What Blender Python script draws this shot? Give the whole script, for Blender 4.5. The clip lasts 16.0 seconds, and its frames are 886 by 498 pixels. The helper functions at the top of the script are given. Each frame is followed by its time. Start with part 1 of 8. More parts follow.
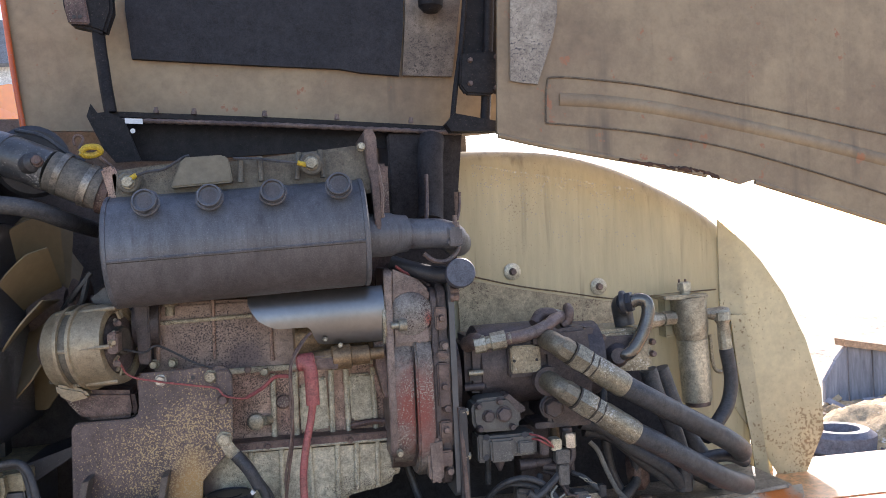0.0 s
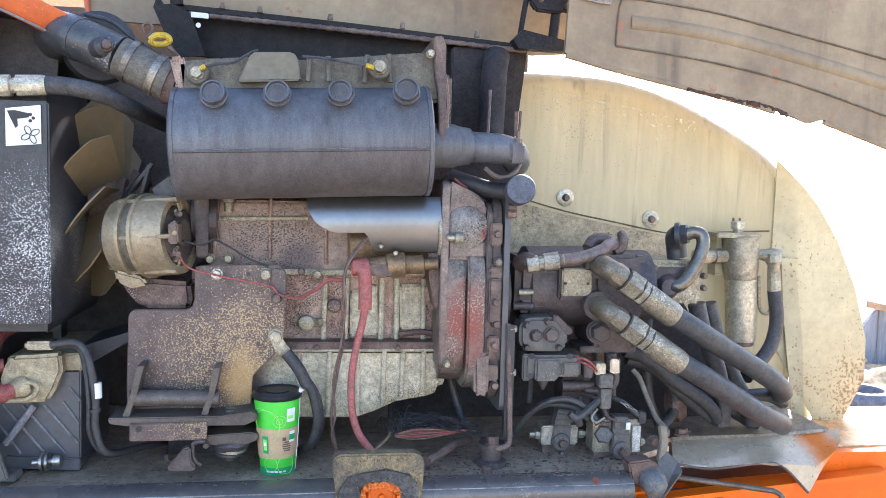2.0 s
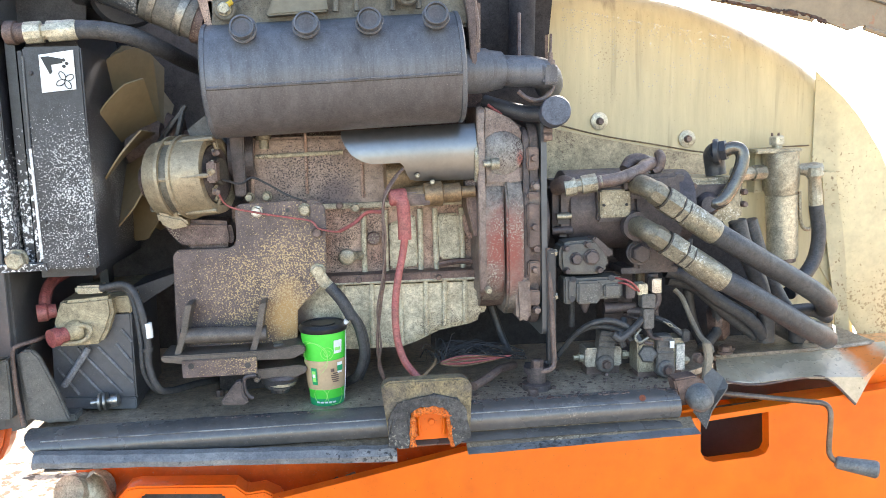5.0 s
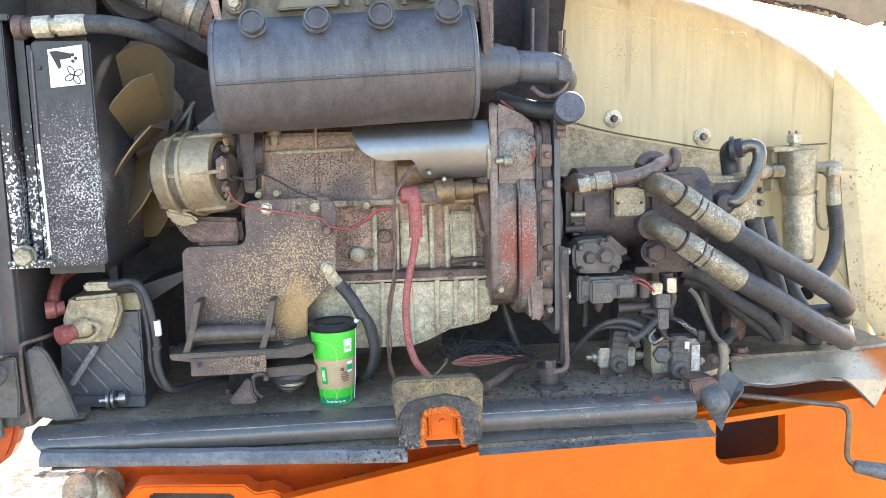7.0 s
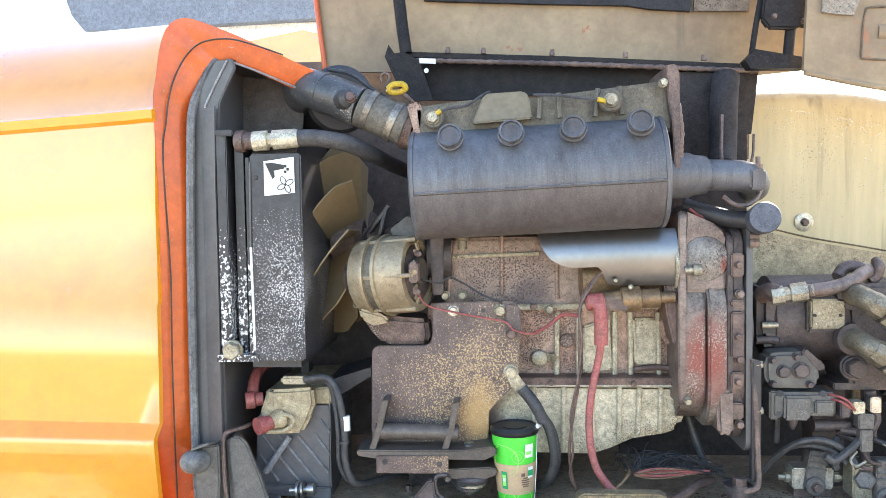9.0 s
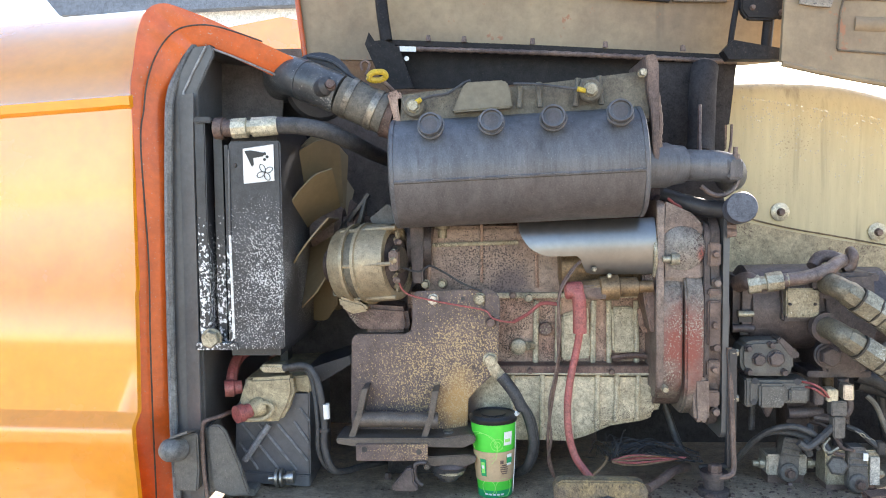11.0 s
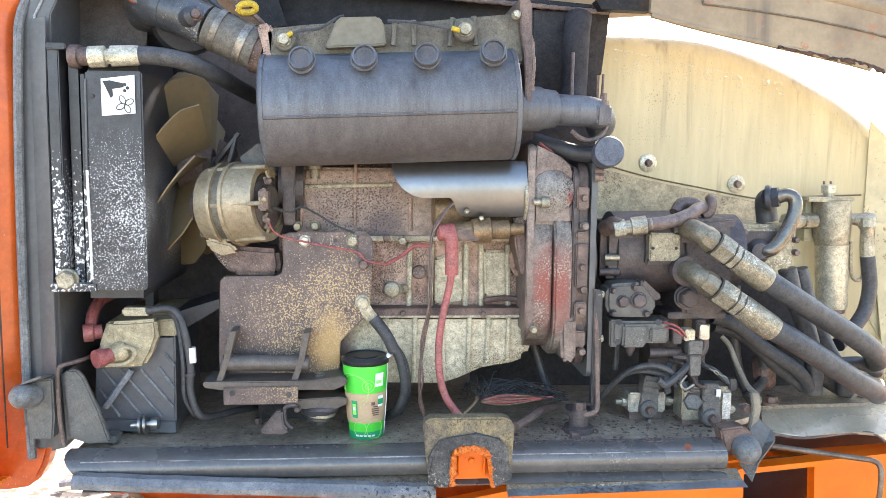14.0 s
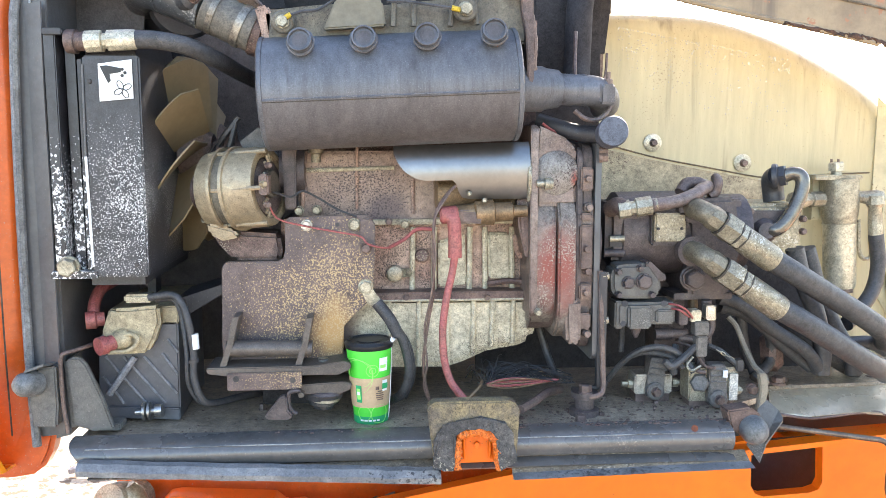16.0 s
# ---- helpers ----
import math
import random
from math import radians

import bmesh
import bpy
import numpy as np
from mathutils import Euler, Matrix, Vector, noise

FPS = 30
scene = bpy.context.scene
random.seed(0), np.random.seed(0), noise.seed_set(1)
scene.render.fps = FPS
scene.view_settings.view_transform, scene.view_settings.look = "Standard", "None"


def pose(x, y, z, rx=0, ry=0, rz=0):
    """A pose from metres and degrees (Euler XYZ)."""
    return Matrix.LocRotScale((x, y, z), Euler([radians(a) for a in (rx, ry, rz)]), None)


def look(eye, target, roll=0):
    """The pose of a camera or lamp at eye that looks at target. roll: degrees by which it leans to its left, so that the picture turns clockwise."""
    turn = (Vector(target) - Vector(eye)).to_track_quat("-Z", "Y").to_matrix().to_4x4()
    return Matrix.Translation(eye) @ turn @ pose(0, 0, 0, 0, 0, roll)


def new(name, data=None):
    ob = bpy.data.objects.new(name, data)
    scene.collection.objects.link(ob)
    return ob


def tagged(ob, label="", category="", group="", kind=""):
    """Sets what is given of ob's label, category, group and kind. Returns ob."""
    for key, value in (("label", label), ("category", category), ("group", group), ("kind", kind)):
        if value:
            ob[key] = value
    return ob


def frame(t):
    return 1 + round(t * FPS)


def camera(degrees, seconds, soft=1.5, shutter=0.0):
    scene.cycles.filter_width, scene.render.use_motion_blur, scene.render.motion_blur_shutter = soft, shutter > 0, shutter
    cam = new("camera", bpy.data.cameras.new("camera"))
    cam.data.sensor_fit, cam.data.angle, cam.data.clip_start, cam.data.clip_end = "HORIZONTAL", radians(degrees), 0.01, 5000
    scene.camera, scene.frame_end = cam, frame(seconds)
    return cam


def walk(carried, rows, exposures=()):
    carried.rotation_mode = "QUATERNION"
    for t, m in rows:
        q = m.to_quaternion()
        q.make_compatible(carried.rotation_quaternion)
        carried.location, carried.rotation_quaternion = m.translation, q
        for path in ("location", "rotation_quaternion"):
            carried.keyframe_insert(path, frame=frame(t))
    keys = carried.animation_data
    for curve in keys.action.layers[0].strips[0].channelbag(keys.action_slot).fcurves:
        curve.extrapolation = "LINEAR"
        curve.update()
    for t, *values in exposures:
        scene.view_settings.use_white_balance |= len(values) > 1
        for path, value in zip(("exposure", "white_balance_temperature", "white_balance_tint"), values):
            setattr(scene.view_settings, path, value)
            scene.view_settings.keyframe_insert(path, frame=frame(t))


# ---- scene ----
cam = camera(55.4, 16.0, 0.55, 0.12)
PATH = [
    (0, (-0.027, -0.1, 1.588), (0.339, 1.866, 1.574), -2.6),
    (0.5, (-0.046, -0.099, 1.572), (0.231, 1.881, 1.51), -2.3),
    (1, (-0.07, -0.076, 1.561), (0.138, 1.909, 1.436), -1.0),
    (1.5, (-0.087, -0.081, 1.554), (0.137, 1.901, 1.414), 0.2),
    (2, (-0.084, -0.086, 1.545), (0.217, 1.885, 1.383), 1.5),
    (2.5, (-0.073, -0.088, 1.544), (0.296, 1.872, 1.399), 1.5),
    (3, (-0.077, -0.088, 1.539), (0.29, 1.872, 1.38), 1.6),
    (3.5, (-0.082, -0.09, 1.528), (0.243, 1.875, 1.342), 1.2),
    (4, (-0.089, -0.083, 1.523), (0.195, 1.884, 1.296), 0.6),
    (4.5, (-0.097, -0.089, 1.524), (0.201, 1.878, 1.316), 0.8),
    (5, (-0.1, -0.088, 1.512), (0.129, 1.878, 1.222), -1.5),
    (5.2, (-0.098, -0.088, 1.504), (0.084, 1.884, 1.224), -2.1),
    (7.3, (-0.098, -0.065, 1.506), (0.116, 1.902, 1.217), -1.0),
    (7.5, (-0.098, -0.064, 1.509), (0.142, 1.902, 1.231), 0.0),
    (8, (-0.118, -0.064, 1.529), (0.074, 1.916, 1.322), 1.0),
    (8.5, (-0.146, -0.074, 1.545), (-0.179, 1.922, 1.415), -0.2),
    (8.7, (-0.158, -0.077, 1.556), (-0.303, 1.914, 1.441), -0.8),
    (10.8, (-0.167, -0.084, 1.577), (-0.313, 1.908, 1.486), -1.1),
    (11, (-0.162, -0.082, 1.564), (-0.261, 1.911, 1.43), -0.6),
    (11.5, (-0.156, -0.071, 1.547), (-0.222, 1.92, 1.37), -0.5),
    (12, (-0.161, -0.07, 1.541), (-0.202, 1.92, 1.348), -0.1),
    (12.5, (-0.142, -0.075, 1.53), (-0.063, 1.91, 1.299), -0.7),
    (13, (-0.137, -0.07, 1.521), (-0.014, 1.91, 1.264), -0.7),
    (13.5, (-0.129, -0.074, 1.518), (0.021, 1.907, 1.282), -0.6),
    (14, (-0.134, -0.074, 1.517), (0.031, 1.908, 1.304), 0.6),
    (14.5, (-0.136, -0.075, 1.518), (0.023, 1.907, 1.301), 0.2),
    (15, (-0.126, -0.083, 1.528), (0.111, 1.893, 1.328), 1.3),
    (15.5, (-0.126, -0.075, 1.529), (0.059, 1.903, 1.303), 0.6),
    (16, (-0.127, -0.061, 1.514), (0.023, 1.917, 1.263), -0.1),
]

walk(cam, [(t, look(eye, target, roll)) for t, eye, target, roll in PATH],
     [(0.0, 1.22, 6400, 20), (0.4, 1.5, 6300, 20), (1.0, 2.0, 6150, 19), (1.5, 2.2, 6050, 18), (2.5, 2.02, 6350, 13), (3.5, 2.08, 6550, 8), (5.0, 2.26, 6650, 10), (7.5, 2.37, 6600, 11), (8.5, 2.42, 6700, 11), (11.0, 2.06, 6700, 11), (12.5, 2.42, 6700, 11), (16.0, 2.47, 6700, 12)])

# ---- light: a bright, hazy sky and a soft sun from the open side ----
world = bpy.data.worlds.new("sky")
scene.world = world
world.use_nodes = True
wn = world.node_tree.nodes
sky = wn.new("ShaderNodeTexSky")
sky.sky_type, sky.sun_disc = "NISHITA", False
sky.sun_elevation, sky.sun_rotation = radians(30), radians(27)
sky.air_density, sky.dust_density = 1.0, 1.2
world.node_tree.links.new(sky.outputs[0], wn["Background"].inputs[0])
wn["Background"].inputs[1].default_value = 0.15
sun = new("sun", bpy.data.lights.new("sun", "SUN"))
sun.data.energy, sun.data.angle, sun.data.color = 4.0, radians(3), (1.0, 0.93, 0.82)
sun.matrix_world = look((3.93, 7.72, 5.0), (0.0, 0.0, 0.0))

# ---- materials ----
MATS = {}


def mat(name, base, second=None, rough=0.6, metal=0.0, scale=6.0, mix=0.5, speck=None, amount=0.0, speck_scale=160.0, bump=0.35, coat=0.0, streak=False, vary=0.24, clump=4.0, spot=None, patch=None, drip=None, gloss=0.5):
    """A worn surface: two tones in large clouds, fine grain, and specks of dust or flaked paint in patches."""
    m = bpy.data.materials.new(name)
    m.use_nodes = True
    nt = m.node_tree
    n, l = nt.nodes, nt.links
    p = n["Principled BSDF"]
    tc = n.new("ShaderNodeTexCoord")
    src = tc.outputs["Object"]
    if streak:
        mp = n.new("ShaderNodeMapping")
        mp.inputs["Scale"].default_value = (1.0, 1.0, 0.12)
        l.new(src, mp.inputs[0])
        src2 = mp.outputs[0]
    else:
        src2 = src

    def noise_tex(s, vec, detail=6.0, rough_=0.62):
        t = n.new("ShaderNodeTexNoise")
        t.inputs["Scale"].default_value, t.inputs["Detail"].default_value, t.inputs["Roughness"].default_value = s, detail, rough_
        l.new(vec, t.inputs["Vector"])
        return t.outputs["Fac"]

    def ramp(fac, a, b):
        r = n.new("ShaderNodeMapRange")
        r.inputs["From Min"].default_value, r.inputs["From Max"].default_value = a, b
        l.new(fac, r.inputs["Value"])
        return r.outputs[0]

    def blend(fac, a, b):
        x = n.new("ShaderNodeMix")
        x.data_type = "RGBA"
        l.new(fac, x.inputs["Factor"])
        for sock, v in ((x.inputs["A"], a), (x.inputs["B"], b)):
            if isinstance(v, tuple):
                sock.default_value = (*v, 1)
            else:
                l.new(v, sock)
        return x.outputs["Result"]

    second = second or tuple(c * 0.6 for c in base)
    big = noise_tex(scale, src2)
    col = blend(ramp(big, mix - 0.14, mix + 0.14), base, second)
    fine = noise_tex(scale * 14, src2, 9.0, 0.7)
    dark = n.new("ShaderNodeMix")
    dark.data_type, dark.blend_type = "RGBA", "MULTIPLY"
    dark.inputs["Factor"].default_value = 1.0
    l.new(col, dark.inputs["A"])
    mid = noise_tex(scale * 5.0, src2, 5.0, 0.6)
    both_ = n.new("ShaderNodeMath")
    both_.operation = "MULTIPLY_ADD"
    l.new(mid, both_.inputs[0])
    both_.inputs[1].default_value = 0.8
    l.new(fine, both_.inputs[2])
    total, lo, hi, height = both_.outputs[0], 0.62, 1.18, fine
    if vary >= 0.12:
        grit = noise_tex(430.0, src, 3.0, 0.6)
        sum_ = n.new("ShaderNodeMath")
        sum_.operation = "MULTIPLY_ADD"
        l.new(grit, sum_.inputs[0])
        sum_.inputs[1].default_value = 0.9
        l.new(total, sum_.inputs[2])
        total, lo, hi = sum_.outputs[0], 1.05, 1.65
        rough_sum = n.new("ShaderNodeMath")
        rough_sum.operation = "MULTIPLY_ADD"
        l.new(grit, rough_sum.inputs[0])
        rough_sum.inputs[1].default_value = 0.6
        l.new(fine, rough_sum.inputs[2])
        height = rough_sum.outputs[0]
    g = ramp(total, lo, hi)
    gr = n.new("ShaderNodeMapRange")
    gr.inputs["To Min"].default_value, gr.inputs["To Max"].default_value = max(0.1, 1 - 2.1 * vary), 1 + 2.1 * vary
    l.new(g, gr.inputs["Value"])
    cmb = n.new("ShaderNodeCombineColor")
    for i in range(3):
        l.new(gr.outputs[0], cmb.inputs[i])
    l.new(cmb.outputs[0], dark.inputs["B"])
    col = dark.outputs["Result"]

    def spot_mask(cx, cz, r, stretch_z):
        geo = n.new("ShaderNodeNewGeometry")
        st = n.new("ShaderNodeVectorMath")
        st.operation = "MULTIPLY"
        st.inputs[1].default_value = (1.0, 0.0, stretch_z)
        l.new(geo.outputs["Position"], st.inputs[0])
        di = n.new("ShaderNodeVectorMath")
        di.operation = "DISTANCE"
        l.new(st.outputs[0], di.inputs[0])
        di.inputs[1].default_value = (cx, 0.0, cz * stretch_z)
        wob = n.new("ShaderNodeMath")
        wob.operation = "MULTIPLY_ADD"
        l.new(noise_tex(22.0, src, 6.0, 0.7), wob.inputs[0])
        wob.inputs[1].default_value = r * 1.6
        l.new(di.outputs["Value"], wob.inputs[2])
        return ramp(wob.outputs[0], r * 2.0, r * 1.2)

    if patch:
        col = blend(spot_mask(*patch[1]), col, patch[0])
    if drip:
        mp2 = n.new("ShaderNodeMapping")
        mp2.inputs["Scale"].default_value = (1.0, 1.0, 0.05)
        l.new(src, mp2.inputs[0])
        lines = ramp(noise_tex(drip[2], mp2.outputs[0], 5.0, 0.6), 0.56, 0.72)
        cloud = ramp(noise_tex(5.0, src, 4.0), 0.58 - 0.3 * drip[1], 0.75 - 0.3 * drip[1])
        mm = n.new("ShaderNodeMath")
        mm.operation = "MULTIPLY"
        l.new(lines, mm.inputs[0])
        l.new(cloud, mm.inputs[1])
        col = blend(mm.outputs[0], col, drip[0])
    if speck:
        where = ramp(noise_tex(clump, src, 5.0), 0.66 - 0.42 * amount, 0.84 - 0.42 * amount)
        if spot:
            geo = n.new("ShaderNodeNewGeometry")
            dist = n.new("ShaderNodeVectorMath")
            dist.operation = "DISTANCE"
            stretch = n.new("ShaderNodeVectorMath")
            stretch.operation = "MULTIPLY"
            stretch.inputs[1].default_value = (1.0, 0.0, spot[3])
            l.new(geo.outputs["Position"], stretch.inputs[0])
            l.new(stretch.outputs[0], dist.inputs[0])
            dist.inputs[1].default_value = (spot[0], 0.0, spot[1] * spot[3])
            near = ramp(dist.outputs["Value"], spot[2] * 1.3, spot[2] * 0.5)
            both = n.new("ShaderNodeMath")
            both.operation = "MULTIPLY"
            l.new(where, both.inputs[0])
            l.new(near, both.inputs[1])
            where = both.outputs[0]
        dots = noise_tex(speck_scale * 3.0, src, 4.0, 0.65)
        add = n.new("ShaderNodeMath")
        add.operation = "MULTIPLY_ADD"
        l.new(where, add.inputs[0])
        add.inputs[1].default_value = 0.135
        l.new(dots, add.inputs[2])
        mask = ramp(add.outputs[0], 0.645, 0.69)
        if spot and spot[2] < 0.13:
            only = n.new("ShaderNodeMath")
            only.operation = "MULTIPLY"
            l.new(mask, only.inputs[0])
            l.new(ramp(where, 0.02, 0.2), only.inputs[1])
            mask = only.outputs[0]
        col = blend(mask, col, speck)
    l.new(col, p.inputs["Base Color"])
    rr = n.new("ShaderNodeMapRange")
    rr.inputs["To Min"].default_value, rr.inputs["To Max"].default_value = max(0.03, rough - 0.12), min(1, rough + 0.12)
    l.new(big, rr.inputs["Value"])
    l.new(rr.outputs[0], p.inputs["Roughness"])
    p.inputs["Metallic"].default_value = metal
    p.inputs["Specular IOR Level"].default_value = gloss
    p.inputs["Coat Weight"].default_value = coat
    p.inputs["Coat Roughness"].default_value = 0.06
    if bump:
        b = n.new("ShaderNodeBump")
        b.inputs["Strength"].default_value, b.inputs["Distance"].default_value = bump, 0.002
        l.new(height, b.inputs["Height"])
        l.new(b.outputs[0], p.inputs["Normal"])
    MATS[name] = m
    return m


DUST = (0.36, 0.28, 0.16)
black_paint = mat("black_paint", (0.034, 0.034, 0.039), (0.05, 0.048, 0.05), 0.42, 0, 7, 0.55, (0.16, 0.15, 0.14), 0.2, 160, 0.25, vary=0.14)
black_flaked = mat("black_flaked", (0.03, 0.03, 0.036), (0.044, 0.044, 0.05), 0.36, 0, 5, 0.5, (0.62, 0.62, 0.62), 0.68, 130, 0.2, clump=4.5, spot=(-0.5687, 1.4073, 0.105, 0.8))
white_flaked = mat("white_flaked", (0.03, 0.03, 0.035), (0.042, 0.042, 0.047), 0.34, 0, 5, 0.5, (0.85, 0.85, 0.85), 1.5, 48, 0.2, clump=3.0, spot=(-0.668, 1.36, 0.095, 0.7))
edge_flaked = mat("edge_flaked", (0.022, 0.022, 0.028), (0.034, 0.034, 0.04), 0.36, 0, 5, 0.5, (0.85, 0.85, 0.85), 1.5, 40, 0.2, clump=3.0, spot=(-0.6272, 1.3781, 0.12, 0.8))
oily_deck = mat("oily_deck", (0.27, 0.205, 0.145), (0.38, 0.30, 0.215), 0.36, 0, 8, 0.52, (0.42, 0.35, 0.26), 0.25, 80, 0.9, vary=0.34, gloss=0.5, clump=6)
rail_paint = mat("rail_paint", (0.085, 0.081, 0.078), (0.12, 0.108, 0.10), 0.26, 0, 6, 0.55, (0.25, 0.22, 0.18), 0.08, 110, 0.25, vary=0.11, gloss=0.8)
ledge_grime = mat("ledge_grime", (0.24, 0.185, 0.125), (0.15, 0.118, 0.085), 0.6, 0, 10, 0.5, (0.46, 0.38, 0.28), 0.3, 90, 0.7, vary=0.3, gloss=0.3)
frame_paint = mat("frame_paint", (0.085, 0.086, 0.09), (0.115, 0.113, 0.112), 0.38, 0, 6, 0.52, (0.19, 0.18, 0.16), 0.12, 150, 0.2, vary=0.1)
dusty_steel = mat("dusty_steel", (0.14, 0.131, 0.117), (0.10, 0.093, 0.084), 0.6, 0.05, 9, 0.5, (0.30, 0.28, 0.24), 0.35, 150, 0.4, vary=0.15)
# Dull near-black for the duct parts and the pieces standing in for shade.
matte = mat("matte", (0.034, 0.030, 0.031), (0.05, 0.043, 0.041), 0.8, 0, 7, 0.5, bump=0.2, gloss=0.25)
rib_grey = mat("rib_grey", (0.21, 0.21, 0.22), (0.13, 0.13, 0.135), 0.55, 0, 14, 0.5)
joint_dark = mat("joint_dark", (0.04, 0.034, 0.028), (0.07, 0.058, 0.045), 0.6, 0.1, 20, 0.5)
rubber = mat("rubber", (0.035, 0.035, 0.039), (0.06, 0.056, 0.053), 0.42, 0, 10, 0.55, (0.14, 0.12, 0.09), 0.1, 150, 0.25)
hose_black = mat("hose_black", (0.042, 0.042, 0.046), (0.072, 0.069, 0.068), 0.46, 0, 8, 0.5, (0.16, 0.13, 0.09), 0.25, 120, 0.4, gloss=0.4)
seal_rubber = mat("seal_rubber", (0.165, 0.168, 0.165), (0.10, 0.10, 0.098), 0.5, 0, 12, 0.5, bump=0.4)
muffler_steel = mat("muffler_steel", (0.128, 0.132, 0.146), (0.104, 0.102, 0.108), 0.44, 0.2, 7, 0.5, (0.26, 0.25, 0.25), 0.14, 160, 0.3, streak=True, vary=0.15, drip=((0.06, 0.055, 0.057), 0.8, 60.0))
engine_grey = mat("engine_grey", (0.435, 0.305, 0.23), (0.28, 0.160, 0.122), 0.55, 0.1, 9, 0.55, (0.06, 0.04, 0.03), 0.6, 150, 0.5, clump=10, vary=0.26)
engine_brown = mat("engine_brown", (0.187, 0.121, 0.095), (0.0825, 0.0485, 0.043), 0.5, 0.1, 11, 0.48, (0.30, 0.25, 0.18), 0.4, 130, 0.5, clump=8, vary=0.3)
pan_cast = mat("pan_cast", (0.52, 0.47, 0.345), (0.38, 0.325, 0.225), 0.62, 0.1, 9, 0.52, (0.11, 0.085, 0.06), 0.55, 190, 0.4, clump=6, vary=0.25, patch=((0.16, 0.11, 0.085), (-0.1966, 1.1472, 0.04, 0.6)))
bracket_steel = mat("bracket_steel", (0.104, 0.0786, 0.077), (0.142, 0.0989, 0.087), 0.44, 0.2, 6, 0.55, (0.44, 0.32, 0.17), 0.8, 115, 0.35, clump=6, vary=0.2, spot=(-0.222, 1.19, 0.165, 0.85), patch=((0.40, 0.245, 0.10), (-0.212, 1.168, 0.045, 0.75)))
bell_red = mat("bell_red", (0.21, 0.178, 0.15), (0.13, 0.105, 0.09), 0.5, 0.1, 9, 0.52, (0.34, 0.29, 0.235), 0.55, 105, 0.6, clump=9, vary=0.34, patch=((0.24, 0.068, 0.05), (0.1997, 1.285, 0.055, 0.65)))
engine_blotch = mat("engine_blotch", (0.363, 0.267, 0.205), (0.248, 0.175, 0.14), 0.5, 0.1, 7, 0.5, (0.05, 0.034, 0.034), 1.0, 95, 0.5, clump=16, vary=0.22, spot=(-0.1598, 1.4149, 0.11, 1.3), patch=((0.135, 0.098, 0.092), (-0.1171, 1.3876, 0.05, 1.2)))
manifold_cast = mat("manifold_cast", (0.168, 0.149, 0.111), (0.111, 0.0927, 0.0697), 0.55, 0.2, 9, 0.5, (0.06, 0.047, 0.04), 0.4, 120, 0.4, vary=0.2)
bell_grey = mat("bell_grey", (0.22, 0.173, 0.15), (0.121, 0.0825, 0.073), 0.42, 0.3, 9, 0.5, (0.36, 0.31, 0.24), 0.3, 130, 0.5)
grimy = mat("grimy", (0.11, 0.0757, 0.066), (0.209, 0.144, 0.115), 0.5, 0.2, 12, 0.55, (0.22, 0.18, 0.12), 0.25, 140, 0.5)
pump_paint = mat("pump_paint", (0.066, 0.0524, 0.053), (0.119, 0.0912, 0.083), 0.48, 0.15, 9, 0.52, (0.2, 0.16, 0.11), 0.2, 140, 0.5)
zinc = mat("zinc", (0.44, 0.40, 0.305), (0.27, 0.235, 0.17), 0.34, 0.5, 26, 0.5, (0.09, 0.072, 0.05), 0.45, 210, 0.4, vary=0.24, clump=9)
clamp_steel = mat("clamp_steel", (0.33, 0.30, 0.25), (0.20, 0.175, 0.145), 0.4, 0.7, 12, 0.5)
bright_steel = mat("bright_steel", (0.55, 0.54, 0.52), (0.38, 0.36, 0.33), 0.3, 0.9, 9, 0.5, bump=0.1)
pale_fitting = mat("pale_fitting", (0.58, 0.53, 0.40), (0.42, 0.38, 0.28), 0.4, 0.4, 12, 0.5, (0.1, 0.08, 0.06), 0.2, 120, 0.2)
shield_steel = mat("shield_steel", (0.25, 0.245, 0.24), (0.185, 0.175, 0.165), 0.34, 0.95, 4, 0.55, bump=0.05, vary=0.05)
alternator_cast = mat("alternator_cast", (0.396, 0.323, 0.215), (0.292, 0.228, 0.146), 0.42, 0.35, 9, 0.52, (0.12, 0.08, 0.05), 0.15, 120, 0.25, vary=0.15)
cream = mat("cream", (0.445, 0.395, 0.25), (0.37, 0.32, 0.19), 0.40, 0, 4, 0.55, (0.20, 0.145, 0.09), 0.28, 70, 0.12, streak=True, clump=3, vary=0.09, drip=((0.22, 0.175, 0.11), 0.8, 34.0))
cream_rusty = mat("cream_rusty", (0.56, 0.50, 0.32), (0.48, 0.42, 0.26), 0.5, 0, 4, 0.55, (0.20, 0.125, 0.05), 0.45, 40, 0.2, clump=3, vary=0.09)
cream_hood = mat("cream_hood", (0.335, 0.248, 0.148), (0.225, 0.16, 0.10), 0.55, 0, 4, 0.52, (0.33, 0.15, 0.08), 0.16, 7, 0.2, vary=0.09, drip=((0.15, 0.11, 0.075), 0.5, 14.0))
orange = mat("orange", (0.86, 0.175, 0.006), (0.84, 0.125, 0.004), 0.36, 0, 1.6, 0.55, (0.30, 0.08, 0.02), 0.02, 60, 0.05, coat=0.15, vary=0.06, gloss=0.3)
# The chassis orange, yellowed for the sun and sky on the cowling.
orange_sunlit = mat("orange_sunlit", (0.84, 0.315, 0.010), (0.82, 0.25, 0.008), 0.26, 0, 2.5, 0.6, bump=0.03, coat=1.0, vary=0.05)
orange_sunlit.node_tree.nodes["Principled BSDF"].inputs["Coat IOR"].default_value = 1.75
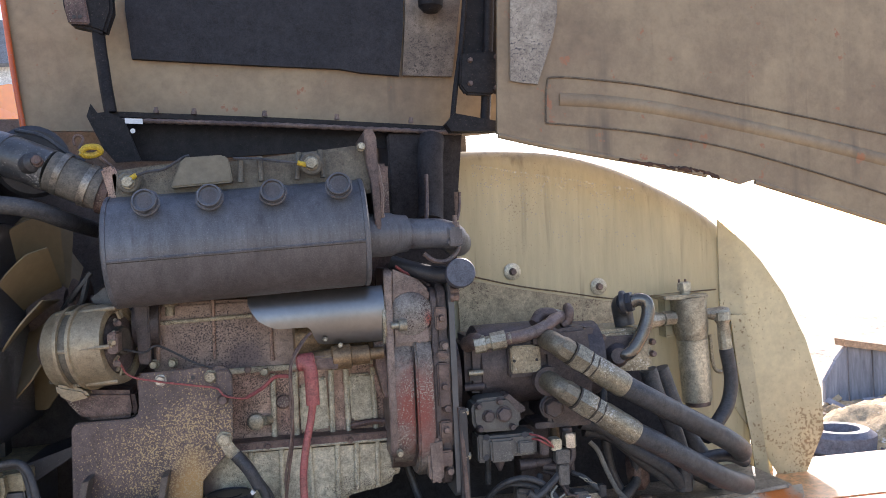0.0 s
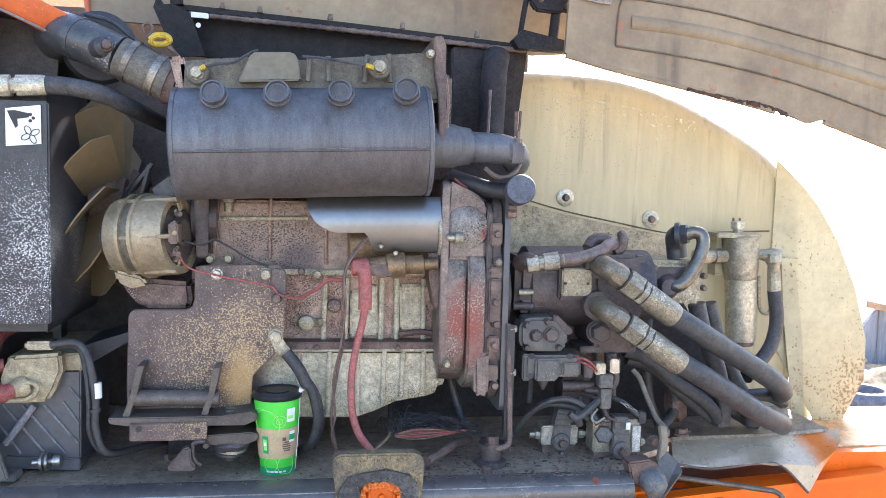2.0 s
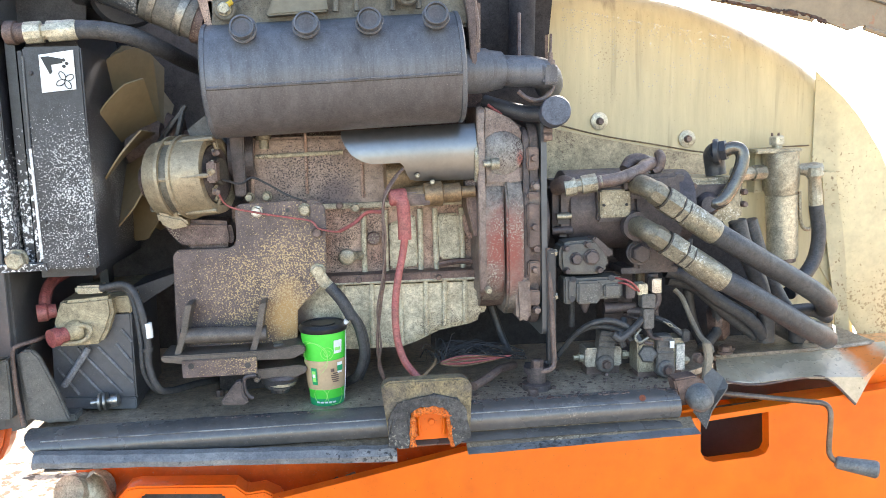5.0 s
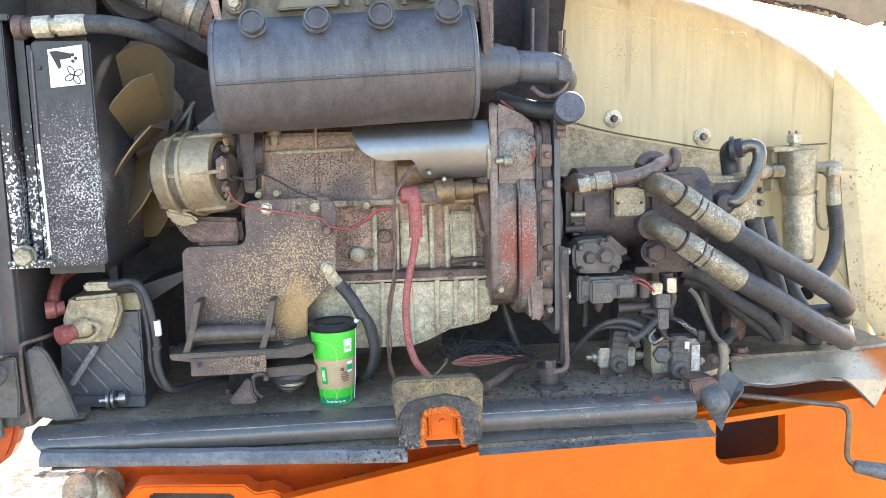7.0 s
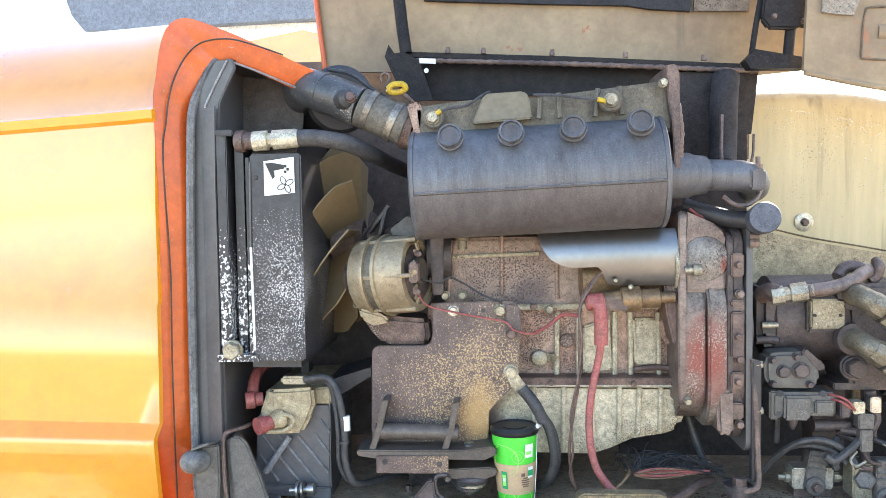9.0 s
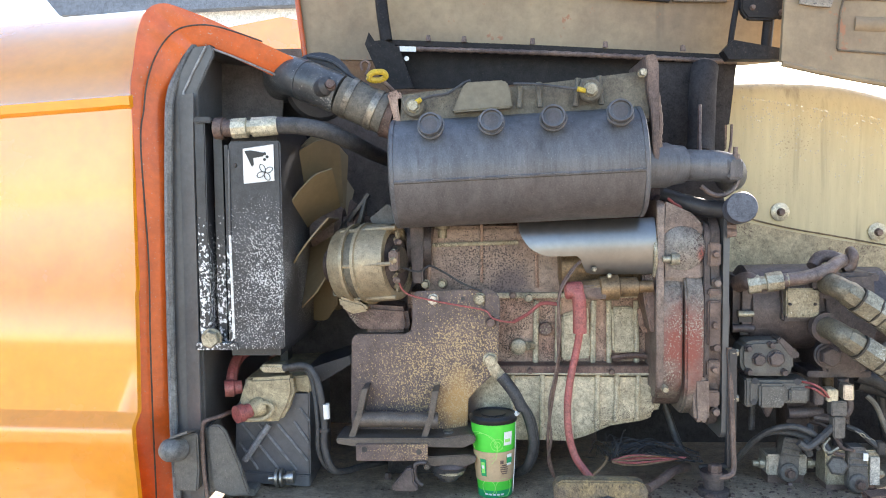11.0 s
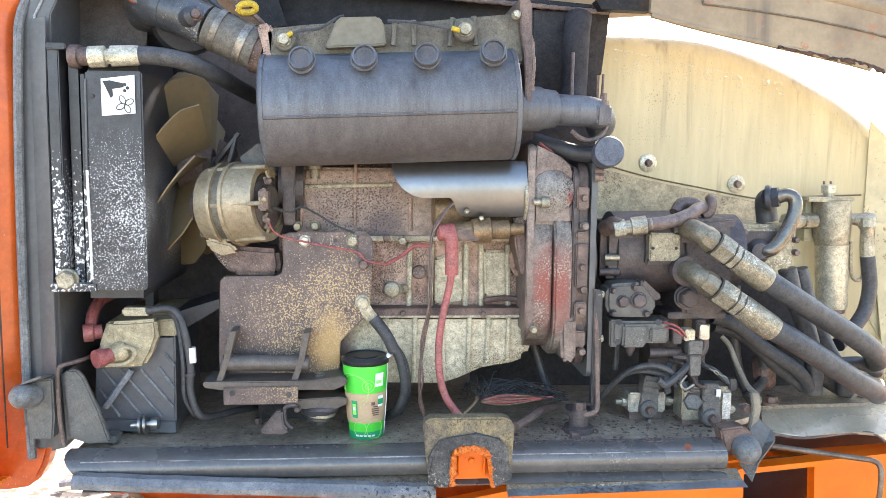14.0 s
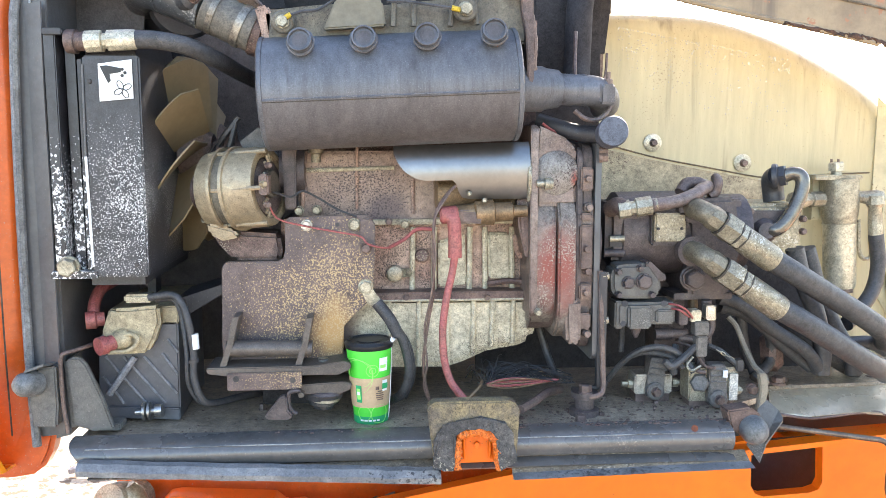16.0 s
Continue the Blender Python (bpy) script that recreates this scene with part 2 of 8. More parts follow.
# Browner copy of muffler_steel, also used on the plugs and clamp.
muffler_brown = mat("muffler_brown", (0.124, 0.113, 0.114), (0.100, 0.088, 0.087), 0.48, 0.2, 7, 0.5, (0.22, 0.19, 0.18), 0.12, 160, 0.3, streak=True, vary=0.15)
# Darker copy of black_paint; the hood steel's dark look is in the colour.
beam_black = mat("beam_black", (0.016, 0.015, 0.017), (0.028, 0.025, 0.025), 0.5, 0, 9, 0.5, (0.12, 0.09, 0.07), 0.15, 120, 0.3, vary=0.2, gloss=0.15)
foot_steel = mat("foot_steel", (0.118, 0.098, 0.083), (0.082, 0.068, 0.06), 0.46, 0.15, 9, 0.5, (0.22, 0.18, 0.12), 0.2, 140, 0.3, vary=0.16)
fitting_dull = mat("fitting_dull", (0.25, 0.215, 0.15), (0.15, 0.125, 0.09), 0.42, 0.4, 16, 0.5, (0.06, 0.048, 0.036), 0.4, 200, 0.4, vary=0.22, clump=9)
scuffed_zinc = mat("scuffed_zinc", (0.30, 0.265, 0.19), (0.22, 0.19, 0.135), 0.36, 0.45, 20, 0.5, (0.50, 0.47, 0.40), 0.5, 90, 0.4, vary=0.26, clump=18)
pipe_steel = mat("pipe_steel", (0.20, 0.18, 0.15), (0.13, 0.11, 0.09), 0.26, 0.7, 14, 0.5, (0.05, 0.04, 0.03), 0.3, 160, 0.15, vary=0.15)
# Lighter than void_black, to make up for light missing deep in the bay.
wall_dark = mat("wall_dark", (0.085, 0.077, 0.077), (0.12, 0.106, 0.102), 0.7, 0, 5, 0.5, bump=0.2, vary=0.2)
strand_black = mat("strand_black", (0.014, 0.014, 0.016), (0.022, 0.02, 0.02), 0.5, 0, 30, 0.5, bump=0)
# Orange darkened and reddened for the shaded rim; the grey specks are wear.
orange_rim = mat("orange_rim", (0.581, 0.101, 0.0106), (0.458, 0.0722, 0.00968), 0.36, 0, 5, 0.55, (0.36, 0.27, 0.23), 0.18, 90, 0.08, coat=0.3, vary=0.1)
insulation = mat("insulation", (0.022, 0.022, 0.027), (0.03, 0.03, 0.035), 0.85, 0, 6, 0.5, bump=0.3)
stained = mat("stained", (0.26, 0.215, 0.17), (0.145, 0.118, 0.096), 0.8, 0, 9, 0.5, (0.07, 0.058, 0.05), 0.3, 90, 0.4, vary=0.2)
void_black = mat("void_black", (0.038, 0.034, 0.035), (0.055, 0.048, 0.046), 0.6, 0, 6, 0.5, bump=0.2)
fan_yellow = mat("fan_yellow", (0.304, 0.227, 0.128), (0.244, 0.178, 0.0978), 0.42, 0, 6, 0.55, bump=0.04, vary=0.05)
coil_plastic = mat("coil_plastic", (0.095, 0.09, 0.086), (0.14, 0.125, 0.11), 0.55, 0, 14, 0.5, (0.24, 0.2, 0.15), 0.3, 160, 0.3)
battery_case = mat("battery_case", (0.078, 0.081, 0.094), (0.115, 0.112, 0.115), 0.42, 0, 7, 0.5, (0.2, 0.18, 0.15), 0.15, 120, 0.15, vary=0.1)
battery_lid = mat("battery_lid", (0.42, 0.345, 0.215), (0.27, 0.215, 0.13), 0.6, 0, 10, 0.52, (0.08, 0.06, 0.04), 0.2, 90, 0.3)
red_plastic = mat("red_plastic", (0.34, 0.085, 0.08), (0.27, 0.095, 0.08), 0.5, 0, 20, 0.5, bump=0.1)
red_wire = mat("red_wire", (0.34, 0.085, 0.08), (0.25, 0.075, 0.068), 0.5, 0, 20, 0.5, bump=0.1)
brass = mat("brass", (0.25, 0.165, 0.09), (0.14, 0.09, 0.05), 0.45, 0.5, 14, 0.5, bump=0.3)
yellow = mat("yellow", (0.50, 0.35, 0.03), (0.5, 0.34, 0.03), 0.45, 0, 20, 0.5, bump=0.1)
cup_green = mat("cup_green", (0.07, 0.62, 0.05), (0.06, 0.56, 0.045), 0.45, 0, 10, 0.5, bump=0.02, vary=0.03)
cup_light = mat("cup_light", (0.30, 0.75, 0.16), None, 0.45, 0, 10, 0.9, bump=0.02, vary=0.03)
cup_dark = mat("cup_dark", (0.01, 0.33, 0.12), None, 0.45, 0, 10, 0.9, bump=0.02, vary=0.03)
card = mat("card", (0.52, 0.37, 0.22), (0.46, 0.32, 0.19), 0.75, 0, 15, 0.5, bump=0.1, vary=0.06)
white_paint = mat("white_paint", (0.8, 0.8, 0.79), (0.72, 0.72, 0.7), 0.45, 0, 20, 0.6, bump=0.05, vary=0.05)
lid_black = mat("lid_black", (0.014, 0.014, 0.015), (0.02, 0.02, 0.02), 0.42, 0, 10, 0.5, bump=0.02)
wood = mat("wood", (0.28, 0.27, 0.27), (0.19, 0.18, 0.19), 0.8, 0, 3, 0.5, streak=True)
dirt = mat("dirt", (0.58, 0.47, 0.34), (0.46, 0.36, 0.25), 0.9, 0, 1.5, 0.5, (0.16, 0.11, 0.07), 0.5, 6, 0.6, clump=1.0)
roofing = mat("roofing", (0.20, 0.23, 0.28), (0.16, 0.18, 0.22), 0.6, 0, 2, 0.5)
tank_white = mat("tank_white", (0.8, 0.8, 0.78), (0.74, 0.74, 0.72), 0.5, 0, 2, 0.5)



def let_light_through(m, colour, share):
    """Thin fibreglass: part of the light from behind comes through."""
    n, l = m.node_tree.nodes, m.node_tree.links
    t = n.new("ShaderNodeBsdfTranslucent")
    t.inputs["Color"].default_value = (*colour, 1)
    x = n.new("ShaderNodeMixShader")
    x.inputs[0].default_value = share
    l.new(n["Principled BSDF"].outputs[0], x.inputs[1])
    l.new(t.outputs[0], x.inputs[2])
    l.new(x.outputs[0], n["Material Output"].inputs["Surface"])


for m_ in (cream, cream_rusty):
    let_light_through(m_, (0.80, 0.77, 0.63), 0.17)


# ---- building helpers ----
def thing(name, at, label, category, group="", kind=""):
    e = new(name)
    e.location = at
    e.empty_display_size = 0.02
    return tagged(e, label, category, group, kind)


def part(name, bm, material, parent=None, label="", smooth=True, bevel=0.0):
    """Links a bmesh, given in world metres, as one mesh under its thing."""
    me = bpy.data.meshes.new(name)
    top = parent
    while top is not None and top.parent is not None:
        top = top.parent
    if top is not None:
        bmesh.ops.translate(bm, verts=bm.verts, vec=-Vector(top.location))
    if bevel:
        sharp = [e for e in bm.edges if len(e.link_faces) == 2 and e.calc_face_angle(0) > 0.7]
        bmesh.ops.bevel(bm, geom=sharp, offset=bevel, segments=2, affect="EDGES", clamp_overlap=True)
    bmesh.ops.recalc_face_normals(bm, faces=bm.faces)
    for e in bm.edges:
        e.smooth = not (len(e.link_faces) == 2 and e.calc_face_angle(0) > 0.6)
    for f in bm.faces:
        f.smooth = smooth
    bm.to_mesh(me)
    bm.free()
    me.materials.append(material)
    ob = new(name, me)
    if parent is not None:
        ob.parent = parent
    if label:
        ob["label"] = label
    return ob


def structure(name, bm, material, label, category, bevel=0.0):
    ob = part(name, bm, material, None, "", True, bevel)
    return tagged(ob, label, category, "", "structure")


def box(x0, x1, y0, y1, z0, z1, bm=None):
    bm = bm or bmesh.new()
    v = [bm.verts.new((x, y, z)) for z in (z0, z1) for x, y in ((x0, y0), (x1, y0), (x1, y1), (x0, y1))]
    for q in ((3, 2, 1, 0), (4, 5, 6, 7), (0, 1, 5, 4), (1, 2, 6, 5), (2, 3, 7, 6), (3, 0, 4, 7)):
        bm.faces.new([v[i] for i in q])
    return bm


def block(a, b, y0, y1, bm=None):
    """A box between two opposite (x, y, z) corners seen on its front, from depth y0 to y1."""
    return box(min(a[0], b[0]), max(a[0], b[0]), y0, y1, min(a[2], b[2]), max(a[2], b[2]), bm)


def prism(outline, y0, y1, bm=None):
    """An outline in x and z, pushed through from y0 to y1."""
    bm = bm or bmesh.new()
    a = [bm.verts.new((x, y0, z)) for x, z in outline]
    b = [bm.verts.new((x, y1, z)) for x, z in outline]
    bm.faces.new(a)
    bm.faces.new(b[::-1])
    for i in range(len(a)):
        j = (i + 1) % len(a)
        bm.faces.new((a[i], b[i], b[j], a[j]))
    return bm


def basis(d):
    d = Vector(d).normalized()
    u = d.cross(Vector((0, 0, 1)) if abs(d.z) < 0.9 else Vector((0, 1, 0))).normalized()
    return d, u, u.cross(d).normalized()


def lathe(a, b, profile, n=28, bm=None, squash=1.0):
    """A turned body on the axis from a to b: profile of (share of the way, radius)."""
    bm = bm or bmesh.new()
    a, b = Vector(a), Vector(b)
    d, u, w = basis(b - a)
    rings = []
    for s, r in profile:
        c = a + (b - a) * s
        rings.append([bm.verts.new(c + (u * math.cos(2 * math.pi * k / n) * squash + w * math.sin(2 * math.pi * k / n)) * max(r, 0.0002)) for k in range(n)])
    for p, q in zip(rings, rings[1:]):
        for k in range(n):
            bm.faces.new((p[k], p[(k + 1) % n], q[(k + 1) % n], q[k]))
    bm.faces.new(rings[0][::-1])
    bm.faces.new(rings[-1])
    return bm


def rod(a, b, r, n=16, bm=None):
    return lathe(a, b, ((0, r), (1, r)), n, bm)


def spline(points, steps=8):
    """A smooth line through points."""
    p = [Vector(q) for q in points]
    p = [p[0] * 2 - p[1], *p, p[-1] * 2 - p[-2]]
    out = []
    for i in range(1, len(p) - 2):
        for k in range(steps):
            t = k / steps
            out.append(0.5 * (2 * p[i] + (p[i + 1] - p[i - 1]) * t + (2 * p[i - 1] - 5 * p[i] + 4 * p[i + 1] - p[i + 2]) * t * t + (3 * p[i] - p[i - 1] - 3 * p[i + 1] + p[i + 2]) * t ** 3))
    return [*out, p[-2]]


def tube(points, r, n=14, steps=8, bm=None, ribs=0.0):
    """A pipe along a smooth line; ribs: the depth of rings round it."""
    bm = bm or bmesh.new()
    line = spline(points, steps) if steps > 1 else [Vector(q) for q in points]
    d, u, w = basis(line[1] - line[0])
    rings = []
    for i, c in enumerate(line):
        d = (line[min(i + 1, len(line) - 1)] - line[max(i - 1, 0)]).normalized()
        u = (u - d * u.dot(d)).normalized()
        w = d.cross(u)
        rad = r + (ribs if i % 2 else 0)
        rings.append([bm.verts.new(c + (u * math.cos(2 * math.pi * k / n) + w * math.sin(2 * math.pi * k / n)) * rad) for k in range(n)])
    for p, q in zip(rings, rings[1:]):
        for k in range(n):
            bm.faces.new((p[k], p[(k + 1) % n], q[(k + 1) % n], q[k]))
    bm.faces.new(rings[0][::-1])
    bm.faces.new(rings[-1])
    return bm


def nut(c, r, d=(0, -1, 0), h=0.012, bm=None, turn=0.3, washer=1.16):
    """A hexagon head on a washer, standing on c along d."""
    bm = bm or bmesh.new()
    c, dv = Vector(c), Vector(d).normalized()
    lathe(c - dv * 0.004, c + dv * 0.002, ((0, r * washer), (0.8, r * washer), (1, r * washer * 0.94)), 20, bm)
    ax, u, w = basis(dv)
    rings = []
    for s, k in ((0.0, 1.0), (0.85, 1.0), (1.0, 0.86)):
        o = c + dv * (0.002 + s * h)
        rings.append([bm.verts.new(o + (u * math.cos(turn + math.pi * j / 3) + w * math.sin(turn + math.pi * j / 3)) * r * k) for j in range(6)])
    for p, q in zip(rings, rings[1:]):
        for j in range(6):
            bm.faces.new((p[j], p[(j + 1) % 6], q[(j + 1) % 6], q[j]))
    bm.faces.new(rings[-1])
    bm.faces.new(rings[0][::-1])
    return bm


def shift(p, x=0.0, y=0.0, z=0.0):
    return (p[0] + x, p[1] + y, p[2] + z)


def sheet(grid, thick, bm=None):
    """A bent sheet of some thickness from rows of points."""
    bm = bm or bmesh.new()
    v = [[bm.verts.new(p) for p in row] for row in grid]
    for i in range(len(v) - 1):
        for j in range(len(v[0]) - 1):
            bm.faces.new((v[i][j], v[i][j + 1], v[i + 1][j + 1], v[i + 1][j]))
    bmesh.ops.recalc_face_normals(bm, faces=bm.faces)
    bmesh.ops.solidify(bm, geom=bm.faces[:], thickness=thick)
    return bm


def holed(outline, hole, y0, y1):
    """A plate with an opening through it."""
    bm = bmesh.new()
    loops = []
    for loop in (outline, hole):
        v = [bm.verts.new((x, y0, z)) for x, z in loop]
        loops.append([bm.edges.new((v[i], v[(i + 1) % len(v)])) for i in range(len(v))])
    bmesh.ops.triangle_fill(bm, edges=loops[0] + loops[1], use_beauty=True)
    g = bmesh.ops.extrude_face_region(bm, geom=bm.faces[:])
    bmesh.ops.translate(bm, verts=[e for e in g["geom"] if isinstance(e, bmesh.types.BMVert)], vec=(0, y1 - y0, 0))
    return bm


def ground_sheet():
    bm = bmesh.new()
    n = 60
    rows = []
    for i in range(n + 1):
        row = []
        for j in range(n + 1):
            a, b = (i / n * 2 - 1), (j / n * 2 - 1)
            x, y = 300 * a * abs(a) ** 1.6, 300 * b * abs(b) ** 1.6
            r = math.hypot(x, y)
            row.append(bm.verts.new((x, y, 0.05 * noise.noise((x * 0.8, y * 0.8, 0)) * min(1, max(0, r - 2) / 4))))
        rows.append(row)
    for i in range(n):
        for j in range(n):
            bm.faces.new((rows[i][j], rows[i + 1][j], rows[i + 1][j + 1], rows[i][j + 1]))
    return bm


structure("ground", ground_sheet(), dirt, "pale trampled dirt yard with darker straw patches", "ground")

# ---- deck, rail and chassis ----
DECK = 1.0
deck = bmesh.new()
deck_top = [deck.verts.new((x, y, DECK)) for x, y in ((-0.655, 1.392), (0.515, 1.392), (0.56, 1.50), (0.66, 1.56), (0.66, 1.97), (-0.655, 1.97))]
deck_low = [deck.verts.new((v.co.x, v.co.y, DECK - 0.012)) for v in deck_top]
deck.faces.new(deck_top)
deck.faces.new(deck_low[::-1])
for i in range(6):
    deck.faces.new((deck_top[i], deck_low[i], deck_low[(i + 1) % 6], deck_top[(i + 1) % 6]))
structure("floor", deck, oily_deck, "oil-soaked black steel deck of the engine bay", "floor")
structure("deck_extension", prism([(0.5973, 0.988), (0.7129, 0.9863), (0.7552, 0.9917), (0.8891, 0.993), (1.0869, 1.0002), (1.0873, 0.9922), (0.8894, 0.9851), (0.7158, 0.977), (0.5974, 0.9776)], 1.655, 1.97), oily_deck, "dark oily steel deck plate beside the pump", "floor", 0.002)

rail = thing("front_rail", (-0.1, 1.375, 0.93), "black painted steel sill rail with worn top edge", "rail")
prof = [(1.348, 0.968), (1.3415, 0.980), (1.3405, 0.990), (1.344, 0.999), (1.351, 1.005), (1.362, 1.0085), (1.378, 1.010), (1.394, 1.010), (1.398, 1.007), (1.398, 0.966), (1.36, 0.963)]


def extrude_x(profile, x0, x1, bm=None):
    bm = bm or bmesh.new()
    a = [bm.verts.new((x0, y, z)) for y, z in profile]
    b = [bm.verts.new((x1, y, z)) for y, z in profile]
    bm.faces.new(a)
    bm.faces.new(b[::-1])
    for i in range(len(a)):
        j = (i + 1) % len(a)
        bm.faces.new((a[i], b[i], b[j], a[j]))
    return bm


sill = extrude_x(prof, -0.645, 0.50)
for v in sill.verts:
    if v.co.x < 0:
        v.co.x += (1.010 - v.co.z) * 0.75 - 0.012
part("sill", sill, rail_paint, rail)
# Scuffed edge line, paler still for the highlight along the rail.
part("worn_bright_edge", tube([(-0.625 + 0.0865 * i, 1.3462, 1.0012 + 0.0006 * (i % 2)) for i in range(14)], 0.0012, 6, 2), mat("bare_edge", (0.36, 0.34, 0.31), (0.12, 0.11, 0.10), 0.4, 0.3, 18, 0.5), rail, "scuffed grey top edge with its highlight painted in")
part("rust_hole", rod((0.4254, 1.342, 1.011), (0.4248, 1.3405, 1.0116), 0.006, 12), mat("rust_red", (0.22, 0.06, 0.03), (0.12, 0.04, 0.02), 0.8, 0, 60, 0.5), rail)
part("web", extrude_x([(1.36, 0.966), (1.334, 0.954), (1.338, 0.950), (1.37, 0.959), (1.40, 0.950), (1.40, 0.966)], -0.62, 0.50), rail_paint, rail)


def lip(x0, x1, z0, z1, name, label, thick=1.0):
    """A folded, battered lip with flaking paint."""
    bm = bmesh.new()
    n = 40
    rings = []
    for i in range(n + 1):
        t = i / n
        x = x0 + (x1 - x0) * t
        w = (0.004 * noise.noise((x * 9, 0, z0)) + 0.002 * noise.noise((x * 40, 3, 0))) * (1.0 if thick > 0.5 else 0.25)
        zc = z0 + (z1 - z0) * t + w
        up = 0.026 * thick - 0.012
        rings.append([bm.verts.new((x, y, z)) for y, z in ((1.332, zc + up), (1.318 + w, zc + up - 0.002), (1.308 + w, zc + up - 0.012 * thick), (1.310, zc - 0.008), (1.320, zc - 0.012 - w), (1.336, zc - 0.006))])
    for p, q in zip(rings, rings[1:]):
        for k in range(6):
            bm.faces.new((p[k], p[(k + 1) % 6], q[(k + 1) % 6], q[k]))
    bm.faces.new(rings[0])
    bm.faces.new(rings[-1][::-1])
    part(name, bm, lip_worn, rail, label)
    rows = [[], [], []]
    for i in range(25):
        t = i / 24
        x = x0 + (x1 - x0) * t
        zc = z0 + (z1 - z0) * t
        rows[0].append((x, 1.356, 0.9645))
        rows[1].append((x, 1.346, (zc + 0.026 * thick - 0.014) * 0.35 + 0.964 * 0.65 + 0.002 * noise.noise((x * 25, 1, 0))))
        rows[2].append((x, 1.329, zc + 0.026 * thick - 0.0135))
    part("ledge", sheet(rows, 0.003), ledge_grime, rail, "gritty brown ledge behind the lip")


lip_worn = mat("lip_worn", (0.14, 0.14, 0.145), (0.27, 0.262, 0.25), 0.36, 0, 18, 0.58, (0.04, 0.038, 0.038), 0.45, 45, 0.4, vary=0.16, gloss=0.6)
lip(-0.6292, -0.0265, 0.9765, 0.9433, "lip", "folded lip with flaked grey paint")
lip(0.0992, 0.5241, 0.9478, 0.9553, "lip", "folded lip with bare scraped edge", 0.34)

latch = thing("latch_bracket", (0.0286, 1.31, 1.0179), "black and mustard painted steel latch plate with orange slot", "bracket")
part("plate", prism([(-0.0498, 1.0673), (-0.045, 1.077), (-0.0354, 1.0817), (0.0881, 1.081), (0.0999, 1.0758), (0.1068, 1.0638), (0.1044, 1.026), (0.1012, 0.9709), (0.0856, 0.9663), (0.0739, 0.9586), (0.0694, 1.0169), (0.0547, 1.0312), (0.0381, 1.0346), (0.0158, 1.0341), (-0.0005, 1.0266), (-0.0053, 1.0138), (-0.005, 0.9588), (-0.0177, 0.9612), (-0.039, 0.9748), (-0.0449, 1.0247)], 1.305, 1.335), mat("latch_paint", (0.115, 0.092, 0.066), (0.34, 0.255, 0.115), 0.5, 0, 16, 0.56, (0.06, 0.045, 0.035), 0.6, 60, 0.6, vary=0.35), latch, "", True, 0.003)
peel = prism([(-0.0413, 0.9698), (-0.0404, 1.0155), (-0.0242, 1.0427), (-0.0088, 1.0483), (0.0123, 1.0518), (0.0393, 1.0561), (0.0606, 1.0506), (0.08, 1.0462), (0.0948, 1.026), (0.1013, 0.9759), (0.0858, 0.9683), (0.0732, 0.9616), (0.0707, 1.0127), (0.0559, 1.0309), (0.0375, 1.0353), (0.0163, 1.0349), (-0.001, 1.0264), (-0.0058, 1.0146), (-0.0065, 0.9629), (-0.02, 0.9643)], 1.299, 1.304)
bmesh.ops.triangulate(peel, faces=peel.faces[:])
bmesh.ops.subdivide_edges(peel, edges=peel.edges[:], cuts=4, use_grid_fill=True)
for v in peel.verts:
    k = noise.noise_vector(v.co * 160)
    v.co.x += k.x * 0.0028
    v.co.z += k.z * 0.0028
    if v.co.y < 1.3015:
        v.co.y += k.y * 0.0032
part("peeling_coat", peel, mat("latch_black", (0.04, 0.038, 0.038), (0.13, 0.12, 0.11), 0.5, 0, 20, 0.55, (0.33, 0.30, 0.24), 0.4, 60, 1.0, vary=0.4), latch, "peeling black coat")


def ragged(loop, r):
    bm = tube(loop, r, 10, 12)
    for v in bm.verts:
        k = noise.noise_vector(v.co * 130) * 0.0055 + noise.noise_vector(v.co * 420) * 0.003
        v.co += k
    return bm


part("slot_edge", ragged([(-0.0004, 1.308, 0.9635), (-0.0006, 1.308, 1.0074), (0.0089, 1.308, 1.0231), (0.035, 1.308, 1.0294), (0.0574, 1.308, 1.0219), (0.0692, 1.308, 1.0056), (0.0736, 1.308, 0.9614)], 0.0075), mat("orange_crust", (0.78, 0.20, 0.03), (0.62, 0.13, 0.015), 0.5, 0, 40, 0.5, (0.10, 0.03, 0.015), 0.4, 120, 0.6, vary=0.3), latch, "thick ragged orange paint")
part("slot_back", prism([(0.0009, 1.0162), (0.0745, 1.0165), (0.075, 0.9631), (0.0012, 0.9631)], 1.336, 1.345), orange, latch)
part("hook", tube([(0.0154, 1.33, 0.9726), (0.0142, 1.33, 1.005), (0.0211, 1.33, 1.014), (0.0506, 1.33, 1.0132), (0.0586, 1.33, 1.0039), (0.0589, 1.33, 0.9734)], 0.0028, 8), orange, latch)
part("pin", nut((0.0369, 1.338, 0.9955), 0.006, (0, -1, 0), 0.005), orange, latch)

chassis = thing("chassis_side", (0.3484, 1.6, 0.7092), "glossy orange chassis panel with a rounded opening", "machine body")
part("panel", holed([(-0.2755, 0.7521), (-0.0873, 0.7869), (0.1286, 0.8279), (0.3491, 0.8598), (0.6515, 0.8899), (1.1937, 0.9195), (1.2687, -0.2752), (-0.3194, -0.0531)], [(0.6515, 0.8899), (0.7937, 0.8984), (0.807, 0.8898), (0.8115, 0.7907), (0.804, 0.7756), (0.7845, 0.7691), (0.6825, 0.7637), (0.6642, 0.7703), (0.6534, 0.7893)], 1.60, 1.63), orange, chassis)
part("inner_plate", prism([(0.611, 0.9401), (1.0876, 0.9116), (1.108, 0.4507), (0.6155, 0.4935)], 1.80, 1.81), black_paint, chassis)
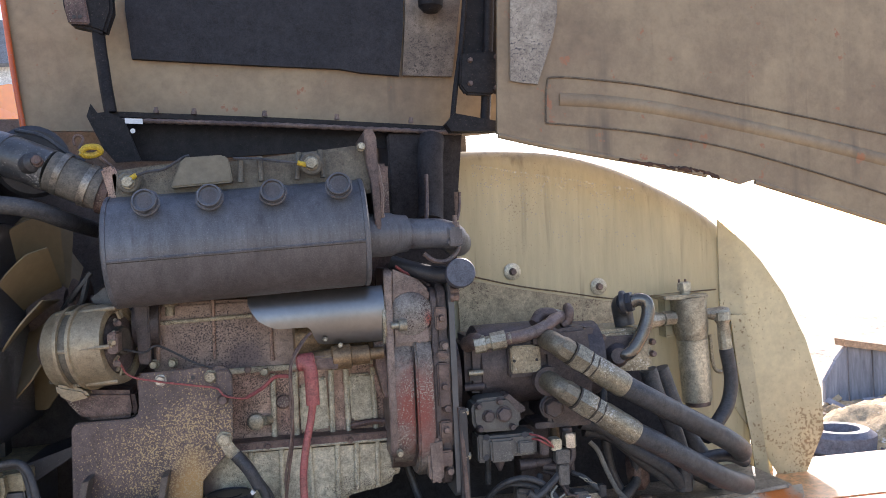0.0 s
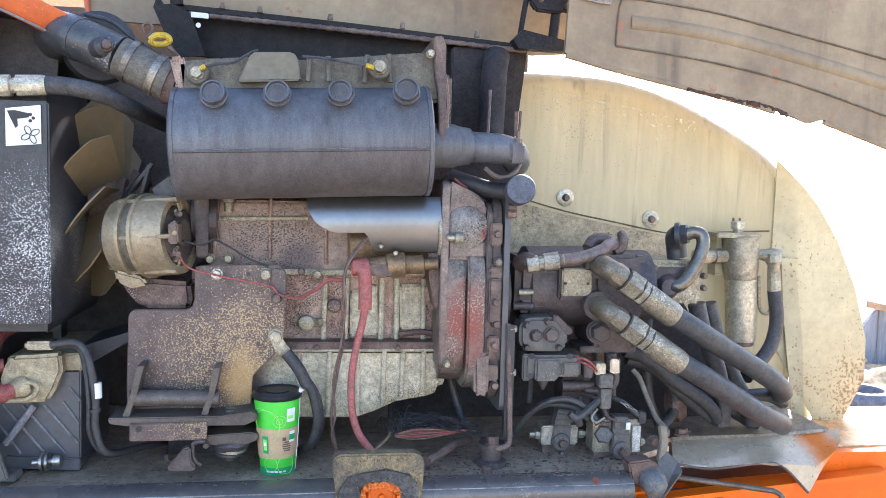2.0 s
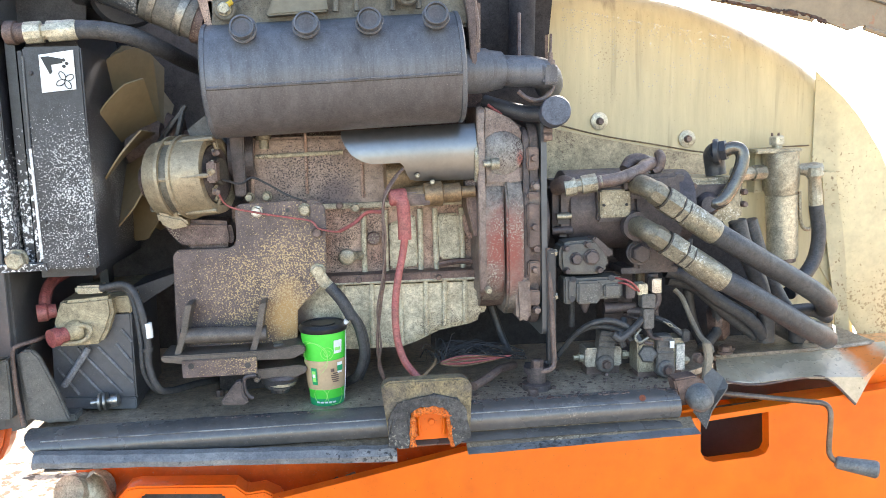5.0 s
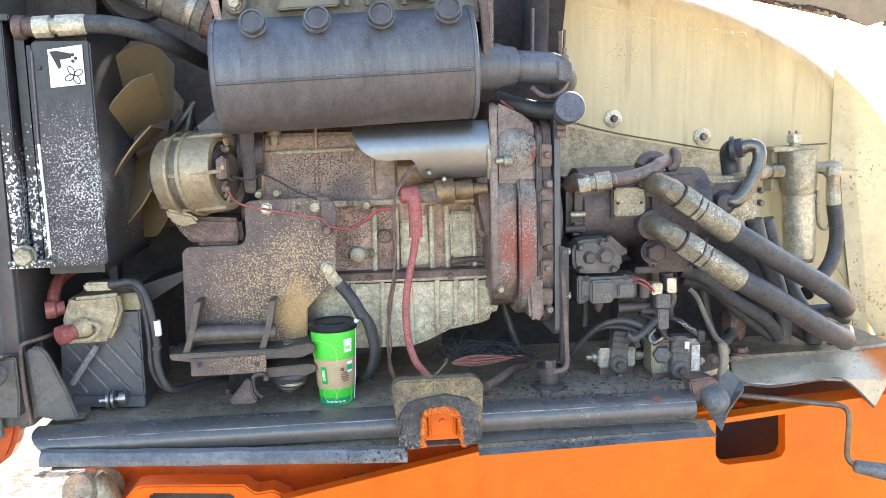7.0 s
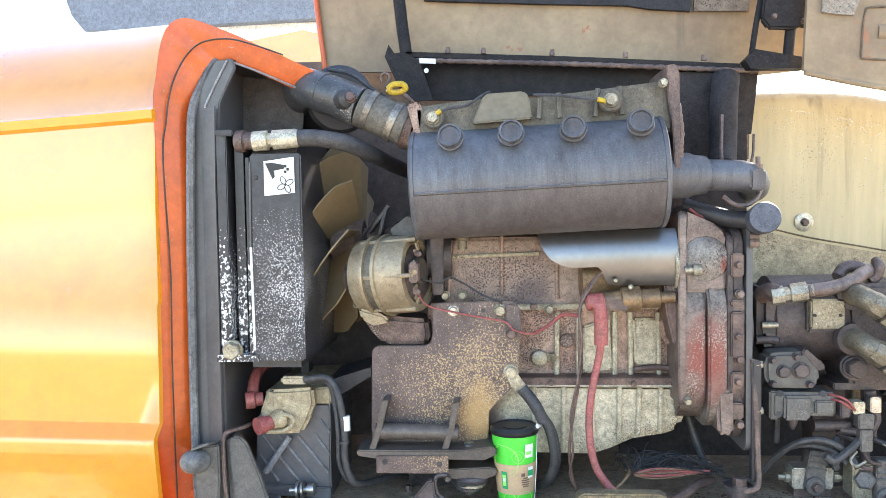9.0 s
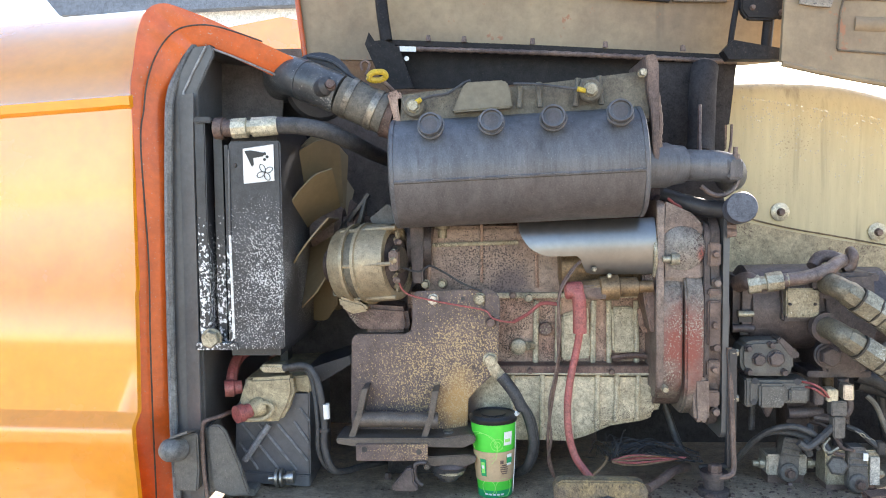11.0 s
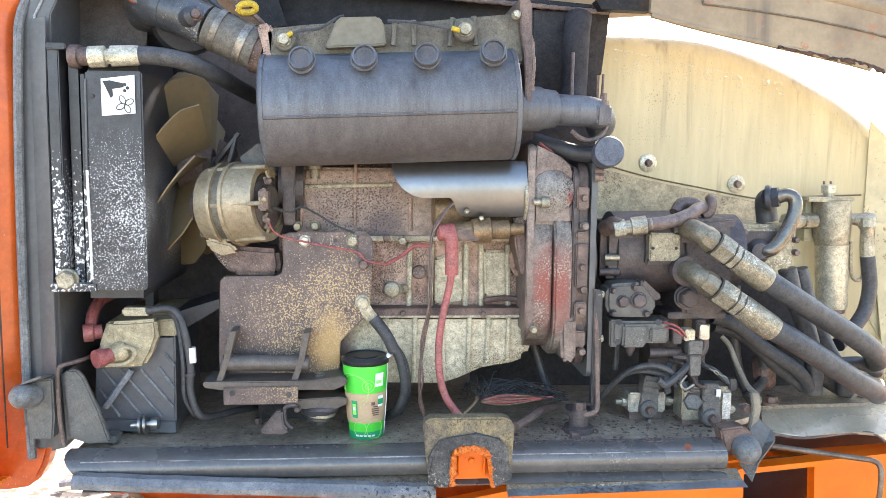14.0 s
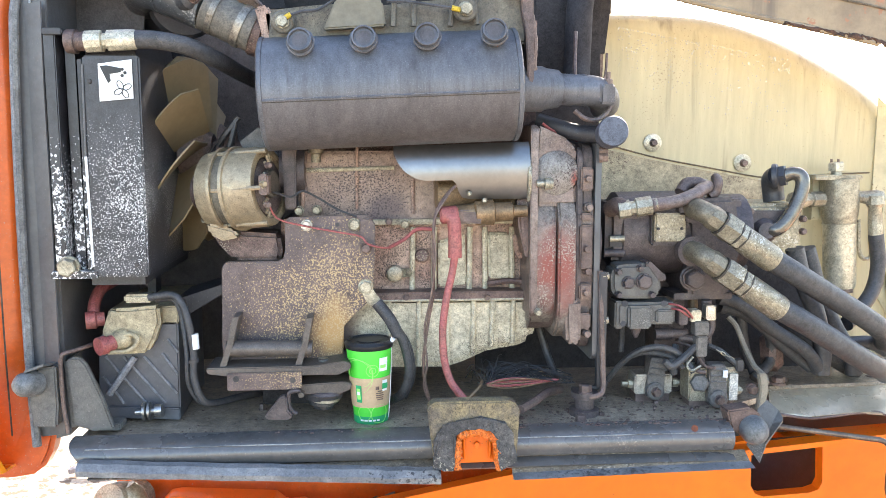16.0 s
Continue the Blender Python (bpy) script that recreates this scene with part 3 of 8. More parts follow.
part("top_flange", prism([(0.575, 0.8784), (1.1793, 0.9309), (1.18, 0.9204), (0.5752, 0.867)], 1.56, 1.598), orange, chassis)
# Darkened orange holds the shade below the deck.
part("shadow_plate", prism([(-0.7201, 0.8118), (0.2554, 0.814), (0.2546, 0.7594), (-0.0864, 0.717), (-0.3038, 0.6803), (-0.5222, -0.1666), (-0.7011, -0.1415), (-0.6684, 0.7205)], 1.75, 1.77), orange_rim, chassis)
part("arm", prism([(-0.6067, 0.7474), (-0.5727, 0.7827), (-0.5515, 0.7861), (-0.3525, 0.7731), (-0.3298, 0.7534), (-0.2936, 0.757), (-0.2585, 0.7374), (-0.2546, 0.6955), (-0.357, 0.6975), (-0.3774, 0.7546), (-0.5413, 0.7676), (-0.5681, 0.7214), (-0.6162, 0.6999)], 1.64, 1.70), orange, chassis, "", True, 0.004)
part("arm_bore", prism([(-0.5606, 0.757), (-0.3735, 0.7421), (-0.3724, 0.6615), (-0.5666, 0.678)], 1.70, 1.72), void_black, chassis)
part("cable", tube([(-0.1477, 1.66, 0.7607), (-0.1249, 1.64, 0.7292), (-0.1268, 1.64, 0.6262)], 0.012), hose_black, chassis)
part("cable", tube([(-0.1108, 1.66, 0.7732), (-0.096, 1.64, 0.7269), (-0.0977, 1.64, 0.6236)], 0.011), seal_rubber, chassis)
# Orange plate in a paled colour that holds the sun's glare.
part("top_plate", box(0.98, 2.7, 1.64, 1.96, 0.945, 0.965), mat("plate_pale", (0.78, 0.52, 0.30), (0.78, 0.40, 0.16), 0.5, 0, 4, 0.5, (0.3, 0.2, 0.12), 0.1, 60, 0.2), chassis, "orange deck plate, paled for the sun glare on it")
part("top_rail", box(0.985, 2.7, 1.604, 1.639, 0.80, 0.962), orange, chassis)
part("rear_frame", box(0.98, 2.7, 1.98, 2.2, 0.55, 0.80), black_paint, chassis)
part("undercarriage", box(-0.5, 0.95, 1.85, 3.1, 0.42, 0.975), black_paint, chassis)
for xw in (1.75,):
    part("tyre", lathe((xw, 1.75, 0.46), (xw, 2.15, 0.46), ((0, 0.22), (0, 0.40), (0.12, 0.455), (0.5, 0.465), (0.88, 0.455), (1, 0.40), (1, 0.22)), 40), rubber, chassis)
casting_pale = mat("casting_pale", (0.40, 0.40, 0.34), (0.24, 0.235, 0.20), 0.6, 0.2, 24, 0.5, (0.08, 0.06, 0.05), 0.4, 60, 0.6, vary=0.25)
motor = thing("hydraulic_motor", (-0.66, 1.62, 0.7937), "dusty grey drive motor casting below the deck", "motor")
part("casting", lathe((-0.6843, 1.62, 0.7932), (-0.6553, 1.72, 0.7512), ((0, 0.02), (0.05, 0.034), (0.5, 0.04), (0.55, 0.03), (1, 0.045)), 20), casting_pale, motor)
part("flange", lathe((-0.6593, 1.66, 0.8068), (-0.6259, 1.66, 0.7293), ((0, 0.02), (0.2, 0.03), (1, 0.03)), 16), zinc, motor)
part("bracket", prism([(-0.6726, 0.7844), (-0.6469, 0.7874), (-0.7074, 0.0501), (-0.734, 0.0536)], 1.66, 1.74), pan_cast, motor)

# curled skirt beside the deck
skirt = thing("bent_skirt", (0.868, 1.62, 0.9623), "bent steel skirt with scraped orange and cream paint", "panel")
part("sheet", sheet([[(0.708, 1.655, 0.9854), (0.8061, 1.655, 0.9874), (0.9135, 1.655, 0.989), (0.9948, 1.655, 0.9922), (1.0632, 1.655, 0.9962), (1.1127, 1.655, 0.9987)], [(0.6903, 1.61, 0.9734), (0.7835, 1.61, 0.9754), (0.8883, 1.61, 0.9768), (0.9678, 1.61, 0.9772), (1.0414, 1.61, 0.978), (1.088, 1.61, 0.9882)], [(0.6772, 1.57, 0.9609), (0.7638, 1.57, 0.948), (0.8663, 1.57, 0.9554), (0.9187, 1.56, 0.9539), (0.9968, 1.55, 0.952), (1.0438, 1.56, 0.9815)], [(0.6776, 1.565, 0.9537), (0.764, 1.57, 0.943), (0.8694, 1.575, 0.9499), (0.9228, 1.56, 0.9486), (0.9757, 1.545, 0.8919), (1.01, 1.55, 0.9487)]], 0.003), mat("skirt_paint", (0.56, 0.48, 0.36), (0.42, 0.345, 0.25), 0.28, 0.3, 5, 0.55, (0.08, 0.06, 0.045), 0.12, 50, 0.12, vary=0.1, patch=((0.70, 0.19, 0.03), (1.0342, 0.9918, 0.045, 0.7))), skirt)

part("rolled_edge", tube([(0.6754, 1.566, 0.9598), (0.764, 1.57, 0.9442), (0.8682, 1.573, 0.9519), (0.9201, 1.562, 0.9494), (0.9763, 1.546, 0.8941)], 0.003, 8), grimy, skirt)
part("upper_strip", tube([(0.7066, 1.652, 0.985), (0.8046, 1.652, 0.987), (0.9118, 1.652, 0.9886), (0.993, 1.652, 0.9918), (1.0749, 1.652, 0.9976)], 0.006, 6), oily_deck, skirt, "oily black upper strip")
for q in ((0.7515, 1.68, 0.9891), (0.9611, 1.69, 0.9876)):
    part("bolt", nut(q, 0.012, (0, 0, 1), 0.008), grimy, skirt)

# ---- left cowling ----
cowl = thing("engine_cowling", (-0.882, 1.38, 1.2067), "glossy orange curved tail cowling with pressed bands", "machine body")


def cowl_body():
    # profile of height and depth, from the lower edge to the top of the shoulder
    prof_ = [(0.9353, 1.47), (0.9415, 1.40), (0.9742, 1.375), (1.1202, 1.352), (1.1510, 1.350), (1.1565, 1.353), (1.1725, 1.373), (1.1775, 1.377), (1.2723, 1.381), (1.3875, 1.383), (1.3965, 1.389), (1.5703, 1.39), (1.7181, 1.40), (1.7239, 1.388), (1.7394, 1.386), (1.7471, 1.41), (1.8043, 1.46), (1.8717, 1.54), (1.929, 1.62), (1.9666, 1.74), (1.9965, 1.95)]
    edge = -0.7836
    bm = bmesh.new()
    cols = []
    for k, (dx, dy, dz) in enumerate(((-1.9, 0.55, -0.06), (-1.2, 0.2, -0.05), (-0.7, 0.04, -0.035), (-0.3, 0.0, -0.018), (-0.05, 0.0, -0.003), (-0.012, 0.0, 0), (-0.003, 0.004, 0), (0.0, 0.014, 0))):
        cols.append([bm.verts.new((edge + dx - 0.052 * min(1.0, max(0.0, (z - 1.75) / 0.16)), y + dy, z + dz * (1 if z > 1.4 else -0.3))) for z, y in prof_])
    for p, q in zip(cols, cols[1:]):
        for i in range(len(p) - 1):
            bm.faces.new((p[i], q[i], q[i + 1], p[i + 1]))
    bmesh.ops.recalc_face_normals(bm, faces=bm.faces)
    bmesh.ops.solidify(bm, geom=bm.faces[:], thickness=0.004)
    return bm


part("shell", cowl_body(), orange_sunlit, cowl)
rim_out = spline([(-0.84, 1.45, 0.989), (-0.825, 1.41, 1.1379), (-0.808, 1.405, 1.2652), (-0.7891, 1.405, 1.4089), (-0.7857, 1.405, 1.5705), (-0.7895, 1.405, 1.7461), (-0.7855, 1.41, 1.7955), (-0.7806, 1.42, 1.8494), (-0.7706, 1.425, 1.8834), (-0.7576, 1.43, 1.9006), (-0.7394, 1.435, 1.9076), (-0.7178, 1.44, 1.904), (-0.656, 1.46, 1.881), (-0.5891, 1.48, 1.8512), (-0.5167, 1.5, 1.8187)], 5)
rim_in = spline([(-0.7446, 1.468, 0.9638), (-0.74, 1.458, 1.1252), (-0.7392, 1.453, 1.2551), (-0.7365, 1.453, 1.4032), (-0.732, 1.453, 1.5701), (-0.7357, 1.453, 1.7322), (-0.7257, 1.453, 1.766), (-0.7068, 1.458, 1.8075), (-0.6932, 1.458, 1.8184), (-0.6836, 1.463, 1.8287), (-0.6744, 1.463, 1.8306), (-0.6577, 1.468, 1.8301), (-0.6168, 1.483, 1.8139), (-0.577, 1.498, 1.7963), (-0.5395, 1.518, 1.7787)], 5)
part("rim", sheet([rim_out, [a.lerp(b, 0.5) + Vector((0, -0.006, 0)) for a, b in zip(rim_out, rim_in)], rim_in], 0.004), orange_rim, cowl, "weathered orange rim, darkened redder for shade")
part("rim_crease", tube([(-0.778, 1.431, 1), (-0.772, 1.413, 1.14), (-0.77, 1.408, 1.3), (-0.768, 1.408, 1.45), (-0.7754, 1.408, 1.6519), (-0.7678, 1.408, 1.7154), (-0.7619, 1.411, 1.7614), (-0.7498, 1.416, 1.8041), (-0.7306, 1.421, 1.839), (-0.7068, 1.427, 1.8608), (-0.6753, 1.431, 1.8679), (-0.6443, 1.436, 1.8665), (-0.6054, 1.451, 1.8562), (-0.5657, 1.466, 1.8427)], 0.0016, 6, 6), joint_dark, cowl, "dark pressed crease")
part("rim_backing", prism([(-0.8122, 1.7289), (-0.7478, 1.7279), (-0.7563, 1.3994), (-0.7582, 1.0726), (-0.759, 0.9794), (-0.8322, 0.9789), (-0.8239, 1.3998)], 1.475, 1.482), orange_rim, cowl)
part("rim_foot", prism([(-0.8652, 1.0526), (-0.7492, 1.0376), (-0.7147, 1.0201), (-0.7119, 0.9948), (-0.7214, 0.9592), (-0.7344, 0.9341), (-0.7569, 0.9178), (-0.7946, 0.9125), (-0.873, 0.9127)], 1.452, 1.50), orange_rim, cowl, "", True, 0.008)

part("far_edge", prism([(-0.8925, 2.0324), (-0.7244, 2.0604), (-0.6528, 2.0433), (-0.6314, 1.9177), (-0.7749, 1.9674)], 2.3, 2.34), orange_sunlit, cowl, "sunlit far rim")

frame_l = thing("cowling_frame", (-0.7268, 1.44, 1.0852), "black painted steel frame with a grey rubber edge seal", "frame")
part("upright", prism([(-0.7349, 1.7237), (-0.7231, 1.7642), (-0.6856, 1.8302), (-0.6544, 1.8337), (-0.6487, 1.8175), (-0.6797, 1.7533), (-0.6819, 1.6105), (-0.6837, 1.3405), (-0.6837, 1.1283), (-0.6789, 0.9992), (-0.7329, 0.9934), (-0.7394, 1.1281), (-0.7369, 1.4036)], 1.44, 1.452), frame_paint, frame_l, "", True, 0.002)
part("inner_wall", prism([(-0.7332, 1.7463), (-0.6896, 1.8276), (-0.6917, 1.7559), (-0.6951, 1.4013), (-0.6857, 0.9918), (-0.7099, 0.9861), (-0.7362, 1.1874)], 1.453, 1.94), frame_paint, frame_l)
part("seal", tube([(-0.7361, 1.43, 0.9809), (-0.7398, 1.43, 1.131), (-0.7397, 1.43, 1.3002), (-0.7371, 1.43, 1.5083), (-0.7314, 1.43, 1.6821), (-0.7269, 1.435, 1.7484), (-0.7111, 1.45, 1.7958), (-0.6915, 1.46, 1.8337), (-0.6673, 1.48, 1.8428), (-0.6374, 1.55, 1.8328), (-0.541, 1.66, 1.8003)], 0.008, 10, 8), seal_rubber, frame_l, "grey perished rubber seal")
# Paler grey for thin lines along the frame's edges.
edge_pale = mat("edge_pale", (0.34, 0.34, 0.345), (0.20, 0.20, 0.205), 0.36, 0.2, 22, 0.5, vary=0.2)
part("pale_corner", tube([(-0.705, 1.438, 1.6514), (-0.7052, 1.438, 1.75), (-0.6842, 1.438, 1.7908), (-0.6619, 1.438, 1.8307)], 0.0022, 6, 1), edge_pale, frame_l, "pale grey line along the corner")
part("top_edge", tube([(-0.6659, 1.45, 1.8328), (-0.6241, 1.47, 1.8181), (-0.588, 1.485, 1.8031), (-0.5512, 1.5, 1.787)], 0.0022, 6, 3), edge_pale, frame_l, "pale grey line along the top edge")
part("seal_lip", tube([(-0.7385, 1.424, 0.985), (-0.7425, 1.424, 1.131), (-0.7422, 1.424, 1.3002), (-0.7396, 1.424, 1.5083), (-0.734, 1.424, 1.6821), (-0.7295, 1.429, 1.7484), (-0.7135, 1.444, 1.7975)], 0.0035, 8, 8), rib_grey, frame_l, "pale outer lip of the seal")
part("bevel_face", sheet([[(-0.7126, 1.438, 1.7435), (-0.7126, 1.438, 1.6108), (-0.7129, 1.438, 1.4037), (-0.7144, 1.438, 1.1502), (-0.7126, 1.438, 0.9997)], [(-0.6819, 1.425, 1.7466), (-0.6841, 1.425, 1.6102), (-0.6841, 1.425, 1.405), (-0.6853, 1.425, 1.1538), (-0.6824, 1.425, 1.0047)]], 0.003), frame_paint, frame_l)
part("baffle", prism([(-0.7683, 1.7027), (-0.7661, 1.7722), (-0.7219, 1.8602), (-0.6688, 1.8403), (-0.6248, 1.8213), (-0.5768, 1.7992), (-0.5655, 1.7634), (-0.571, 1.6999)], 1.62, 1.626), wall_dark, frame_l, "dull black inner baffle")
part("roof_plate", sheet([[(-0.6891, 1.45, 1.832), (-0.6577, 1.45, 1.8355), (-0.6265, 1.55, 1.8261), (-0.541, 1.66, 1.8003)], [(-0.8562, 1.94, 1.8291), (-0.819, 1.94, 1.8285), (-0.7391, 1.94, 1.8272), (-0.5885, 1.94, 1.8247)]], 0.004), black_paint, frame_l)
structure("back_wall", box(-0.79, 0.4248, 1.95, 1.975, 0.9, 1.9115), wall_dark, "dark rear wall of the engine bay, lightened for missing light", "wall")

# ---- open hood ----
hood = thing("open_hood", (-0.1419, 1.8, 1.8878), "raised engine hood, cream inside, with dark insulation pad", "hood")
part("left_panel", prism([(-0.5685, 1.8687), (-0.5826, 2.0042), (-0.5973, 2.1728), (-0.6099, 2.4368), (0.5414, 2.48), (0.5121, 1.8468), (0.4086, 1.8383), (-0.146, 1.8563)], 1.84, 1.852), cream_hood, hood, "dusty cream inner skin")
part("left_edge", tube([(-0.5641, 1.832, 1.8675), (-0.5786, 1.832, 1.9904), (-0.5922, 1.832, 2.1345), (-0.6057, 1.832, 2.278), (-0.6185, 1.832, 2.4329)], 0.006), orange_rim, hood, "faded red hood edge")
part("insulation_pad", prism([(-0.3381, 2.4425), (-0.3457, 2.1234), (-0.3364, 2.0189), (-0.2348, 2.0122), (-0.0402, 2.001), (0.1108, 1.9937), (0.1618, 1.9843), (0.2475, 1.9771), (0.2599, 2.0747), (0.2832, 2.4658)], 1.824, 1.838), insulation, hood, "black foam insulation pad")
part("stained_patch", prism([(0.2759, 2.3093), (0.4257, 2.3128), (0.3955, 2.1276), (0.3723, 1.9747), (0.2554, 1.9783), (0.2663, 2.1008)], 1.828, 1.838), stained, hood, "bare stained glue patch")
part("right_panel", prism([(0.4227, 1.8146), (0.521, 1.7909), (0.6469, 1.766), (0.7372, 1.7514), (0.8025, 1.7373), (0.8954, 1.7172), (0.9787, 1.6895), (1.0122, 1.6986), (1.1281, 1.6617), (1.3388, 1.5944), (1.5341, 1.5334), (1.5775, 2.4512), (0.4501, 2.4061)], 1.63, 1.642), cream_hood, hood, "dusty cream inner skin")
part("edge_fold", tube([(0.4255, 1.632, 1.8101), (0.5215, 1.632, 1.7875), (0.6475, 1.632, 1.7626), (0.8032, 1.632, 1.7325), (0.8962, 1.632, 1.7124)], 0.006, 8), cream_hood, hood)
part("edge_fold", tube([(1.0132, 1.632, 1.6937), (1.1292, 1.632, 1.6567), (1.3401, 1.632, 1.5892), (1.5207, 1.632, 1.534)], 0.006, 8), cream_hood, hood)
part("rust_lip", ragged([(0.6907, 1.628, 1.7525), (0.8013, 1.628, 1.7322), (0.881, 1.628, 1.72), (0.9235, 1.628, 1.7037)], 0.0035), mat("rust", (0.10, 0.045, 0.025), (0.05, 0.03, 0.02), 0.8, 0, 30, 0.5), hood, "rusted edge")
groove = mat("groove_dark", (0.10, 0.075, 0.05), (0.16, 0.12, 0.08), 0.7, 0, 20, 0.5)
part("rib_edge", tube([(0.53, 1.628, 1.8362), (0.5362, 1.628, 1.9157), (0.5545, 1.628, 1.9312), (0.6535, 1.628, 1.9242), (0.7699, 1.628, 1.9096), (0.9425, 1.628, 1.8764), (1.135, 1.628, 1.8379), (1.3465, 1.628, 1.7926), (1.5275, 1.628, 1.7543)], 0.0022, 6, 6), groove, hood)
part("rib_edge", tube([(0.5299, 1.628, 1.8338), (0.6488, 1.628, 1.8219), (0.7782, 1.628, 1.8045), (0.9377, 1.628, 1.7736), (1.1295, 1.628, 1.7204), (1.34, 1.628, 1.6544), (1.52, 1.628, 1.5952)], 0.0022, 6, 6), groove, hood)
part("rib", tube([(0.5627, 1.644, 1.8843), (0.6575, 1.644, 1.8781), (0.7882, 1.644, 1.8613), (0.9764, 1.644, 1.8228), (1.1715, 1.644, 1.7777), (1.3739, 1.644, 1.7256), (1.5384, 1.644, 1.6809)], 0.020, 16, 6), cream_hood, hood, "pressed stiffening rib")
part("glue_patch", prism([(0.4656, 2.1673), (0.5693, 2.1689), (0.563, 2.0603), (0.5507, 2.012), (0.5136, 1.9159), (0.4826, 1.9186), (0.4544, 1.9237)], 1.622, 1.628), mat("foam_remains", (0.36, 0.315, 0.255), (0.25, 0.21, 0.17), 0.85, 0, 9, 0.5, (0.10, 0.09, 0.09), 0.35, 60, 0.5, vary=0.2), hood, "torn remains of grey foam")
beam = thing("hinge_beam", (-0.0222, 1.78, 1.8456), "black steel hinge beam with drilled flange", "beam")
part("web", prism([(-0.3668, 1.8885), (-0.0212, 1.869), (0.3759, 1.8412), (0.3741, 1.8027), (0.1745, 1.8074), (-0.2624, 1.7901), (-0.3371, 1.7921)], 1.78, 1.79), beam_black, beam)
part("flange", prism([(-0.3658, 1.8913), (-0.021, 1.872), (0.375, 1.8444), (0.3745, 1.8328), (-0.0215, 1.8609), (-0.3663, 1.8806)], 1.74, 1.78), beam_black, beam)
part("hinge_pin", tube([(-0.3481, 1.735, 1.8718), (-0.0216, 1.735, 1.8551), (0.366, 1.735, 1.8301)], 0.0045, 8, 30, ribs=0.0015), grimy, beam)
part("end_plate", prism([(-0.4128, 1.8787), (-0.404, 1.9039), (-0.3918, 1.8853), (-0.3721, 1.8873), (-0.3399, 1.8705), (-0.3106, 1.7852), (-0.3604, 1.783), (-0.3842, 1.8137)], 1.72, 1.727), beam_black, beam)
# White patch and disc painted for light showing through the beam's holes.
part("tag", prism([(-0.3385, 1.8727), (-0.3043, 1.8709), (-0.3037, 1.8604), (-0.3379, 1.8622)], 1.716, 1.7195), white_paint, beam, "white patch for light through a beam slot")
part("hole", rod((-0.3243, 1.7195, 1.847), (-0.3237, 1.716, 1.8465), 0.005), white_paint, beam)
for q in ((-0.2788, 1.735, 1.8953), (-0.2029, 1.735, 1.8917), (-0.0581, 1.735, 1.8846), (0.0946, 1.735, 1.8749), (0.2559, 1.735, 1.8647)):
    part("bolt", nut(shift(q, z=-0.006), 0.005, (0, 0, 1), 0.006), grimy, beam)
brace = thing("hood_brace", (-0.3757, 1.74, 1.8941), "black tubular hood brace with clamp head", "brace")
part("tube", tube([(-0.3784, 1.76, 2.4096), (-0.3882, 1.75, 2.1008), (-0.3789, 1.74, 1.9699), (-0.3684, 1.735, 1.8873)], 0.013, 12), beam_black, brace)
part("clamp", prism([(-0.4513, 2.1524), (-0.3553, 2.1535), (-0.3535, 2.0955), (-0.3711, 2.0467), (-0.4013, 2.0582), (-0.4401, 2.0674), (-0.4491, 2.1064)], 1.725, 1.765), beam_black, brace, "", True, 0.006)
part("clamp_plate", prism([(-0.4458, 2.1265), (-0.4049, 2.1223), (-0.3967, 2.0649), (-0.4377, 2.067), (-0.443, 2.0922)], 1.716, 1.726), engine_brown, brace, "", True, 0.003)
for q in ((-0.4265, 1.716, 2.0797), (-0.4146, 1.716, 2.0798)):
    part("hole", rod(q, shift(q, y=-0.002), 0.004, 10), void_black, brace)
strut = thing("gas_strut", (0.4111, 1.68, 1.8352), "black gas strut and rod on the open hood", "strut")
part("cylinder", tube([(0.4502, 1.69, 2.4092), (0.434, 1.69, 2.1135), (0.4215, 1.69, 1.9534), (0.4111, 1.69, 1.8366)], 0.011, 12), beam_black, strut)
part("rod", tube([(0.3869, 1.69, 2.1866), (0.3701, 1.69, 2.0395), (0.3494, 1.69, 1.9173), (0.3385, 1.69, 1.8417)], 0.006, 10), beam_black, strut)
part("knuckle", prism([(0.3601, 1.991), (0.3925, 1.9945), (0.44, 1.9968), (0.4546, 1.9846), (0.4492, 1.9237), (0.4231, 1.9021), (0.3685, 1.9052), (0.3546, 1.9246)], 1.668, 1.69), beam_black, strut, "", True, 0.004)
for q in ((0.3799, 1.668, 1.9771), (0.4377, 1.668, 1.9841), (0.3776, 1.668, 1.9274), (0.4346, 1.668, 1.9171)):
    part("bolt", nut(q, 0.005, (0, -1, 0), 0.006), grimy, strut)
part("collar", rod((0.4258, 1.685, 1.9622), (0.4217, 1.685, 1.9278), 0.014), brass, strut, "brown rusted collar")
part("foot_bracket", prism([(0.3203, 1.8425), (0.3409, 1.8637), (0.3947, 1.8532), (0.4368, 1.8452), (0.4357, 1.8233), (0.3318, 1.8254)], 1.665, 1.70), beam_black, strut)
# Plate added to darken the hood skin behind the strut rods.
part("darkening_plate", prism([(0.3811, 2.1324), (0.4766, 2.1333), (0.4734, 2.0173), (0.4622, 1.9137), (0.4449, 1.9098), (0.4115, 1.9226), (0.3655, 1.9313), (0.3661, 2.0338)], 1.703, 1.708), beam_black, strut, "near-black plate added behind the strut rods")
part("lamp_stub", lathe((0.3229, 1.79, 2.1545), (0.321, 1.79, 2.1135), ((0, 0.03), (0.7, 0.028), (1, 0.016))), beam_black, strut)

# ---- cream inner guard on the pump side ----
guard = thing("inner_guard", (0.7571, 1.86, 0.9721), "cream painted inner guard panel with streaks of dirt", "panel")
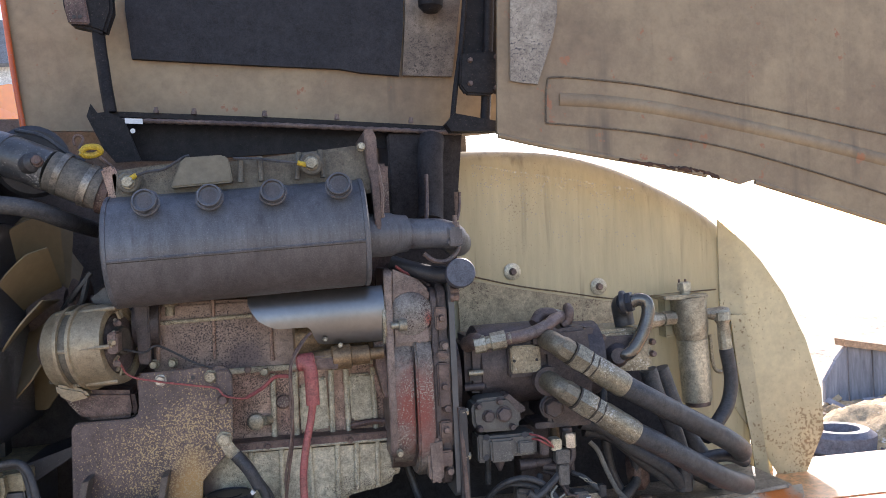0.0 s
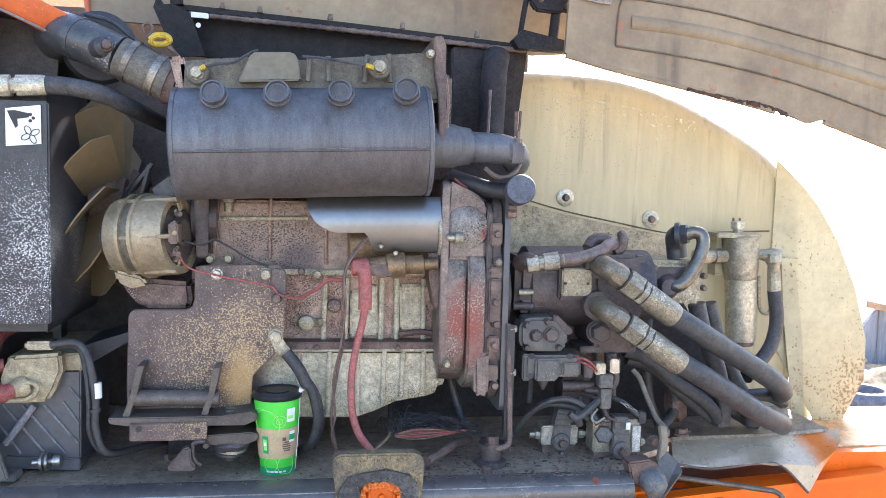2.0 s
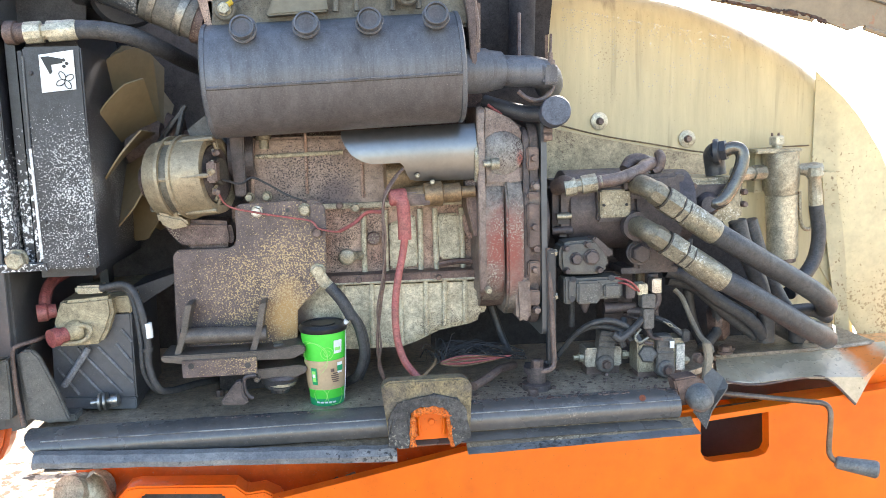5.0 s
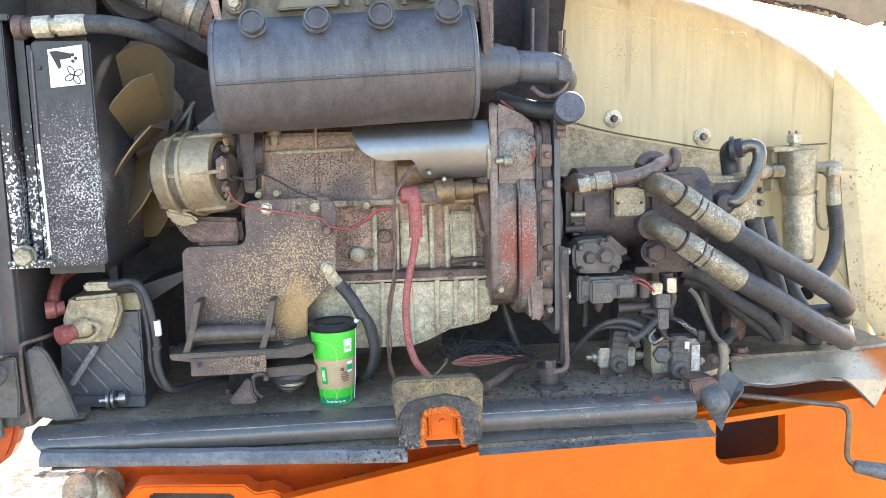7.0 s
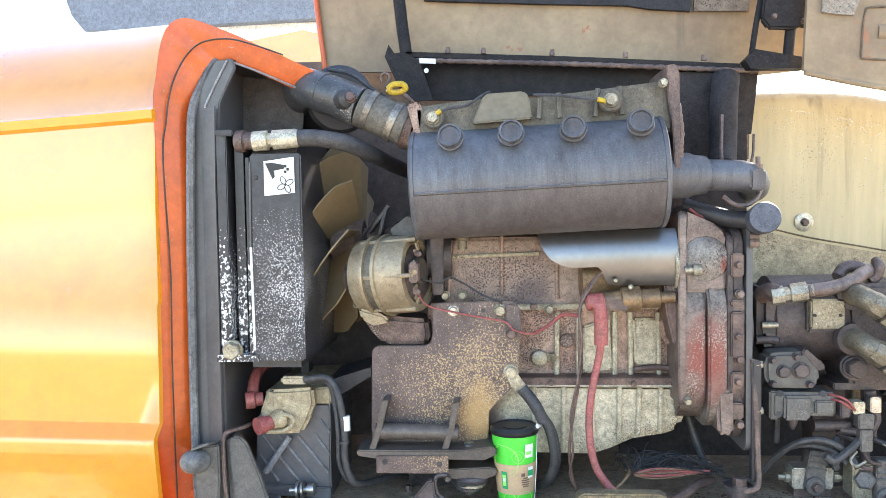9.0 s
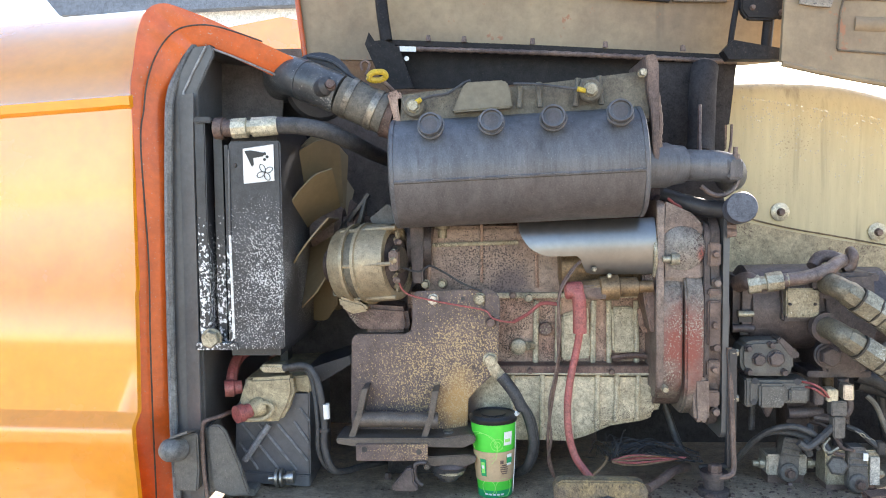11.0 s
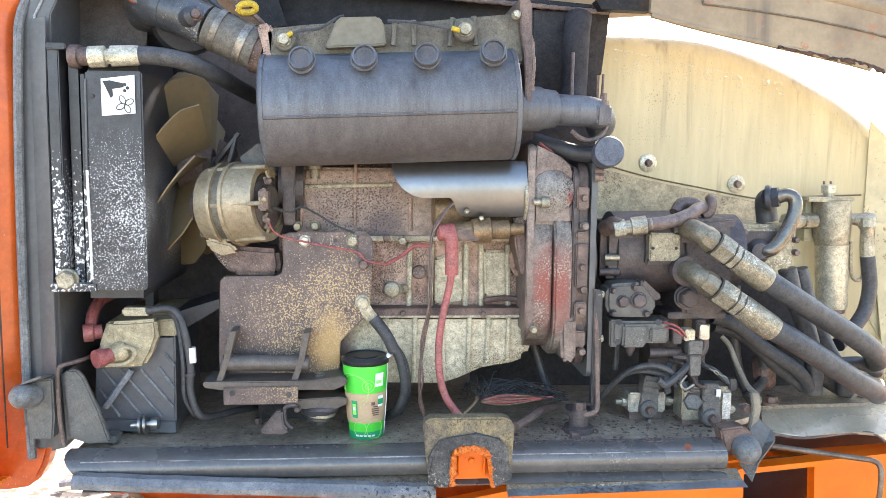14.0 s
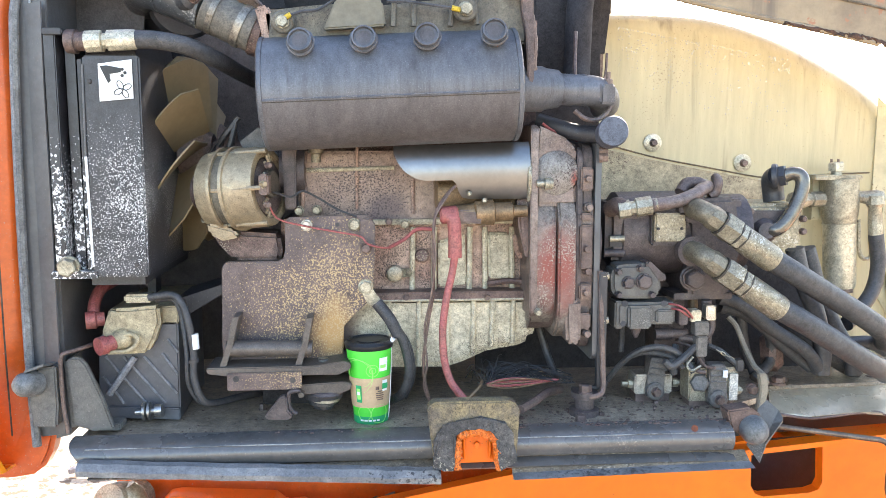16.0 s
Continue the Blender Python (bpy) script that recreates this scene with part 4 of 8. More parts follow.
top_line = spline([(0.35, 1.86, 1.8074), (0.5088, 1.86, 1.809), (0.65, 1.86, 1.7974), (0.7935, 1.86, 1.7549), (0.9396, 1.86, 1.6846), (1.0359, 1.86, 1.623), (1.1056, 1.86, 1.5574)], 6)
low = 0.9314
part("skin", sheet([[(p.x, p.y + 0.055, p.z) for p in top_line], [(p.x, p.y + 0.028, p.z - 0.006) for p in top_line], [(p.x, p.y + 0.012, p.z - 0.022) for p in top_line], [(p.x, p.y + 0.003, p.z - 0.05) for p in top_line], [(p.x, p.y, p.z - 0.1) for p in top_line], [(p.x, p.y, low + 0.02) for p in top_line], [(p.x, p.y, low) for p in top_line]], 0.004), cream, guard)
part("flange", sheet([[(1.0391, 1.858, 1.6172), (1.0378, 1.858, 1.458), (1.036, 1.858, 1.2874), (1.0664, 1.858, 1.1426), (1.1316, 1.858, 1.0367), (1.1771, 1.858, 0.9634)], [(1.1065, 1.846, 1.5515), (1.1068, 1.846, 1.4263), (1.1126, 1.846, 1.2836), (1.1305, 1.846, 1.1682), (1.1649, 1.846, 1.0652), (1.1945, 1.846, 0.9577)], [(1.1488, 1.85, 1.5068), (1.2077, 1.85, 1.4205), (1.2641, 1.85, 1.3018), (1.3027, 1.85, 1.1686), (1.3044, 1.85, 1.0668), (1.2496, 1.85, 0.9586)]], 0.004), cream_rusty, guard, "cream flange peppered with rust spots")
part("seam", tube([(0.3753, 1.856, 1.5141), (0.5023, 1.856, 1.4804), (0.6251, 1.856, 1.4568), (0.7773, 1.856, 1.4303), (0.8741, 1.856, 1.4357), (1.0279, 1.856, 1.4411)], 0.002, 6), groove, guard)
part("lower_skin", prism([(0.366, 1.5037), (0.5005, 1.4727), (0.623, 1.4491), (0.7748, 1.4226), (0.779, 1.3316), (0.37, 1.3332)], 1.852, 1.859), mat("cream_dirty", (0.46, 0.37, 0.23), (0.36, 0.28, 0.17), 0.55, 0, 7, 0.5, (0.17, 0.11, 0.07), 0.45, 70, 0.2, clump=5), guard)
part("foot", sheet([[(1.0555, 1.843, 1.376), (1.0691, 1.843, 1.2385), (1.0844, 1.843, 1.1412), (1.0982, 1.843, 1.0606), (1.1097, 1.843, 0.9578)], [(1.09, 1.843, 1.376), (1.1143, 1.843, 1.2381), (1.1282, 1.843, 1.1421), (1.1323, 1.843, 1.0641), (1.1473, 1.843, 0.9621)]], 0.003), cream_rusty, guard)
for q, r in (((0.5033, 1.858, 1.5119), 0.021), ((0.7187, 1.858, 1.4648), 0.021)):
    part("washer", lathe(q, shift(q, y=-0.006), ((0, r), (0.5, r), (1, r * 0.7)), 24), pale_fitting, guard)
    part("bolt", nut(shift(q, y=-0.005), 0.008, (0, -1, 0), 0.01), grimy, guard)
part("lower_panel", prism([(1.0398, 1.0394), (1.1697, 1.0327), (1.1862, 0.9132), (1.2195, 0.8058), (1.0489, 0.8017)], 1.88, 1.884), cream, guard)
# Added near-black panel in place of the shade behind the pump.
part("pump_shade_panel", prism([(0.0858, 1.3136), (0.3773, 1.3573), (0.7271, 1.3627), (0.8295, 1.2037), (0.893, 1.0412), (0.9813, 0.9574), (0.0885, 0.9548)], 1.80, 1.815), matte, guard)
part("side_bracket", prism([(0.3412, 1.7094), (0.3735, 1.7097), (0.3722, 1.653), (0.3626, 1.6481), (0.3586, 1.6799), (0.3399, 1.6805)], 1.82, 1.832), grimy, guard)

# ---- engine ----
CRANK = (0.2422, 1.63, 1.296)
engine = thing("diesel_engine", (CRANK[0] - 0.2, 1.62, DECK + 0.05), "grimy grey four-cylinder air-cooled diesel engine", "engine")
part("upper_block", block((-0.2803, 1.56, 1.4978), (0.1749, 1.56, 1.356), 1.56, 1.80), engine_blotch, engine, "", True, 0.006)
part("crankcase", block((-0.315, 1.565, 1.3686), (0.1781, 1.565, 1.2116), 1.566, 1.84), engine_grey, engine, "", True, 0.006)
part("cylinder_head", block((-0.3143, 1.62, 1.7549), (0.1841, 1.62, 1.4937), 1.60, 1.82), engine_brown, engine, "", True, 0.006)
part("oil_pan", prism([(-0.2285, 1.2217), (0.1712, 1.2172), (0.1745, 1.1496), (0.168, 1.1292), (0.1401, 1.1183), (0.0786, 1.108), (0.0341, 1.0884), (0.0007, 1.0776), (-0.1098, 1.0796), (-0.181, 1.0832), (-0.2079, 1.1239), (-0.2292, 1.1577)], 1.535, 1.78), pan_cast, engine, "pale ribbed cast oil pan", True, 0.012)
for a, b in zip([(-0.1094, 1.532, 1.2165), (-0.0527, 1.532, 1.2159), (-0, 1.532, 1.2153), (0.0529, 1.532, 1.2147), (0.0905, 1.532, 1.2142), (0.1305, 1.532, 1.2138)], [(-0.112, 1.532, 1.0872), (-0.0548, 1.532, 1.0862), (0.0027, 1.532, 1.0875), (0.0515, 1.532, 1.1036), (0.087, 1.532, 1.1199), (0.1283, 1.532, 1.1261)]):
    part("pan_rib", tube([a, b], 0.005, 8, 1), pan_cast, engine)
part("pan_flange", block((-0.1473, 1.525, 1.2304), (0.1694, 1.525, 1.2146), 1.522, 1.62), engine_brown, engine, "", True, 0.002)
part("flange_edge", tube([(-0.1465, 1.5235, 1.2150), (0.01, 1.5235, 1.2146), (0.1688, 1.5235, 1.2142)], 0.0026, 6, 4), pan_cast, engine, "pale line along the flange edge")
for q in ((-0.0771, 1.522, 1.2213), (-0.0009, 1.522, 1.2205), (0.0781, 1.522, 1.2196), (0.1532, 1.522, 1.2187)):
    part("bolt", nut(q, 0.0055, (0, -1, 0), 0.006), grimy, engine)
part("upper_flange", block((-0.1456, 1.555, 1.3677), (0.1728, 1.555, 1.3576), 1.548, 1.60), pan_cast, engine, "", True, 0.002)
for q in ((-0.1086, 1.548, 1.3639), (0.0117, 1.548, 1.3645), (0.0802, 1.548, 1.3653), (0.1557, 1.548, 1.3661)):
    part("bolt", nut(q, 0.006, (0, -1, 0), 0.006), grimy, engine)
part("core_plug", lathe((-0.0445, 1.562, 1.2955), (-0.0451, 1.552, 1.2969), ((0, 0.014), (0.7, 0.014), (1, 0.011)), 20), engine_brown, engine)

part("ledge", tube([(-0.2719, 1.556, 1.4613), (-0.0973, 1.556, 1.4658)], 0.004, 8, 4), pan_cast, engine)
for a, b in zip([(-0.0624, 1.558, 1.3517), (-0.0205, 1.558, 1.3515), (0.0482, 1.558, 1.3512), (0.0771, 1.558, 1.351), (0.1297, 1.558, 1.3508)], [(-0.0647, 1.558, 1.2235), (-0.0224, 1.558, 1.2231), (0.0469, 1.558, 1.2223), (0.0783, 1.558, 1.222), (0.1313, 1.558, 1.2214)]):
    part("case_rib", tube([a, b], 0.0055, 8, 1), pan_cast, engine)
part("case_panel", prism([(0.082, 1.3397), (0.1245, 1.3394), (0.1279, 1.2494), (0.0851, 1.2498)], 1.552, 1.575), pan_cast, engine, "", True, 0.004)
part("case_panel", prism([(-0.0137, 1.3235), (0.0374, 1.3399), (0.0425, 1.2389), (-0.0134, 1.235)], 1.554, 1.575), pan_cast, engine, "", True, 0.004)
part("case_panel", prism([(0.1302, 1.3394), (0.1582, 1.3437), (0.1634, 1.2943), (0.1455, 1.2854), (0.1339, 1.3057)], 1.545, 1.575), engine_grey, engine, "", True, 0.004)
part("case_lip", tube([(0.0818, 1.552, 1.2399), (0.1244, 1.552, 1.2451), (0.1673, 1.552, 1.239)], 0.006, 8), engine_brown, engine)
part("plug", lathe((-0.0978, 1.560, 1.2623), (-0.0985, 1.543, 1.2626), ((0, 0.0155), (0.55, 0.0162), (0.85, 0.0152), (1, 0.011)), 24), zinc, engine, "pale round drain plug")
part("plug_neck", rod((-0.0828, 1.545, 1.2649), (-0.069, 1.56, 1.2636), 0.009), zinc, engine)
part("bolt", nut((-0.0781, 1.548, 1.3594), 0.008), zinc, engine)
for a, b, r in (((-0.2684, 1.557, 1.502), (-0.2719, 1.557, 1.3868), 0.0035), ((-0.1675, 1.557, 1.5071), (-0.1691, 1.557, 1.3883), 0.0028), ((-0.0626, 1.557, 1.4453), (-0.0614, 1.557, 1.3776), 0.0035)):
    part("cylinder_rib", tube([a, b], r, 8, 1), engine_grey, engine)
part("drain_fitting", lathe((-0.2429, 1.53, 1.5067), (-0.2432, 1.53, 1.4771), ((0, 0.014), (0.4, 0.014), (0.45, 0.009), (1, 0.009)), 12), fitting_dull, engine)
for q in ((-0.2778, 1.55, 1.3861), (-0.2446, 1.55, 1.3871)):
    part("stud", nut(q, 0.008, (0, -1, 0), 0.014), zinc, engine)
# intake manifold
part("intake_manifold", prism([(-0.323, 1.7375), (-0.2555, 1.7461), (-0.205, 1.7507), (-0.1094, 1.7503), (-0.0008, 1.7617), (0.1289, 1.7755), (0.1388, 1.7834), (0.1443, 1.6858), (-0.3147, 1.6706)], 1.44, 1.60), manifold_cast, engine, "cast intake manifold behind the silencer", True, 0.014)
part("manifold_cover", prism([(-0.218, 1.7039), (-0.1984, 1.7496), (-0.1906, 1.7563), (-0.1271, 1.7593), (-0.1174, 1.7509), (-0.1118, 1.7111)], 1.415, 1.45), mat("cover_cast", (0.211, 0.191, 0.14), (0.164, 0.144, 0.105), 0.55, 0.2, 8, 0.5, bump=0.15, vary=0.1), engine, "smooth cast cover plate", True, 0.003)
for a, b in zip([(-0.0976, 1.43, 1.7524), (-0.0651, 1.43, 1.7558), (0.0041, 1.43, 1.7618), (0.0409, 1.43, 1.7653)], [(-0.0998, 1.425, 1.7113), (-0.0634, 1.425, 1.7118), (-0.0011, 1.425, 1.7126), (0.0447, 1.425, 1.7152)]):
    part("manifold_rib", tube([a, b], 0.005, 8, 1), manifold_cast, engine)
part("end_flange", prism([(0.1205, 1.7986), (0.1365, 1.8008), (0.1428, 1.7835), (0.1454, 1.6166), (0.1355, 1.5967), (0.1299, 1.7053), (0.1234, 1.7345)], 1.42, 1.60), grimy, engine, "", True, 0.002)
for q, r in (((-0.2863, 1.425, 1.7163), 0.013), ((0.0241, 1.42, 1.7393), 0.014)):
    part("nut_plate", lathe(q, shift(q, y=-0.008), ((0, r * 1.5), (0.6, r * 1.5), (1, r * 1.3)), 20), manifold_cast, engine)
    part("bolt", nut(shift(q, y=-0.008), r * 0.8, (0, -1, 0), 0.012), zinc, engine)
part("flange_bolt", nut((0.1142, 1.42, 1.7678), 0.007), zinc, engine)

# bell housing: turned about the crank line
dome_worn = mat("dome_worn", (0.25, 0.235, 0.21), (0.17, 0.14, 0.125), 0.42, 0.3, 14, 0.5, (0.06, 0.04, 0.04), 0.6, 120, 0.3, clump=12, vary=0.25, patch=((0.24, 0.07, 0.06), (0.231, 1.449, 0.008, 0.5)))
bell = thing("flywheel_housing", (0.2438, 1.62, 1.0958), "cast flywheel housing with worn red paint", "engine part")
hx0, hx1, hx2, hx3 = 0.1546, 0.1975, 0.234, 0.271
cz = CRANK[2]


def rounded(y0, y1, z0, z1, r, n=7):
    """A rounded outline in y and z."""
    out = []
    for cy, cz_, a0 in ((y1 - r, z1 - r, 0), (y0 + r, z1 - r, 90), (y0 + r, z0 + r, 180), (y1 - r, z0 + r, 270)):
        out += [(cy + r * math.cos(radians(a0 + 90 * k / n)), cz_ + r * math.sin(radians(a0 + 90 * k / n))) for k in range(n + 1)]
    return out


zt, zb = 1.4416, 1.1332
part("red_shell", extrude_x(rounded(1.462, 1.83, 1.1664, 1.4207, 0.07), hx0, hx1), bell_red, bell, "flaking red band", True, 0.004)
part("red_shell", extrude_x(rounded(1.455, 1.83, 1.1395, 1.4311, 0.08), hx1 + 0.004, hx2), bell_red, bell, "flaking red band", True, 0.004)
part("neck", extrude_x(rounded(1.48, 1.82, zb + 0.02, zt, 0.07), hx0 + 0.002, hx3), bell_grey, bell)
part("plate_ring", extrude_x(rounded(1.472, 1.84, zb - 0.005, 1.505, 0.03), hx2 + 0.003, hx2 + 0.014), pump_paint, bell, "", True, 0.002)
part("plate_ring", extrude_x(rounded(1.482, 1.84, zb - 0.01, 1.512, 0.03), hx2 + 0.016, hx3 - 0.003), pump_paint, bell, "", True, 0.002)
part("adapter_plate", extrude_x(rounded(1.470, 1.86, zb - 0.03, 1.525, 0.02), hx3, hx3 + 0.011), frame_paint, bell)
for z0_, z1_ in ((1.425, 1.468), (1.371, 1.384), (1.279, 1.362), (1.222, 1.252), (1.166, 1.196)):
    part("cast_pad", box(hx2 + 0.009, hx3 - 0.005, 1.464, 1.484, z0_, z1_), grimy, bell, "", True, 0.003)
for z_ in (1.447, 1.318, 1.236):
    part("pad_bolt", nut((hx2 + 0.021, 1.464, z_), 0.0062, (0, -1, 0), 0.008), grimy, bell)
part("face_flange", extrude_x(rounded(1.458, 1.60, 1.19, 1.545, 0.015), hx0 - 0.006, hx0 + 0.008), bell_grey, bell, "", True, 0.002)
part("face_panel", prism([(0.158, 1.425), (0.232, 1.425), (0.236, 1.50), (0.215, 1.522), (0.165, 1.545)], 1.475, 1.56), bell_grey, bell, "scuffed upper casting", True, 0.004)
part("starter_boss", lathe((0.1985, 1.50, 1.457), (0.198, 1.4655, 1.458), ((0, 0.046), (0.6, 0.0445), (0.8, 0.040), (0.94, 0.028), (1, 0.010)), 36), dome_worn, bell, "rubbed dome with red paint remains")
part("boss_skirt", prism([(0.1586, 1.4435), (0.2354, 1.4435), (0.2407, 1.3959), (0.1593, 1.3961)], 1.472, 1.60), bell_grey, bell, "", True, 0.008)
part("foot", prism([(0.2149, 1.222), (0.245, 1.2217), (0.2467, 1.1416), (0.2317, 1.1353), (0.2186, 1.142)], 1.455, 1.60), bell_grey, bell, "", True, 0.006)
for a in (-48, -6, 36):
    c = (hx2 + 0.026, 1.474, cz + 0.17 * a / 60 - 0.004)
    part("lug", nut(c, 0.0075, (0.0, -1.0, 0.0), 0.010), bell_grey, bell)
part("side_stud", lathe((0.158, 1.452, 1.4395), (0.187, 1.452, 1.4395), ((0, 0.006), (0.5, 0.006), (0.5, 0.0105), (1, 0.0105)), 12), zinc, bell)
for q, r in (((0.1641, 1.458, 1.2018), 0.006),):
    part("bolt", nut(q, r, (0, -1, 0), 0.010), zinc, bell)
part("bracket_top", prism([(0.165, 1.5402), (0.1758, 1.5554), (0.2014, 1.5361), (0.2563, 1.5037), (0.2634, 1.4819), (0.1856, 1.4948)], 1.54, 1.60), bell_grey, bell, "", True, 0.002)

# silencer
A, B = Vector((-0.3255, 1.455, 1.5968)), Vector((0.119, 1.45, 1.6150))
muffler = thing("silencer", (A + B) / 2 - Vector((0, 0, 0.1)), "blue-grey sheet steel exhaust silencer with four capped ports", "silencer")
part("shell", lathe(A, B, ((0, 0.05), (0, 0.094), (0.006, 0.0985), (0.02, 0.0985), (0.022, 0.0965), (0.978, 0.0965), (0.98, 0.0985), (0.994, 0.0985), (1, 0.094), (1, 0.05)), 56), muffler_steel, muffler)
ax, uu, ww = basis(B - A)
sd = Vector((0, -math.cos(radians(-9)), math.sin(radians(-9))))
for s_ in (0.06, 0.17, 0.2, 0.31, 0.46, 0.58, 0.63, 0.78, 0.93):
    part("seam_scrape", tube([A + (B - A) * (s_ + k * 0.012 * (1 + (s_ * 50) % 2)) + sd * 0.0985 + Vector((0, 0, 0.0012)) for k in range(3)], 0.0009, 5, 2), rib_grey, muffler, "bare scraped seam edge")
lower = []
for i in range(25):
    row = []
    for j in range(17):
        a_ = radians(-10 - 105 * j / 16)
        row.append(A + (B - A) * (0.021 + 0.958 * i / 24) + Vector((0, -math.cos(a_), math.sin(a_))) * 0.0972)
    lower.append(row)
# The brown holds heat stain and the warm light bounced off the ground.
part("lower_half", sheet(lower, 0.0009), muffler_brown, muffler, "lower half, heat-brown with warm ground light in the colour")
# Thin dark line drawn for the shadow below the folded seam.
part("seam_shadow", tube([A + (B - A) * s + Vector((0, -math.cos(radians(-11)), math.sin(radians(-11)))) * 0.0972 for s in (0.02, 0.35, 0.65, 0.98)], 0.0013, 6, 4), joint_dark, muffler, "dark line for the seam shadow")
part("seam", tube([A + (B - A) * s + sd * 0.0968 for s in (0.02, 0.35, 0.65, 0.98)], 0.0022, 6, 4), muffler_steel, muffler, "folded lengthwise seam")
for q in ((-0.2539, 1.365, 1.6803), (-0.1493, 1.365, 1.6853), (-0.0446, 1.362, 1.69), (0.0675, 1.36, 1.6978)):
    d = Vector((-0.06, -0.95, 0.30)).normalized()
    q = Vector(q)
    port = part("port", lathe(q - d * 0.035, q + d * 0.005, ((0, 0.016), (0, 0.0205), (0.8, 0.0198), (0.98, 0.0202), (1, 0.0195), (1, 0.0172), (0.84, 0.0168), (0.82, 0.001)), 28), muffler_steel, muffler)
    ex, eu, ew = basis(d)
    part("weld", tube([q - d * 0.008 + (eu * math.cos(2 * math.pi * k / 16) + ew * math.sin(2 * math.pi * k / 16)) * (0.0212 + 0.0024 * noise.noise((k * 1.7, q.x * 90, 0))) for k in range(17)], 0.0026, 6, 2), muffler_steel, port, "uneven weld bead")
    part("plug", lathe(q - d * 0.03, q - d * 0.0015, ((0, 0.012), (0.8, 0.0171), (0.97, 0.0168), (1, 0.012)), 24), muffler_brown, port, "dull plug")
part("outlet", lathe((0.116, 1.455, 1.6075), (0.196, 1.47, 1.6094), ((0, 0.03), (0, 0.0405), (0.62, 0.0405), (0.72, 0.037), (1, 0.034)), 28), muffler_steel, muffler, "tapered outlet socket")
part("tail_pipe", tube([(0.1855, 1.47, 1.6093), (0.2235, 1.475, 1.6079), (0.2619, 1.48, 1.6064), (0.2877, 1.5, 1.5993), (0.3087, 1.56, 1.5893), (0.3336, 1.66, 1.5867)], 0.0285, 20), muffler_steel, muffler, "rusty outlet pipe")
part("pipe_clamp", block((0.2732, 1.46, 1.6172), (0.3008, 1.46, 1.5816), 1.455, 1.50), muffler_brown, muffler, "", True, 0.004)
part("clamp_stud", rod((0.2919, 1.475, 1.6149), (0.2916, 1.475, 1.6403), 0.0045, 10), grimy, muffler, "rusty threaded stud")
part("clamp_nut", nut((0.2919, 1.475, 1.617), 0.008, (0, 0, 1), 0.008), grimy, muffler)
part("u_bolt", tube([(0.2259, 1.455, 1.57), (0.2429, 1.452, 1.5566), (0.2644, 1.455, 1.5534), (0.2871, 1.47, 1.5648), (0.3009, 1.49, 1.5808)], 0.0045, 8), grimy, muffler)
part("support", block((-0.0985, 1.5, 1.5104), (-0.0355, 1.5, 1.4844), 1.50, 1.58), engine_brown, muffler)
part("rear_stay", block((-0.2821, 1.5, 1.6983), (0.1118, 1.5, 1.6104), 1.53, 1.61), engine_brown, muffler)

# heat shield
shield = thing("heat_shield", (0.0564, 1.47, 1.4645), "bright curved sheet metal heat shield over the starter", "heat shield")
SX0, SX1 = -0.0996, 0.1469
ZT = 1.5058
zc = 1.4546
# lower edge of the sheet: share of the length and drop below the top
edge_ = [(0.0, 0.012), (0.03, 0.03), (0.08, 0.046), (0.16, 0.058), (0.22, 0.062), (0.44, 0.063), (0.46, 0.075), (0.49, 0.094), (0.55, 0.098), (0.95, 0.102), (1.0, 0.100)]
cols = []
for i in range(41):
    t = i / 40
    k = max(j for j in range(len(edge_) - 1) if edge_[j][0] <= t)
    (t0, d0), (t1, d1) = edge_[k], edge_[k + 1]
    drop = d0 + (d1 - d0) * (t - t0) / (t1 - t0)
    col = []
    for j in range(13):
        z = ZT - drop * j / 12
        col.append((SX0 + (SX1 - SX0) * t, 1.535 - math.sqrt(max(0.0, 0.08 ** 2 - (z - zc) ** 2)), z + 0.008 * t))
    cols.append(col)
part("sheet", sheet(cols, 0.0016), shield_steel, shield)
for q in ((0.0363, 1.456, 1.4218), (0.0637, 1.458, 1.4091)):
    part("spot_weld", lathe(q, shift(q, y=-0.003), ((0, 0.005), (1, 0.003)), 10), zinc, shield)
part("strap", tube([(0.1463, 1.47, 1.4958), (0.1458, 1.452, 1.4498), (0.1476, 1.47, 1.4071)], 0.004, 8), zinc, shield)
starter = thing("starter_motor", (0.0657, 1.54, 1.3858), "brown grimy starter motor with brass solenoid", "starter motor")
part("body", lathe((-0.0212, 1.55, 1.416), (0.1687, 1.55, 1.4201), ((0, 0.02), (0.02, 0.044), (0.2, 0.048), (0.7, 0.048), (0.72, 0.052), (1, 0.052)), 28), brass, starter, "", True)
part("solenoid", lathe((0.0046, 1.47, 1.3834), (0.1436, 1.47, 1.3892), ((0, 0.016), (0.3, 0.018), (0.32, 0.022), (0.55, 0.024), (0.57, 0.018), (0.8, 0.018), (0.82, 0.011), (1, 0.011)), 20), brass, starter, "ringed brass-brown solenoid")
part("terminal_block", block((0.0098, 1.46, 1.3925), (0.0612, 1.46, 1.3673), 1.45, 1.53), grimy, starter, "", True, 0.004)
part("flange", prism([(0.127, 1.4117), (0.1557, 1.4158), (0.1575, 1.2987), (0.1446, 1.2988), (0.1309, 1.3587)], 1.48, 1.57), engine_brown, starter, "", True, 0.004)

# mounting plate and front engine support
plate = thing("engine_support", (-0.2918, 1.5, 1.0793), "rust-flecked steel engine support plate with bolted foot", "bracket")
